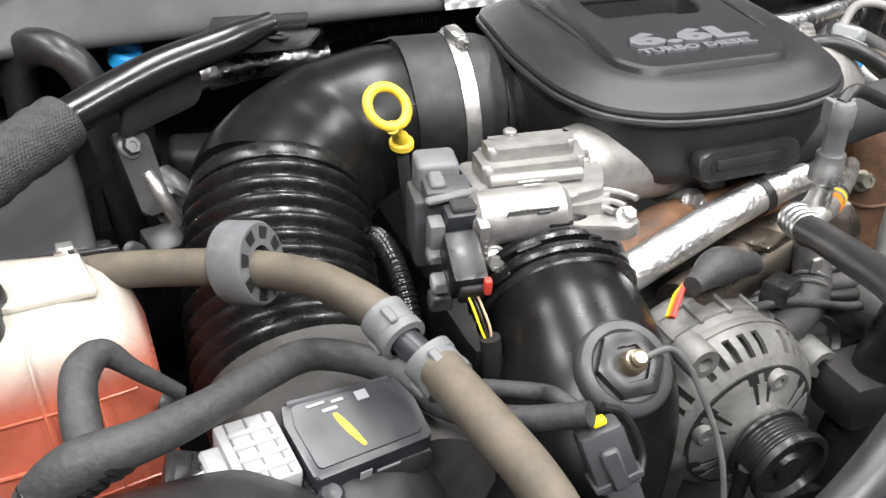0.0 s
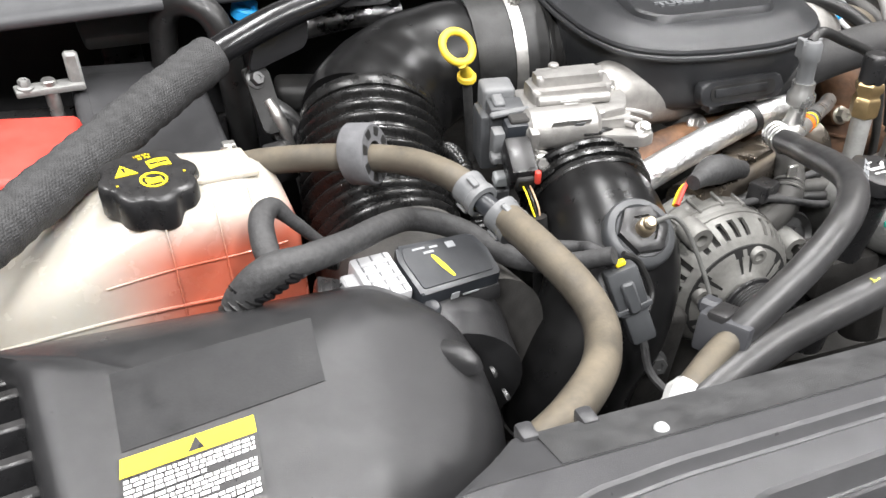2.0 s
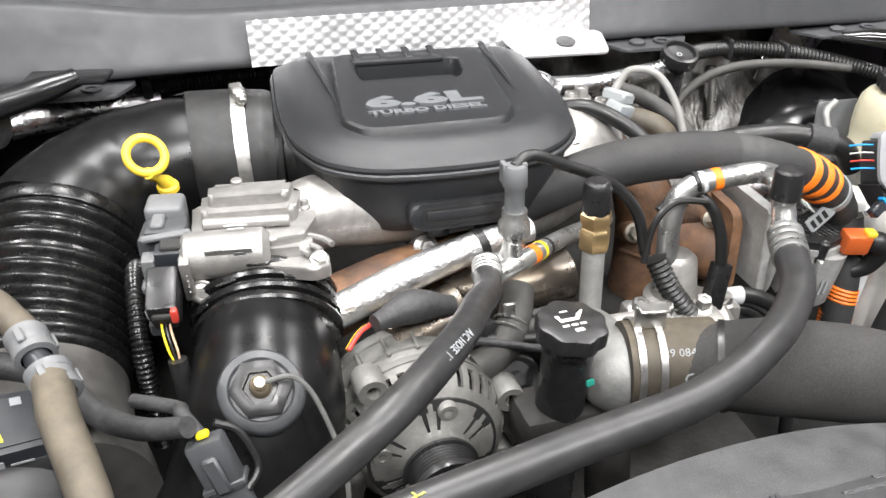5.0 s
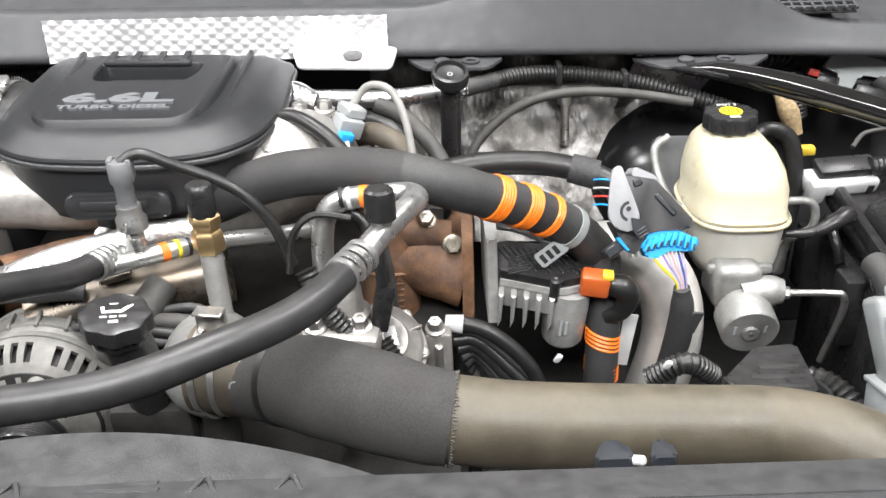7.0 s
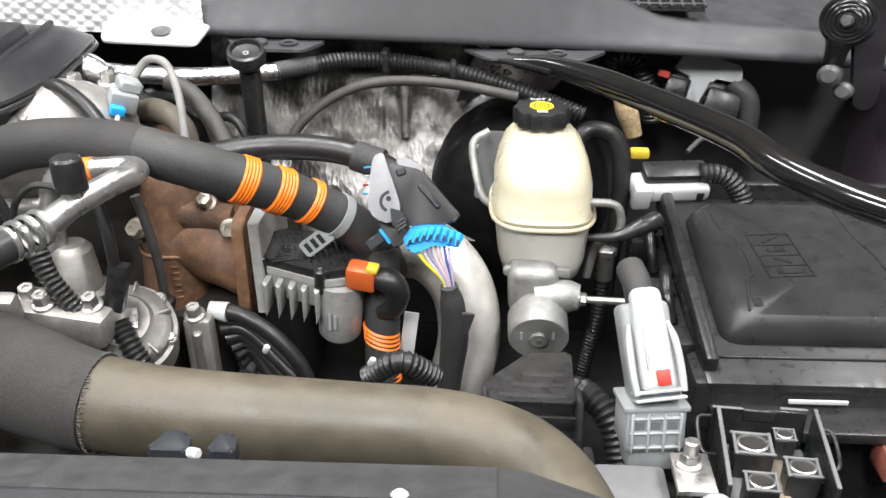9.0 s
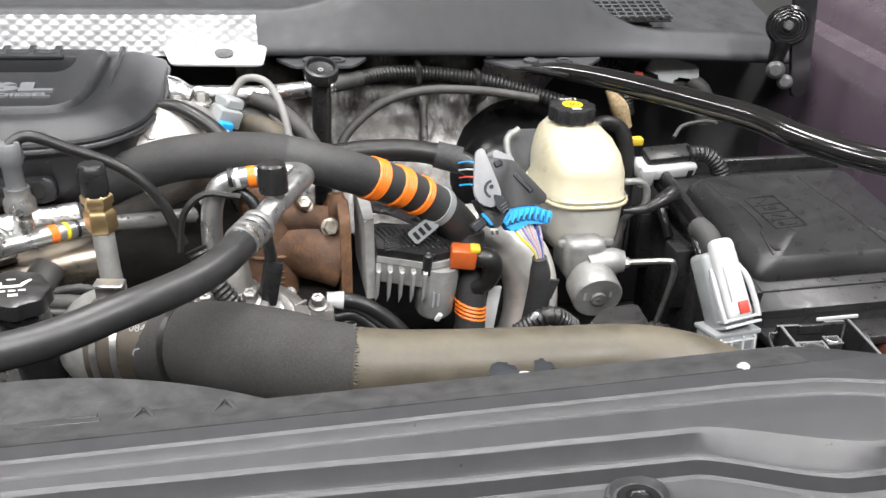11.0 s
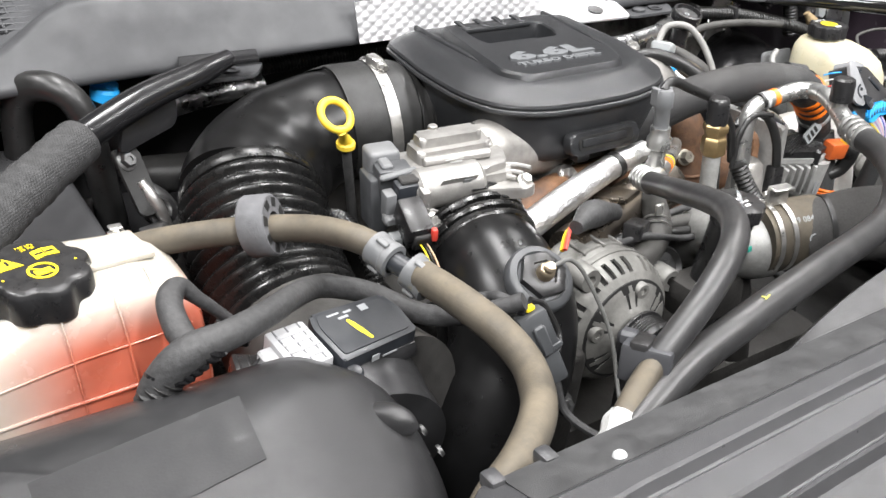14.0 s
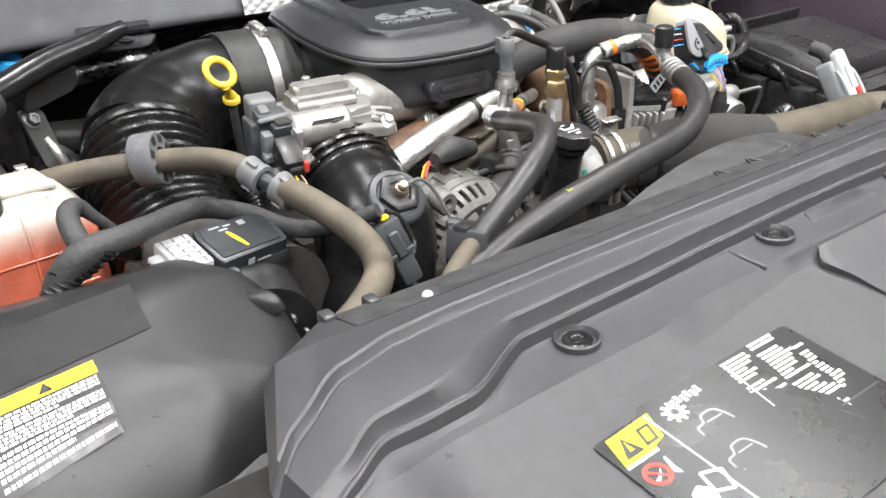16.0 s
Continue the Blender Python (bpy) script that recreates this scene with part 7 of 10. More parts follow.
    part("bent_tube", tube([(0.186, 0.297, 1.4095), (0.202, 0.325, 1.417), (0.222, 0.362, 1.421), (0.231, 0.388, 1.419), (0.222, 0.404, 1.417), (0.197, 0.408, 1.414), (0.165, 0.410, 1.410), (0.146, 0.410, 1.398), (0.138, 0.407, 1.37), (0.136, 0.402, 1.33), (0.135, 0.40, 1.30)], [0.0115] + [0.0108] * 10, 20, 8), ALUTUBE, h)
    part("orange_band", tube([(0.186, 0.4088, 1.4128), (0.178, 0.4093, 1.412)], 0.0113, 18, 2), ORANGE, h)
    for x in (0.170, 0.163):
        part("white_band", tube([(x, 0.4098, 1.4108), (x - 0.004, 0.410, 1.4102)], 0.0113, 18, 2), (WHITEPL, BLACK)[x < 0.166], h)
    p = V(0.201, 0.325, 1.412)
    part("port_stub", rod(p, p + V(0, 0, 0.022), 0.0095), ALUTUBE, h)
    b = lathe([(0, 0.018), (0.0135, 0.018), (0.0135, 0.038), (0.0125, 0.044), (0.010, 0.046), (0, 0.046)], Matrix.Translation(p), 20)
    part("port_cap", b, BLACK, h, "black screw cap")
    v = thing("brass_valve", "brass service valve with black cap on steel post", "valve", (0.036, 0.357, 1.29), shift=(-0.005, 0.004, 0.009))
    part("post", lathe([(0, 0), (0.0105, 0), (0.0105, 0.085), (0.009, 0.088), (0, 0.088)], Matrix.Translation((0.036, 0.357, 1.288)), 18), ALUDULL, v)
    b = lathe([(0.009, 0.084), (0.0135, 0.086), (0.0150, 0.089), (0.0150, 0.104), (0.0135, 0.107), (0.0125, 0.108), (0.0125, 0.112), (0.0150, 0.115), (0.0150, 0.122), (0.0120, 0.125), (0, 0.125)], Matrix.Translation((0.036, 0.357, 1.288)), 6)
    part("brass_body", b, BRASS, v)
    b = lathe([(0, 0.122), (0.0122, 0.122), (0.0128, 0.126), (0.0128, 0.146), (0.0115, 0.152), (0.009, 0.154), (0, 0.154)], Matrix.Translation((0.036, 0.357, 1.288)), 24)
    part("valve_cap", b, BLACK, v, "black plastic valve cap")


ac_lines()


def oil_filler():
    t = thing("oil_filler", "black oil filler neck with screw cap and white symbol", "oil filler", (-0.025, 0.28, 1.1), shift=(-0.007, -0.012, 0.012))
    part("neck", tube([(-0.024, 0.275, 1.35), (-0.022, 0.285, 1.31), (-0.020, 0.30, 1.25), (-0.018, 0.32, 1.12)], [0.022, 0.022, 0.022, 0.023], 24, 5), BLACK, t)
    part("green_mark", rbox((0.008, 0.003, 0.006), Matrix.Translation((-0.012, 0.256, 1.312)) @ pose(0, 0, 0, -15, 0, 15), 0.001), GREEN, t)
    part("foot", rbox((0.08, 0.06, 0.05), Matrix.Translation((-0.02, 0.305, 1.235)), 0.012), BLOCK, t)
    m = Matrix.Translation((-0.025, 0.273, 1.352)) @ pose(0, 0, 0, 6, 3, 8) @ Matrix.Diagonal((0.88, 0.88, 0.9, 1))
    secs = []
    for z, k in ((-0.012, 0.80), (-0.002, 0.86), (0.0, 1.0), (0.012, 1.0), (0.0155, 0.97), (0.0165, 0.90), (0.0165, 0.3)):
        secs.append([m @ V(k * (0.0335 + 0.0014 * math.cos(8 * 2 * math.pi * i / 64)) * math.cos(2 * math.pi * i / 64), k * (0.0335 + 0.0014 * math.cos(8 * 2 * math.pi * i / 64)) * math.sin(2 * math.pi * i / 64), z) for i in range(64)])
    cap = part("cap", loft(secs), BLACK, t, "black screw cap with white oil can symbol")
    u = m @ Matrix.Translation((0, 0, 0.0167))
    b = plate([(-0.010, 0.004), (0.006, 0.004), (0.008, 0.008), (0.016, 0.013), (0.017, 0.0115), (0.007, 0.0), (-0.012, 0.0), (-0.014, 0.010), (-0.010, 0.010)], 0.0004, u)
    rbox((0.008, 0.0015, 0.0004), u @ Matrix.Translation((-0.002, 0.0145, 0.0002)), 0, 1, b)
    for k in range(3):
        rbox((0.0065, 0.0025, 0.0004), u @ Matrix.Translation((-0.010 + 0.009 * k, -0.006, 0.0002)), 0, 1, b)
    rbox((0.009, 0.004, 0.0004), u @ Matrix.Translation((0.0, -0.014, 0.0002)), 0, 1, b)
    part("oil_symbol", b, WHITEPRINT, cap, "white oil can symbol")


oil_filler()

SIDE["right"] = True
# ---- charge pipe ----
BOOTRUB = mat("browned_boot_rubber", (0.045, 0.038, 0.028), 0.6, var=0.4, scale=40, dust=0.45, dustcol=(0.16, 0.13, 0.09), bump=0.2, big=22)
VALVECAST = mat("valve_cast_aluminium", (0.40, 0.40, 0.39), 0.5, metal=0.35, var=0.15, scale=90, bump=0.35, bscale=350, stain=(0.3, 0.29, 0.27), stain_amt=0.4, big=16)


def charge_pipe():
    t = thing("charge_pipe", "thick tan dusty charge air pipe in a dark sleeve", "pipe", (0.30, 0.18, 1.22))
    run = [(0.236, 0.1815, 1.3150), (0.30, 0.177, 1.306), (0.37, 0.180, 1.297), (0.45, 0.185, 1.287), (0.53, 0.183, 1.280), (0.578, 0.155, 1.276), (0.602, 0.100, 1.271), (0.611, 0.020, 1.254), (0.612, -0.02, 1.22)]
    part("tan_pipe", tube(run, [0.0365, 0.0360, 0.0355, 0.035, 0.035, 0.0355, 0.036, 0.037, 0.037], 36, 8), TANPIPE, t, "tan dusty rubber pipe")
    sl = [(0.075, 0.258, 1.308), (0.10, 0.247, 1.314), (0.14, 0.222, 1.322), (0.185, 0.199, 1.322), (0.225, 0.184, 1.317), (0.250, 0.180, 1.313)]
    line, par = spline(sl, 10)
    rad = radius_at([0.037, 0.0395, 0.0430, 0.0425, 0.0400, 0.0385], par, 6)
    part("cloth_sleeve", sweep(bmesh.new(), line, rad, 32), FELT, t, "dark woven sleeve")
    b = bmesh.new()
    c, d = V(0.2495, 0.180, 1.313), V(0.98, -0.05, -0.13).normalized()
    m = aim(c, d)
    rng = random.Random(2)
    for k in range(90):
        a = 2 * math.pi * k / 90
        p = m @ V(0.0384 * math.cos(a), 0.0384 * math.sin(a), 0)
        q = p + d * rng.uniform(0.001, 0.004) + V(rng.uniform(-1, 1), rng.uniform(-1, 1), rng.uniform(-1, 1)) * 0.001
        rod(p, q, 0.0006, 5, b, 0.0001)
    part("frayed_edge", b, GREYRUB, t)
    part("tie_band", tube([(0.103, 0.2455, 1.3146), (0.108, 0.2427, 1.3155)], 0.0412, 32, 2), RUBBER, t)
    bt = thing("coupler_boot", "black rubber coupler boot with white print", "boot", (0.06, 0.27, 1.24), shift=(0, 0, 0.01))
    part("boot", tube([(0.025, 0.275, 1.300), (0.05, 0.270, 1.300), (0.09, 0.260, 1.301), (0.105, 0.257, 1.302)], [0.0405, 0.041, 0.041, 0.040], 32, 5), BOOTRUB, bt)
    m = aim((0.069, 0.266, 1.3005), (0.97, -0.22, 0.02))
    fwd = V(0.96, -0.24, 0.02).normalized()
    for words, up, size, off in (("29 084", 0.75, 0.010, -0.002), ("G", 0.15, 0.016, 0.006)):
        nv = V(0.0, -math.cos(up), math.sin(up))
        nv = (nv - fwd * nv.dot(fwd)).normalized()
        yv = nv.cross(fwd)
        p = V(0.069, 0.266, 1.3005) + fwd * off + nv * 0.0412
        mt = Matrix(((fwd.x, yv.x, nv.x, p.x), (fwd.y, yv.y, nv.y, p.y), (fwd.z, yv.z, nv.z, p.z), (0, 0, 0, 1)))
        part("print", letters(words, size, mt, 0.0004), GREYPL, bt, "pale part print")
    part("pale_band", lathe([(0.0410, -0.003), (0.0416, -0.003), (0.0416, 0.003), (0.0410, 0.003), (0.0410, -0.003)], m @ Matrix.Translation((0, 0, 0.012)), 36, None, -1.2, 0.6), GREYPL, bt)
    cl = thing("double_clamp", "bright zinc double band spring clamp on the boot", "hose clamp", (0.045, 0.27, 1.25), shift=(0, 0, 0.011))
    b = bmesh.new()
    m = aim((0.043, 0.272, 1.300), (0.97, -0.2, 0.0))
    for h in (-0.009, 0.009):
        lathe([(0.0412, h - 0.003), (0.0426, h - 0.003), (0.0426, h + 0.003), (0.0412, h + 0.003), (0.0412, h - 0.003)], m, 40, b)
    part("band", b, STEEL, cl)
    for k in range(16):
        a = -1.9 + 0.2 * k
        b = rbox((0.0012, 0.0030, 0.016), m @ pose(0, 0, 0, 0, 0, math.degrees(a)) @ Matrix.Translation((0.0420, 0, 0)), 0.0004, 1)
        part("band_rung", b, STEEL, cl)
    b = rbox((0.028, 0.006, 0.022), Matrix.Translation((0.045, 0.270, 1.351)) @ pose(0, 0, 0, 0, 0, -10), 0.002)
    rbox((0.026, 0.016, 0.003), Matrix.Translation((0.045, 0.266, 1.362)) @ pose(0, 0, 0, 0, 0, -10), 0.001, 1, b)
    part("ear", b, STEEL, cl)
    el = thing("charge_elbow", "cast aluminium charge air elbow", "casting", (0.0, 0.30, 1.2))
    part("elbow", tube([(0.045, 0.272, 1.30), (0.028, 0.280, 1.300), (0.020, 0.305, 1.298), (0.022, 0.345, 1.290), (0.028, 0.38, 1.26)], [0.038, 0.039, 0.036, 0.034, 0.034], 28, 6), ALUDULL, el)
    part("stem", tube([(0.02, 0.30, 1.27), (0.025, 0.29, 1.22), (0.025, 0.28, 1.15)], 0.022, 18, 5), BLOCK, el)


charge_pipe()


# ---- braided hose and exhaust parts ----
def braided_hose():
    t = thing("turbo_hose", "thick black taped hose with three orange tape bands", "hose", (0.25, 0.48, 1.30))
    path = [(-0.015, 0.499, 1.351), (0.034, 0.480, 1.386), (0.088, 0.464, 1.411), (0.146, 0.454, 1.420), (0.203, 0.444, 1.419), (0.253, 0.440, 1.407), (0.301, 0.455, 1.384), (0.353, 0.484, 1.352), (0.396, 0.507, 1.316), (0.424, 0.522, 1.281)]
    line, par = spline(path, 10)
    cut = 43
    part("braided_part", sweep(bmesh.new(), line[:cut], [0.0235] * cut, 24), WEAVE, t, "black braided sleeve")
    n = len(line)
    rng = random.Random(9)
    part("taped_part", sweep(bmesh.new(), line[cut - 2:], [0.0232 + rng.uniform(-0.0005, 0.0005) for _ in range(n - cut + 2)], 24), TAPE, t, "grey-black cloth tape")
    for u, n_wraps in ((6.10, 5), (6.66, 5), (7.20, 3)):
        b = bmesh.new()
        for k in range(n_wraps):
            f = (u + (k - (n_wraps - 1) / 2) * 0.050) * 10
            j = int(f)
            p = line[j].lerp(line[j + 1], f - j)
            d = (line[j + 1] - line[j]).normalized()
            lathe([(0.0230, -0.0024), (0.0247, -0.0010), (0.0251, 0.0), (0.0247, 0.0010), (0.0230, 0.0024)], aim(p, d + V(0.02, 0.0, -0.12)), 28, b)
        part("orange_band", b, ORANGE, t)
    part("hose_tail", tube([(0.408, 0.514, 1.302), (0.428, 0.526, 1.272), (0.435, 0.535, 1.24)], 0.0215, 20, 4), RUBBER, t)
    c = thing("tape_clamp", "pale steel spring clamp with slotted tab round the turbo hose", "hose clamp", (0.385, 0.50, 1.28), "spring clamps")
    i = 78
    m = aim(line[i], line[i + 1] - line[i - 1])
    part("band", lathe([(0.0236, -0.005), (0.0252, -0.005), (0.0252, 0.005), (0.0236, 0.005), (0.0236, -0.005)], m, 36), GREYPL, c)
    p = line[i] + V(-0.014, -0.018, -0.016)
    mt = Matrix(((-0.80, 0.60, 0.0, p.x), (-0.10, -0.13, -0.99, p.y), (-0.59, -0.79, 0.16, p.z), (0, 0, 0, 1)))
    out = rounded([(-0.010, -0.009), (0.026, -0.009), (0.026, 0.009), (-0.010, 0.009)], 0.003)
    tab = part("tab", plate(out, 0.003, mt, 0.001, 1), GREYPL, c)
    # Tab slots are raised bars, near black in place of shade.
    for k in range(3):
        part("slot", rbox((0.005, 0.011, 0.001), mt @ Matrix.Translation((0.002 + 0.0085 * k, 0, 0.0032)), 0.0004, 1), PITBLACK, tab)
    r = thing("second_hose", "black hose running behind the turbo hose", "hose", (0.35, 0.56, 1.25))
    part("hose", tube([(0.22, 0.56, 1.36), (0.30, 0.58, 1.368), (0.38, 0.58, 1.366), (0.44, 0.565, 1.35), (0.46, 0.56, 1.32)], 0.014, 16, 6), RUBBER, r)
    part("hose_collar", tube([(0.40, 0.576, 1.363), (0.43, 0.568, 1.356)], 0.017, 16, 3), GREYTAPE, r)
    g = thing("foil_sleeve", "foil sleeved pipe under the turbo hose", "pipe", (0.36, 0.56, 1.2))
    part("foil_wrap", tube([(0.30, 0.56, 1.315), (0.345, 0.56, 1.305), (0.385, 0.56, 1.28), (0.41, 0.56, 1.24)], 0.016, 16, 6), FOIL, g)


braided_hose()


PALEBOLT = mat("pale_zinc_bolt", (0.50, 0.47, 0.40), 0.45, metal=0.7, var=0.2, bump=0.15)


def exhaust_casting():
    t = thing("exhaust_manifold", "rust-brown cast iron exhaust elbow with bolted flange", "exhaust manifold", (0.18, 0.54, 1.1), shift=None)
    part("column", tube([(0.150, 0.615, 1.350), (0.172, 0.580, 1.335), (0.180, 0.556, 1.300), (0.180, 0.546, 1.255), (0.175, 0.542, 1.20), (0.17, 0.54, 1.08)], [0.030, 0.033, 0.036, 0.037, 0.036, 0.036], 28, 7), RUST, t)
    part("branch", tube([(0.178, 0.548, 1.268), (0.205, 0.546, 1.262), (0.235, 0.545, 1.252), (0.262, 0.545, 1.247)], [0.036, 0.037, 0.040, 0.046], 28, 6), RUST, t)
    part("saddle", tube([(0.165, 0.552, 1.312), (0.190, 0.545, 1.298), (0.222, 0.548, 1.290), (0.250, 0.548, 1.288)], [0.020, 0.024, 0.022, 0.020], 18, 6), RUST, t)
    part("flange", plate(rounded([(-0.062, -0.050), (0.050, -0.055), (0.062, -0.02), (0.055, 0.045), (-0.03, 0.055), (-0.064, 0.02)], 0.018), 0.013, Matrix.Translation((0.262, 0.547, 1.250)) @ pose(0, 0, 0, 0, 90, 0), 0.003, 2), RUST, t)
    part("lug", tube([(0.256, 0.556, 1.27), (0.262, 0.562, 1.30), (0.262, 0.566, 1.318)], [0.020, 0.017, 0.010], 16, 5), RUST, t)
    part("split_seam", tube([(0.142, 0.535, 1.262), (0.158, 0.512, 1.262), (0.180, 0.5075, 1.262), (0.205, 0.514, 1.261)], 0.0022, 8, 5), RUST, t)
    for p, d in (((0.252, 0.526, 1.290), (0.05, -0.9, 0.4)), ((0.222, 0.545, 1.312), (0, -0.6, 0.8)), ((0.150, 0.520, 1.291), (-0.1, -0.9, 0.4))):
        b = rod(V(p) - V(d).normalized() * 0.03, p, 0.013, 18)
        part("bolt_boss", b, RUST, t)
        b = bmesh.new()
        hexbolt(b, p, d, 0.016, 0.012, 1.25)
        part("bolt", b, PALEBOLT, t, "pale zinc bolt")
    for k in range(6):
        part("cast_mark", rbox((0.009, 0.002, 0.003), Matrix.Translation((0.190, 0.5075 + 0.0003 * k, 1.250 - 0.008 * k)) @ pose(0, 0, 0, 0, 0, 12), 0.0008, 1), RUST, t)
    part("thin_wire", tube([(0.168, 0.49, 1.345), (0.176, 0.488, 1.31), (0.182, 0.486, 1.27), (0.184, 0.484, 1.228)], 0.0052, 10, 6), GREYRUB, t)
    part("wire_plug", rbox((0.024, 0.018, 0.036), Matrix.Translation((0.180, 0.480, 1.212)) @ pose(0, 0, 0, 0, 16, 0), 0.004), BLACK, t)


exhaust_casting()


def egr_valve():
    t = thing("egr_valve", "cast aluminium valve with ribbed black lid", "valve", (0.35, 0.51, 1.1), shift=(0.004, 0.0, 0.003))
    b = plate(rounded([(0.0, -0.062), (0.012, -0.062), (0.016, 0.055), (0.0, 0.060)], 0.003), 0.105, Matrix.Translation((0.293, 0.540, 1.215)), 0.003, 1)
    part("mount_plate", b, VALVECAST, t)
    m = Matrix.Translation((0.352, 0.508, 1.258)) @ pose(0, 0, 0, 6, 5, -6)
    out = rounded([(-0.055, -0.024), (0.022, -0.038), (0.058, -0.018), (0.062, 0.014), (0.034, 0.036), (-0.050, 0.036)], 0.012, 4)
    part("housing", plate(out, 0.030, m @ Matrix.Translation((0, 0, -0.026)), 0.003, 2), VALVECAST, t)
    big = [(x * 1.06, y * 1.06) for x, y in out]
    part("housing_rim", plate(big, 0.008, m @ Matrix.Translation((0, 0, 0.002)), 0.002, 1), VALVECAST, t)
    part("lid", plate([(x * 0.99, y * 0.99) for x, y in out], 0.010, m @ Matrix.Translation((0, 0, 0.010)), 0.003, 2), BLACK, t, "black ribbed plastic lid")
    b = bmesh.new()
    for k in range(-5, 6):
        rbox((0.078, 0.0014, 0.003), m @ Matrix.Translation((0.0, 0.005 * k, 0.0205)) @ pose(0, 0, 0, 0, 0, 28), 0.0004, 1, b) if abs(k) < 4 else None
        rbox((0.0014, 0.050, 0.003), m @ Matrix.Translation((0.0075 * k, 0.0, 0.0205)) @ pose(0, 0, 0, 0, 0, 28), 0.0004, 1, b)
    part("lid_ribs", b, BLACK, t)
    for x, y in ((-0.048, -0.026), (0.018, -0.036), (0.054, -0.012), (0.030, 0.036)):
        b = lathe([(0.006, -0.012), (0.006, 0.014), (0.004, 0.016), (0.002, 0.014), (0, 0.014)], m @ Matrix.Translation((x, y, 0.006)), 14)
        part("lid_screw", b, BLACK, t)
    for k in range(5):
        b = plate([(-0.003, 0.0), (0.003, 0.0), (0.0025, -0.035), (-0.001, -0.045)], 0.02, m @ Matrix.Translation((-0.040 + 0.014 * k, -0.026, 0.0)) @ pose(0, 0, 0, 90, 0, 0), 0.002, 1)
        part("cooling_rib", b, VALVECAST, t)
    b = lathe([(0, -0.074), (0.020, -0.074), (0.0235, -0.069), (0.0255, -0.03), (0.0265, 0.0), (0, 0.0)], m @ Matrix.Translation((0.034, -0.016, 0.0)), 28)
    part("motor_can", b, VALVECAST, t)
    b = strips([(-0.004, 0, 0.003, 0.022), (0.002, 0, 0.003, 0.018)], m @ Matrix.Translation((0.032, -0.0425, -0.040)) @ pose(0, 0, 0, 90, 0, 0))
    part("print", b, PRINTGREY, t)
    o = thing("orange_plug", "orange wiring plug with black boot", "plug", (0.415, 0.49, 1.24))
    mm = Matrix.Translation((0.415, 0.474, 1.268)) @ pose(0, 0, 0, 8, 6, -8)
    part("plug_shell", rbox((0.032, 0.024, 0.026), mm, 0.004), mat("orange_plug_plastic", (0.50, 0.10, 0.022), 0.45, var=0.1, bump=0.05), o)
    part("yellow_lock", rbox((0.012, 0.014, 0.007), mm @ Matrix.Translation((0.012, -0.004, 0.015)), 0.002), YELLOW, o, "yellow lock tab")
    part("rubber_boot", tube([mm @ V(0.016, 0, 0), mm @ V(0.030, 0.0, -0.002), mm @ V(0.038, 0.002, -0.016), mm @ V(0.034, 0.004, -0.038), mm @ V(0.02, 0.008, -0.05)], [0.012, 0.014, 0.013, 0.011, 0.010], 16, 6), RUBBER, o)
    h = thing("striped_hose", "black hose with orange rope tape bands", "hose", (0.43, 0.50, 1.0))
    part("hose", tube([(0.43, 0.515, 1.28), (0.432, 0.505, 1.24), (0.430, 0.495, 1.19), (0.428, 0.49, 1.12), (0.425, 0.49, 1.02)], 0.0195, 20, 6), TAPE, h)
    for z in (1.192, 1.150):
        b = bmesh.new()
        for k in range(4):
            lathe([(0.0193, -0.0023), (0.0212, 0), (0.0193, 0.0023)], aim((0.4295, 0.4935, z - 0.0055 * k), (0.30, 0.05, 1)), 24, b)
        part("orange_band", b, ORANGE, h)
    part("white_tag", rbox((0.016, 0.002, 0.07), Matrix.Translation((0.458, 0.50, 1.175)) @ pose(0, 0, 0, 0, 8, 0), 0.0005), WHITEPL, h, "white paper tag")


egr_valve()


def down_pipe():
    t = thing("steel_elbow", "satin stainless steel turbo elbow", "pipe", (0.49, 0.55, 1.0))
    part("elbow", tube([(0.410, 0.60, 1.222), (0.440, 0.59, 1.246), (0.482, 0.572, 1.248), (0.514, 0.558, 1.215), (0.524, 0.55, 1.160), (0.514, 0.545, 1.10), (0.49, 0.54, 1.02)], [0.036, 0.037, 0.037, 0.036, 0.036, 0.036, 0.036], 32, 8), mat("satin_stainless", (0.84, 0.82, 0.78), 0.38, metal=0.6, var=0.12, scale=14, bump=0.06, stain=(0.42, 0.36, 0.28), stain_amt=0.6, big=10), t)
    part("spot_mark", strips([(0.0, 0.0, 0.004, 0.006), (0.006, 0.0, 0.004, 0.006)], Matrix.Translation((0.462, 0.530, 1.2705)) @ pose(0, 0, 0, 30, 0, 0)), DARKSTEEL, t)


down_pipe()


LEVERGREY = mat("grey_lever_plastic", (0.27, 0.275, 0.285), 0.5, var=0.08, bump=0.1, dust=0.15)


DARKPLUG = mat("dark_grey_plug_shell", (0.030, 0.030, 0.032), 0.45, var=0.15, bump=0.1, dust=0.15)


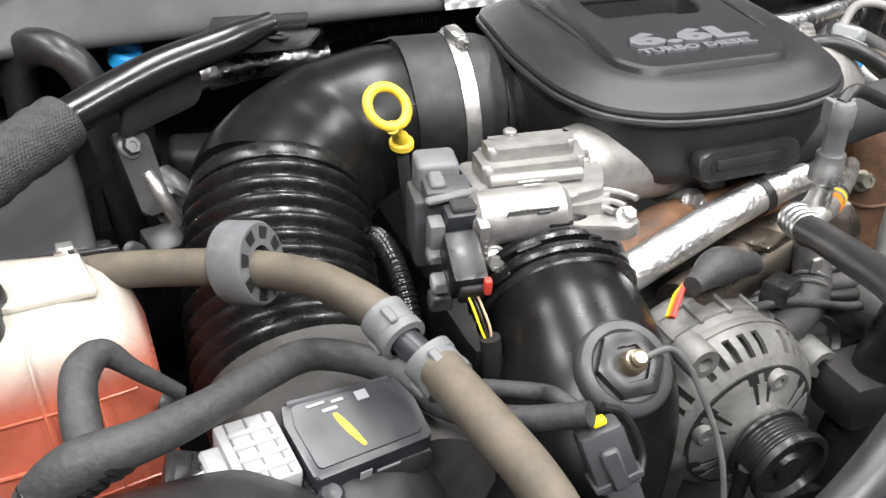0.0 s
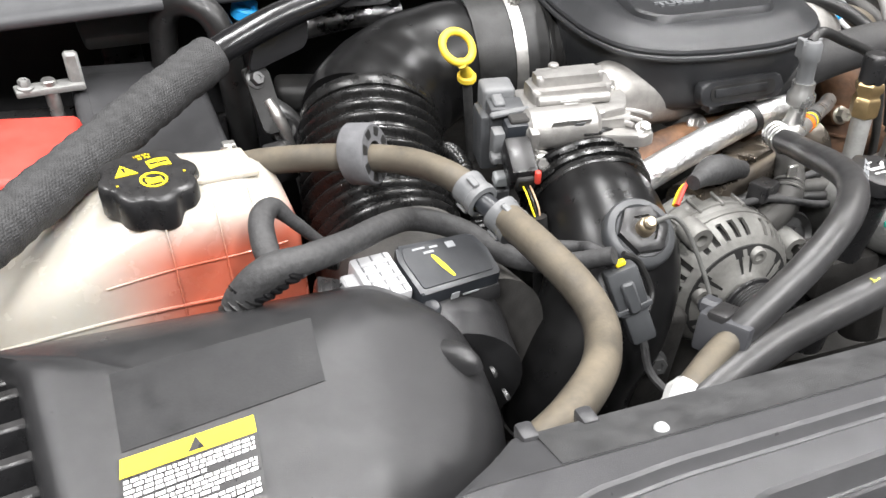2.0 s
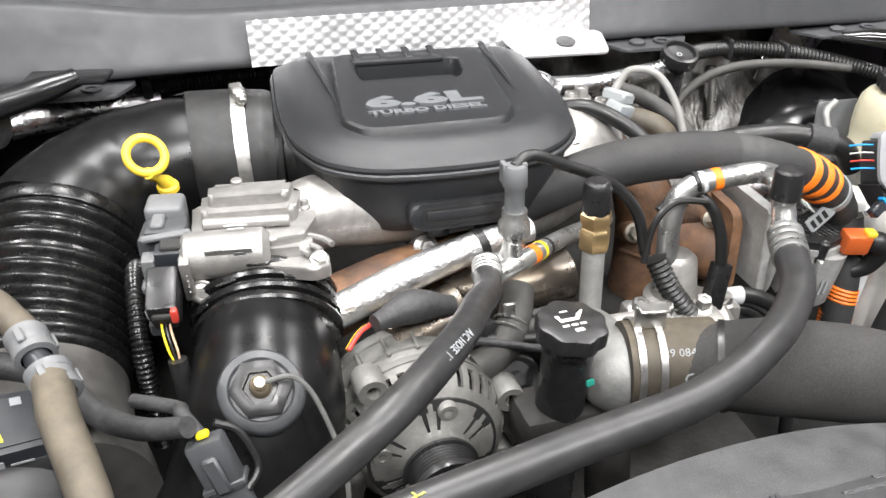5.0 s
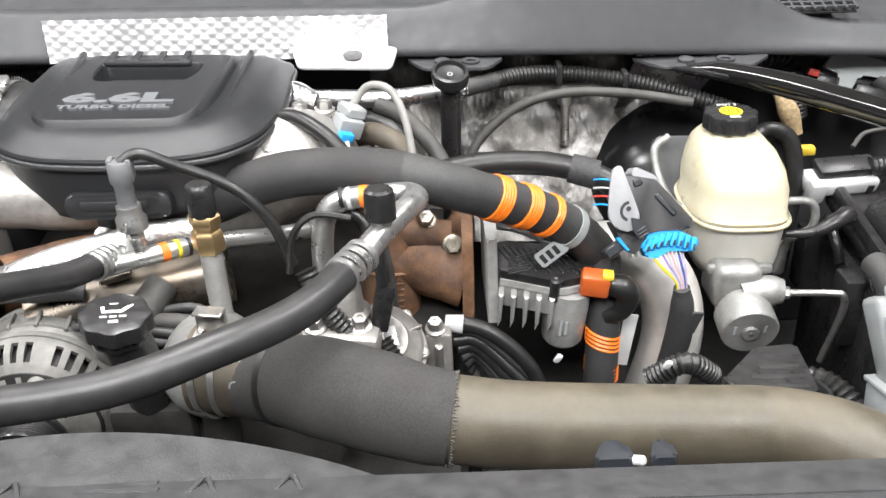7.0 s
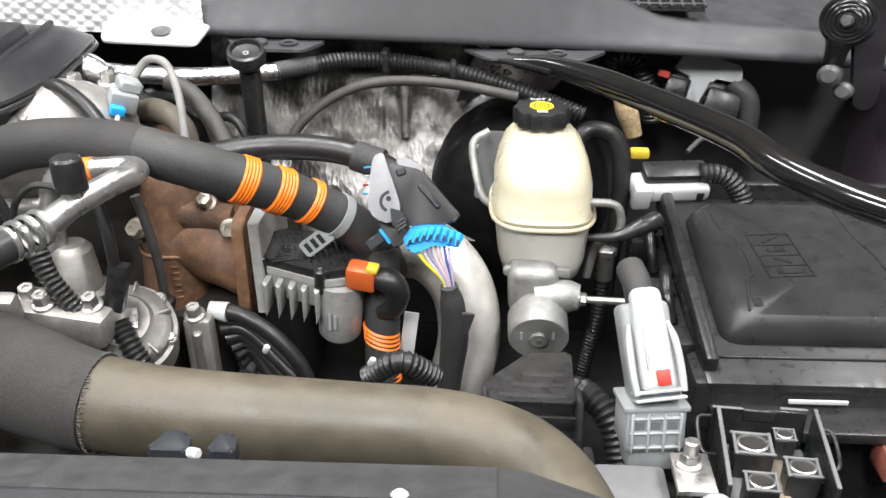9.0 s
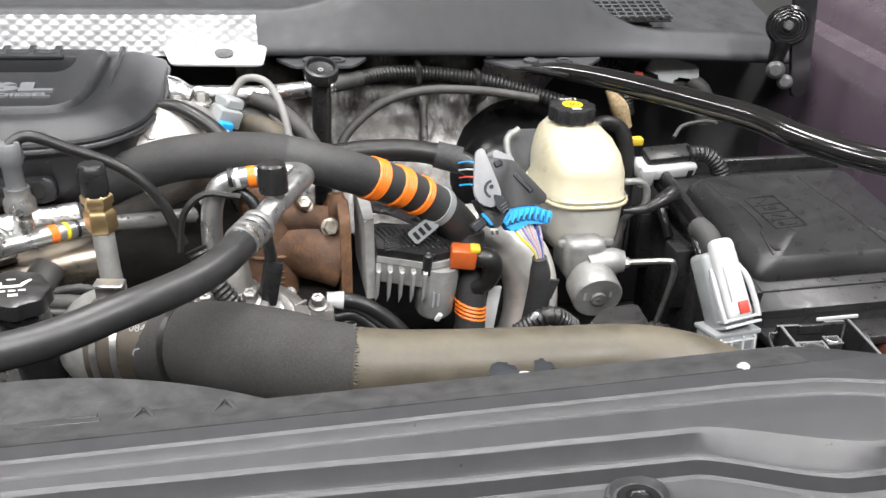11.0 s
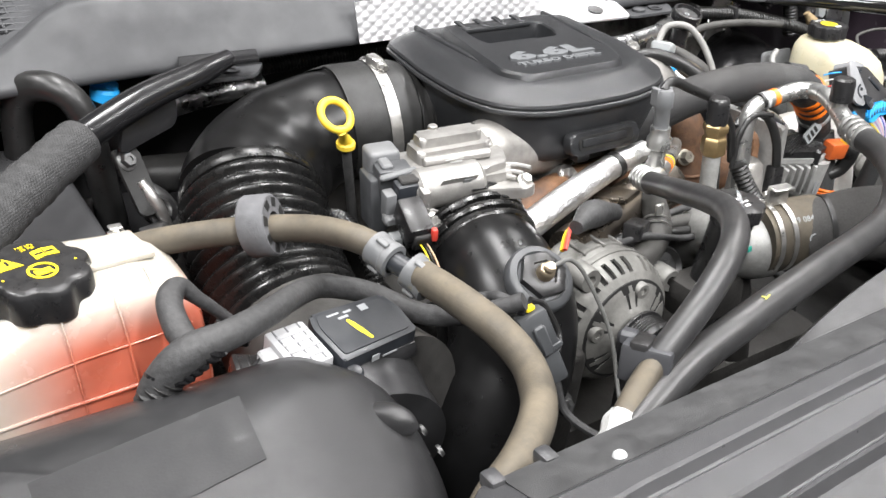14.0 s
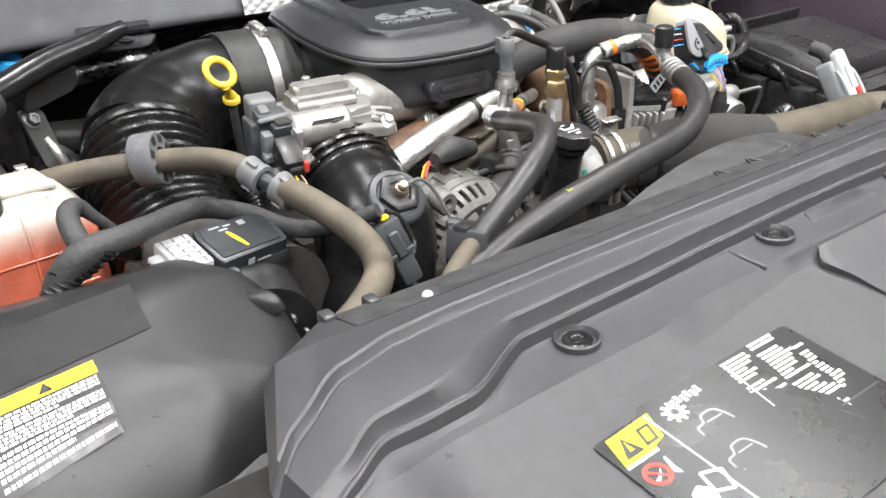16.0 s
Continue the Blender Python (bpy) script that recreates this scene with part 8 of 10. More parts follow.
def lever_plug():
    t = thing("lever_plug", "grey lever-lock wiring plug with blue insert and coloured wires", "plug", (0.45, 0.47, 1.30), shift=None)
    m = Matrix(((1, 0, 0, 0.436), (0, 0.43, -0.90, 0.469), (0, 0.90, 0.43, 1.359), (0, 0, 0, 1)))

    def at(x, y, z=0.0, turn=0.0):
        return m @ Matrix.Translation((x, y, z)) @ pose(0, 0, 0, 0, 0, turn)
    shell = part("shell", plate(rounded([(-0.004, 0.036), (0.030, 0.030), (0.071, -0.0155), (0.062, -0.024), (0.036, -0.024), (0.006, -0.030), (-0.010, -0.014)], 0.004), 0.040, at(0, 0, -0.042), 0.003, 2), DARKPLUG, t)
    part("shell_ridge", rbox((0.030, 0.006, 0.004), at(0.040, 0.003, -0.002, -47), 0.0015, 1), SLATE, shell)
    part("shell_notch", rbox((0.010, 0.008, 0.004), at(0.011, 0.027, -0.002, 20), 0.0015, 1), SLATE, shell)
    for k in range(4):
        part("shell_tooth", rbox((0.0055, 0.007, 0.012), at(0.043 + 0.0072 * k, -0.022 + 0.001 * k, -0.010, -8), 0.001, 1), SLATE, shell)
    part("back_strip", plate(rounded([(0.010, 0.044), (0.033, 0.033), (0.031, 0.024), (0.004, 0.036)], 0.003), 0.034, at(0, 0, -0.040), 0.002, 1), LEVERGREY, t)
    part("lower_shell", plate(rounded([(-0.016, -0.014), (0.016, -0.022), (0.020, -0.036), (0.008, -0.050), (-0.002, -0.042)], 0.003), 0.034, at(0, 0, -0.040), 0.003, 2), DARKPLUG, t)
    lv = part("lever", plate(rounded([(-0.0164, 0.0419), (-0.0071, 0.0465), (-0.001, 0.0295), (0.0068, 0.0078), (0.013, -0.0109), (0.0053, -0.0248), (-0.0102, -0.0233), (-0.0211, -0.0109), (-0.0200, 0.014)], 0.007, 4), 0.005, at(0, 0, 0.0), 0.0015, 2), LEVERGREY, t, "grey locking lever")
    part("pivot", lathe([(0.0, 0.0), (0.0026, 0.0), (0.0026, 0.0012), (0, 0.0012)], at(0, 0, 0.0048), 16), SLATE, lv)
    part("arc_slot", lathe([(0.0080, 0), (0.0112, 0), (0.0112, 0.0006), (0.0080, 0.0006), (0.0080, 0)], at(0.002, -0.003, 0.0048), 20, None, math.pi * 0.55, math.pi * 1.38), SLATE, lv)
    latch = part("lever_latch", plate(rounded([(0.002, -0.009), (0.013, -0.012), (0.020, -0.022), (0.012, -0.034), (0.004, -0.024)], 0.002), 0.007, at(0, 0, 0.001), 0.0015, 1), SLATE, lv, "dark lever latch")
    for k in range(3):
        part("latch_ridge", rbox((0.010, 0.0014, 0.002), at(0.0125 + 0.0012 * k, -0.0215 - 0.0034 * k, 0.0086, 35), 0.0004, 1), PLUGGREY, latch)
    b = plate(rounded([(0.014, -0.040), (0.026, -0.022), (0.054, -0.024), (0.076, -0.0357), (0.070, -0.047), (0.044, -0.046), (0.030, -0.054), (0.020, -0.052)], 0.002), 0.022, at(0, 0, -0.026), 0.002, 1)
    insert = part("blue_insert", b, BLUE, t, "bright blue insert")
    for k in range(8):
        u = k / 7
        part("insert_tooth", rbox((0.0052, 0.015, 0.006), at(0.021 + 0.048 * u, -0.040 + 0.006 * math.sin(3.0 * u), -0.003, -30 + 16 * u), 0.001, 1), BLUE, insert)
        part("insert_slot", rbox((0.0022, 0.006, 0.001), at(0.021 + 0.048 * u, -0.043 + 0.006 * math.sin(3.0 * u), 0.0003, -30 + 16 * u), 0.0003, 1), SLATE, insert)
    cols = (YELLOWPRINT, WHITEPL, mat("violet_wire", (0.30, 0.22, 0.42), 0.5, bump=0), WHITEPL, mat("pink_wire", (0.6, 0.35, 0.4), 0.5, bump=0), WHITEPL, mat("blue_wire", (0.06, 0.08, 0.3), 0.5, bump=0), mat("lilac_wire", (0.45, 0.38, 0.5), 0.5, bump=0))
    for k, c in enumerate(cols):
        u = k / 7
        a = at(0.026 + 0.034 * u, -0.049 + 0.006 * math.sin(3 * u), -0.012) @ V(0, 0, 0)
        e = at(0.055 + 0.010 * u, -0.082, -0.016) @ V(0, 0, 0)
        part("wire", tube([a, a * 0.6 + e * 0.4 + V(0, -0.004, 0), e, e + V(0.002, 0.002, -0.025)], 0.0015, 6, 5), c, t)
    for k, c in enumerate((BLUE, WHITEPL, REDPLASTIC, BLUE)):
        a = at(-0.012, 0.030 - 0.009 * k, -0.014) @ V(0, 0, 0)
        part("wire", tube([a, a + V(-0.010, 0.006, -0.001), a + V(-0.018, 0.016, -0.006)], 0.0011, 6, 5), c, t)
    part("side_clip", rbox((0.020, 0.012, 0.012), at(-0.014, -0.044, -0.012, 35), 0.002, 1), SLATE, t, "dark side clip")
    part("clip_edge", rbox((0.004, 0.018, 0.010), at(-0.004, -0.038, -0.010, 38), 0.001, 1), BLUE, t, "blue clip edge")
    s = thing("taped_wires", "black cloth-taped wire bundle hanging down", "wiring", (0.49, 0.48, 1.0), shift=None)
    part("taped_run", tube([(0.497, 0.449, 1.272), (0.501, 0.452, 1.245), (0.503, 0.460, 1.20), (0.497, 0.472, 1.13), (0.49, 0.48, 1.02)], [0.009, 0.013, 0.0150, 0.0135, 0.013], 14, 6), TAPE, s)
    part("tape_flap", rbox((0.014, 0.003, 0.030), Matrix.Translation((0.514, 0.447, 1.228)) @ pose(0, 0, 0, 8, 14, 10), 0.001, 1), TAPE, s)


lever_plug()


# ---- brake master cylinder ----
def brake_reservoir():
    t = thing("brake_reservoir", "yellowed translucent brake fluid reservoir", "reservoir", (0.595, 0.62, 1.235), shift=(0.007, 0.008, -0.014))

    def ring(z, hx, hy, cy, e=0.62):
        out = []
        for k in range(44):
            a = 2 * math.pi * k / 44
            c, s = math.cos(a), math.sin(a)
            out.append(V(0.599 + 0.955 * hx * math.copysign(abs(c) ** e, c), cy + 0.010 + 1.16 * hy * math.copysign(abs(s) ** e, s), z))
        return out
    up = [ring(1.300, 0.0595, 0.066, 0.622), ring(1.305, 0.0605, 0.068, 0.622), ring(1.309, 0.0575, 0.065, 0.622), ring(1.335, 0.0575, 0.064, 0.625), ring(1.355, 0.053, 0.060, 0.630), ring(1.370, 0.046, 0.050, 0.64), ring(1.379, 0.037, 0.038, 0.652, 0.8), ring(1.383, 0.028, 0.028, 0.658, 1.0), ring(1.388, 0.025, 0.025, 0.660, 1.0)]
    part("upper_shell", loft(up), CREAM, t, sharp=60)
    lo = [ring(1.224, 0.038, 0.045, 0.615), ring(1.229, 0.047, 0.053, 0.616), ring(1.248, 0.0525, 0.059, 0.618), ring(1.285, 0.0560, 0.063, 0.62), ring(1.2995, 0.0570, 0.065, 0.622)]
    part("lower_shell", loft(lo), CREAMLOW, t, "clearer lower shell with dark fluid", sharp=60)
    b = tube([ring(1.2985, 0.0610, 0.0685, 0.622)[k % 44] for k in range(45)], 0.0026, 8, 1)
    part("weld_seam", b, CREAM, t)
    m = Matrix.Translation((0.597, 0.664, 1.386)) @ pose(0, 0, 0, 2, 0, 0)
    secs = []
    for z, k in ((0.0, 0.93), (0.002, 1.0), (0.018, 1.0), (0.0205, 0.96), (0.021, 0.9), (0.021, 0.3)):
        secs.append([m @ V(k * (0.0305 + 0.0016 * math.cos(10 * 2 * math.pi * i / 80)) * math.cos(2 * math.pi * i / 80), k * (0.0305 + 0.0016 * math.cos(10 * 2 * math.pi * i / 80)) * math.sin(2 * math.pi * i / 80), z) for i in range(80)])
    cap = part("cap", loft(secs), BLACK, t, "black cap with yellow warning print")
    u = m @ Matrix.Translation((0, 0, 0.0213))
    b = lathe([(0, 0), (0.0135, 0), (0.0135, 0.0004), (0, 0.0004)], u, 24)
    part("yellow_field", b, YELLOWPRINT, cap)
    b = lathe([(0.0075, 0), (0.009, 0), (0.009, 0.0003), (0.0075, 0.0003), (0.0075, 0)], u @ Matrix.Translation((0, 0, 0.0006)), 24)
    lathe([(0.0025, 0), (0.004, 0), (0.004, 0.0003), (0.0025, 0.0003), (0.0025, 0)], u @ Matrix.Translation((0, 0, 0.0006)), 16, b)
    part("field_mark", b, BLACK, cap)
    part("cap_print", letters("DOT 3", 0.008, u @ Matrix.Translation((0, 0.017, 0.0003)), 0.0002), WHITEPRINT, cap)
    part("book_sign", rbox((0.012, 0.005, 0.0004), u @ Matrix.Translation((0, -0.0185, 0.0002)), 0, 1), WHITEPRINT, cap)
    c = thing("brake_cylinder", "cast aluminium brake master cylinder", "brake cylinder", (0.595, 0.60, 1.1))
    ax = V(0.0, -0.97, -0.24).normalized()
    o = V(0.600, 0.502, 1.180)
    b = lathe([(0, 0.004), (0.009, 0.004), (0.010, 0.0), (0.031, 0.0), (0.033, -0.003), (0.033, -0.035), (0.028, -0.04), (0.028, -0.30), (0, -0.30)], aim(o, ax), 32)
    part("bore", b, ALUDULL, c)
    for row in ((-0.020, 0.004, 0.003, 0.012), (0.014, 0.006, 0.003, 0.010)):
        part("stamp", strips([row], aim(o, ax) @ Matrix.Translation((0, 0, 0.0004))), PRINTGREY, c)
    part("end_dimple", lathe([(0.003, 0), (0.003, 0.0045), (0, 0.005)], aim(o, ax), 10), STEEL, c)
    part("neck", rbox((0.055, 0.07, 0.06), Matrix.Translation((0.595, 0.575, 1.215)), 0.012, 3), ALUDULL, c)
    part("shoulder", tube([(0.600, 0.545, 1.205), (0.630, 0.545, 1.212), (0.645, 0.543, 1.212)], [0.022, 0.019, 0.015], 18, 4), ALUDULL, c)
    b = bmesh.new()
    hexbolt(b, (0.645, 0.542, 1.211), (1, -0.1, 0), 0.013, 0.008)
    part("pipe_nut", b, STEEL, c)
    part("brake_line", tube([(0.650, 0.5415, 1.211), (0.70, 0.538, 1.211), (0.712, 0.536, 1.207), (0.715, 0.54, 1.18), (0.71, 0.56, 1.1)], 0.0042, 10, 6), STEEL, c)
    part("mount_ear", rbox((0.075, 0.012, 0.012), Matrix.Translation((0.599, 0.562, 1.234)), 0.004), ALUDULL, c)
    for sx, xs in ((1, ((0.650, 0.60, 1.305), (0.685, 0.598, 1.302), (0.690, 0.60, 1.27), (0.668, 0.61, 1.245), (0.66, 0.62, 1.2))), (-1, ((0.560, 0.62, 1.285), (0.540, 0.65, 1.283), (0.529, 0.69, 1.30), (0.526, 0.71, 1.33), (0.545, 0.72, 1.342)))):
        part("brake_line", tube(xs, 0.0048, 10, 7), ALUDULL, c)
    hs = thing("booster_hose", "black vacuum hose looping beside the reservoir", "hose", (0.68, 0.72, 1.2))
    part("hose", tube([(0.645, 0.72, 1.325), (0.665, 0.725, 1.345), (0.695, 0.725, 1.335), (0.705, 0.715, 1.29), (0.70, 0.70, 1.22), (0.69, 0.69, 1.12)], 0.011, 16, 7), RUBBER, hs)
    part("nozzle", tube([(0.655, 0.585, 1.268), (0.685, 0.58, 1.272), (0.715, 0.59, 1.283), (0.728, 0.60, 1.285)], [0.004, 0.007, 0.010, 0.011], 14, 5), BLACK, hs)
    fp = thing("line_fitting", "zinc brake line fitting with corrugated hose", "fitting", (0.67, 0.62, 1.0), shift=(0.018, 0.06, -0.04))
    b = rod((0.672, 0.625, 1.20), (0.672, 0.625, 1.235), 0.012)
    lathe([(0.015, 0), (0.015, 0.008), (0.010, 0.011), (0, 0.011)], Matrix.Translation((0.672, 0.625, 1.235)), 6, b)
    part("fitting_body", b, STEEL, fp)
    part("loom", ribbed([(0.672, 0.625, 1.2), (0.665, 0.61, 1.14), (0.65, 0.60, 1.06)], 0.009, 0.005, 0.001, 12), RUBBER, fp)


brake_reservoir()


def booster():
    t = thing("brake_booster", "black round brake booster with steel plate", "brake booster", (0.56, 0.88, 1.0))
    b = lathe([(0, -0.15), (0.03, -0.15), (0.05, -0.13), (0.10, -0.11), (0.12, -0.08), (0.125, -0.02), (0.12, 0.04)], aim((0.585, 0.89, 1.21), (0, 1, 0.1)), 40)
    part("drum", b, BLACK_SAT, t)
    b = plate(rounded([(-0.026, -0.045), (0.050, -0.045), (0.050, 0.042), (-0.018, 0.042)], 0.008), 0.004, Matrix.Translation((0.552, 0.735, 1.292)) @ pose(0, 0, 0, 80, 0, 0), 0.001, 1)
    part("steel_plate", b, MIDGREY, t, "grey steel plate")


booster()


# ---- firewall and rear clutter ----
PALELEAD = mat("pale_grey_lead", (0.22, 0.215, 0.205), 0.55, var=0.15, bump=0.1)


def firewall_parts():
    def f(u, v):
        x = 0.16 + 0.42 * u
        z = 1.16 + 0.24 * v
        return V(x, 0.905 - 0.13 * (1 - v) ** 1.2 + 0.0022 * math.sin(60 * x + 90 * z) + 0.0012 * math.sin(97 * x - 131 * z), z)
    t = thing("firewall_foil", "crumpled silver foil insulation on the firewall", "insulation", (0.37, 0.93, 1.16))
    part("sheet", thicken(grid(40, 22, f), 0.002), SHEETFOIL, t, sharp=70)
    b = rod((0.432, 0.838, 1.28), (0.432, 0.85, 1.348), 0.006)
    lathe([(0, 0), (0.010, 0), (0.010, 0.012), (0.007, 0.016), (0, 0.016)], aim((0.432, 0.85, 1.338), (0, 0.1, 1)), 16, b)
    part("stud", b, STEEL, t, "bright stud with cap")

    def g(u, v):
        x = 0.50 + 0.13 * u + 0.03 * v
        return V(x, 0.86 + 0.05 * u + 0.01 * math.sin(60 * x), 1.33 + 0.075 * v * (1 - 0.6 * u))
    part("foil_corner", thicken(grid(14, 10, g), 0.002), FOIL, t, sharp=70)
    d = thing("transmission_dipstick", "black dipstick handle on black tube", "dipstick", (0.27, 0.665, 1.25), shift=(-0.003, 0.004, 0.012))
    part("tube", rod((0.268, 0.69, 1.22), (0.272, 0.668, 1.415), 0.0125), BLACK, d)
    b = lathe([(0.0, 0.0), (0.010, 0.0), (0.014, 0.006), (0.0215, 0.010), (0.0225, 0.016), (0.0215, 0.024), (0.018, 0.025), (0.0165, 0.020), (0.008, 0.019), (0, 0.019)], aim((0.272, 0.666, 1.418), (0.02, -0.35, 0.94)), 28)
    part("handle", b, BLACK, d)
    part("handle_mark", lathe([(0.002, 0), (0.0036, 0), (0.0036, 0.0004), (0.002, 0.0004), (0.002, 0)], aim((0.272, 0.6593, 1.4363), (0.02, -0.35, 0.94)), 12), PRINTGREY, d)
    lm = thing("main_loom", "black corrugated wiring loom along the firewall", "wiring loom", (0.4, 0.8, 1.36), shift=(0, 0.006, -0.008))
    part("loom", ribbed([(0.305, 0.74, 1.413), (0.37, 0.775, 1.414), (0.44, 0.79, 1.408), (0.52, 0.78, 1.398), (0.60, 0.76, 1.380), (0.66, 0.75, 1.36)], 0.0098, 0.0055, 0.0010, 16), RUBBER, lm)
    part("loom_tape", tube([(0.285, 0.728, 1.412), (0.30, 0.737, 1.413), (0.33, 0.755, 1.4135)], 0.0108, 16, 4), TAPE, lm)
    part("foil_part", tube([(0.06, 0.70, 1.415), (0.13, 0.70, 1.412), (0.20, 0.705, 1.410), (0.29, 0.73, 1.412)], [0.0105, 0.011, 0.011, 0.0105], 16, 6), FOIL, lm, "foil sheathed stretch")
    for x, y, z in ((0.415, 0.787, 1.411), (0.50, 0.783, 1.400)):
        part("loom_clip", rbox((0.009, 0.024, 0.030), Matrix.Translation((x, y, z)), 0.004), BLACK, lm)
    s = thing("grey_vacuum_hose", "thin grey rubber hose across the firewall", "hose", (0.4, 0.78, 1.3))
    part("hose", tube([(0.285, 0.73, 1.295), (0.31, 0.745, 1.335), (0.36, 0.765, 1.368), (0.42, 0.772, 1.383), (0.50, 0.765, 1.384), (0.58, 0.75, 1.376)], 0.0062, 14, 7), GREYRUB, s)
    # injector fittings beside the cover
    inj = thing("injection_fittings", "bright fuel fittings with grey sensor plugs", "fuel fittings", (0.12, 0.58, 1.30))
    b = rbox((0.07, 0.05, 0.05), Matrix.Translation((0.115, 0.60, 1.395)) @ pose(0, 0, 0, 0, 10, 20), 0.008)
    rbox((0.04, 0.03, 0.03), Matrix.Translation((0.085, 0.575, 1.418)) @ pose(0, 0, 0, 0, 0, -15), 0.005, 2, b)
    part("fitting_block", b, ALU, inj)
    for p in ((0.122, 0.615, 1.425), (0.098, 0.585, 1.432), (0.14, 0.60, 1.415)):
        b = bmesh.new()
        hexbolt(b, p, (0.05, -0.1, 1), 0.015, 0.012)
        part("banjo_nut", b, STEEL, inj)
    b = rbox((0.03, 0.022, 0.022), Matrix.Translation((0.15, 0.575, 1.42)) @ pose(0, 0, 0, 10, 20, 30), 0.003)
    rbox((0.025, 0.03, 0.014), Matrix.Translation((0.155, 0.588, 1.433)) @ pose(0, 0, 0, 0, 20, 30), 0.003, 1, b)
    part("sensor_plug", b, GREYPL, inj, "grey sensor plug")
    part("plug_insert", rbox((0.016, 0.012, 0.010), Matrix.Translation((0.148, 0.560, 1.414)) @ pose(0, 0, 0, 10, 20, 30), 0.002), BLUE, inj)
    b = rbox((0.03, 0.02, 0.02), Matrix.Translation((0.078, 0.555, 1.43)) @ pose(0, 0, 0, 0, 0, 30), 0.004)
    part("black_plug", b, BLACK, inj)
    part("plug_lead", tube([(0.075, 0.56, 1.437), (0.10, 0.545, 1.442), (0.13, 0.525, 1.43), (0.155, 0.505, 1.41)], 0.0085, 12, 6), RUBBER, inj)
    part("pale_lead", tube([(0.148, 0.562, 1.412), (0.150, 0.548, 1.405), (0.152, 0.53, 1.40)], 0.003, 8, 4), WHITEPL, inj)
    part("grey_lead", tube([(0.155, 0.60, 1.435), (0.175, 0.605, 1.455), (0.20, 0.59, 1.455), (0.215, 0.57, 1.43), (0.222, 0.55, 1.39), (0.225, 0.54, 1.35)], 0.0046, 10, 7), PALELEAD, inj, "pale grey lead")
    part("grey_lead", tube([(0.18, 0.64, 1.42), (0.21, 0.63, 1.41), (0.24, 0.60, 1.39), (0.26, 0.58, 1.36)], 0.010, 12, 6), GREYRUB, inj)
    part("foil_end", tube([(0.055, 0.66, 1.42), (0.085, 0.655, 1.425), (0.11, 0.65, 1.42)], [0.018, 0.019, 0.012], 16, 5), FOIL, inj)
    part("brown_tube", tube([(0.15, 0.62, 1.39), (0.18, 0.60, 1.40), (0.21, 0.58, 1.39), (0.22, 0.565, 1.36)], 0.013, 14, 6), BROWNHOSE, inj)
    cb = thing("clutter_cables", "black cables and pipes behind the engine", "cables", (0.2, 0.72, 1.2))
    rng = random.Random(12)
    for i in range(4):
        x = 0.0 + 0.04 * i
        part("cable", tube([(x, 0.74 + rng.uniform(-0.02, 0.03), 1.38 + rng.uniform(-0.03, 0.02)), (x + 0.06, 0.73, 1.37 + rng.uniform(-0.03, 0.02)), (x + 0.12, 0.70, 1.33 + rng.uniform(-0.03, 0.03)), (x + 0.15, 0.68, 1.25)], rng.choice([0.006, 0.009, 0.012]), 12, 6), (RUBBER, GREYRUB, DARKSTEEL)[i % 3], cb)


firewall_parts()


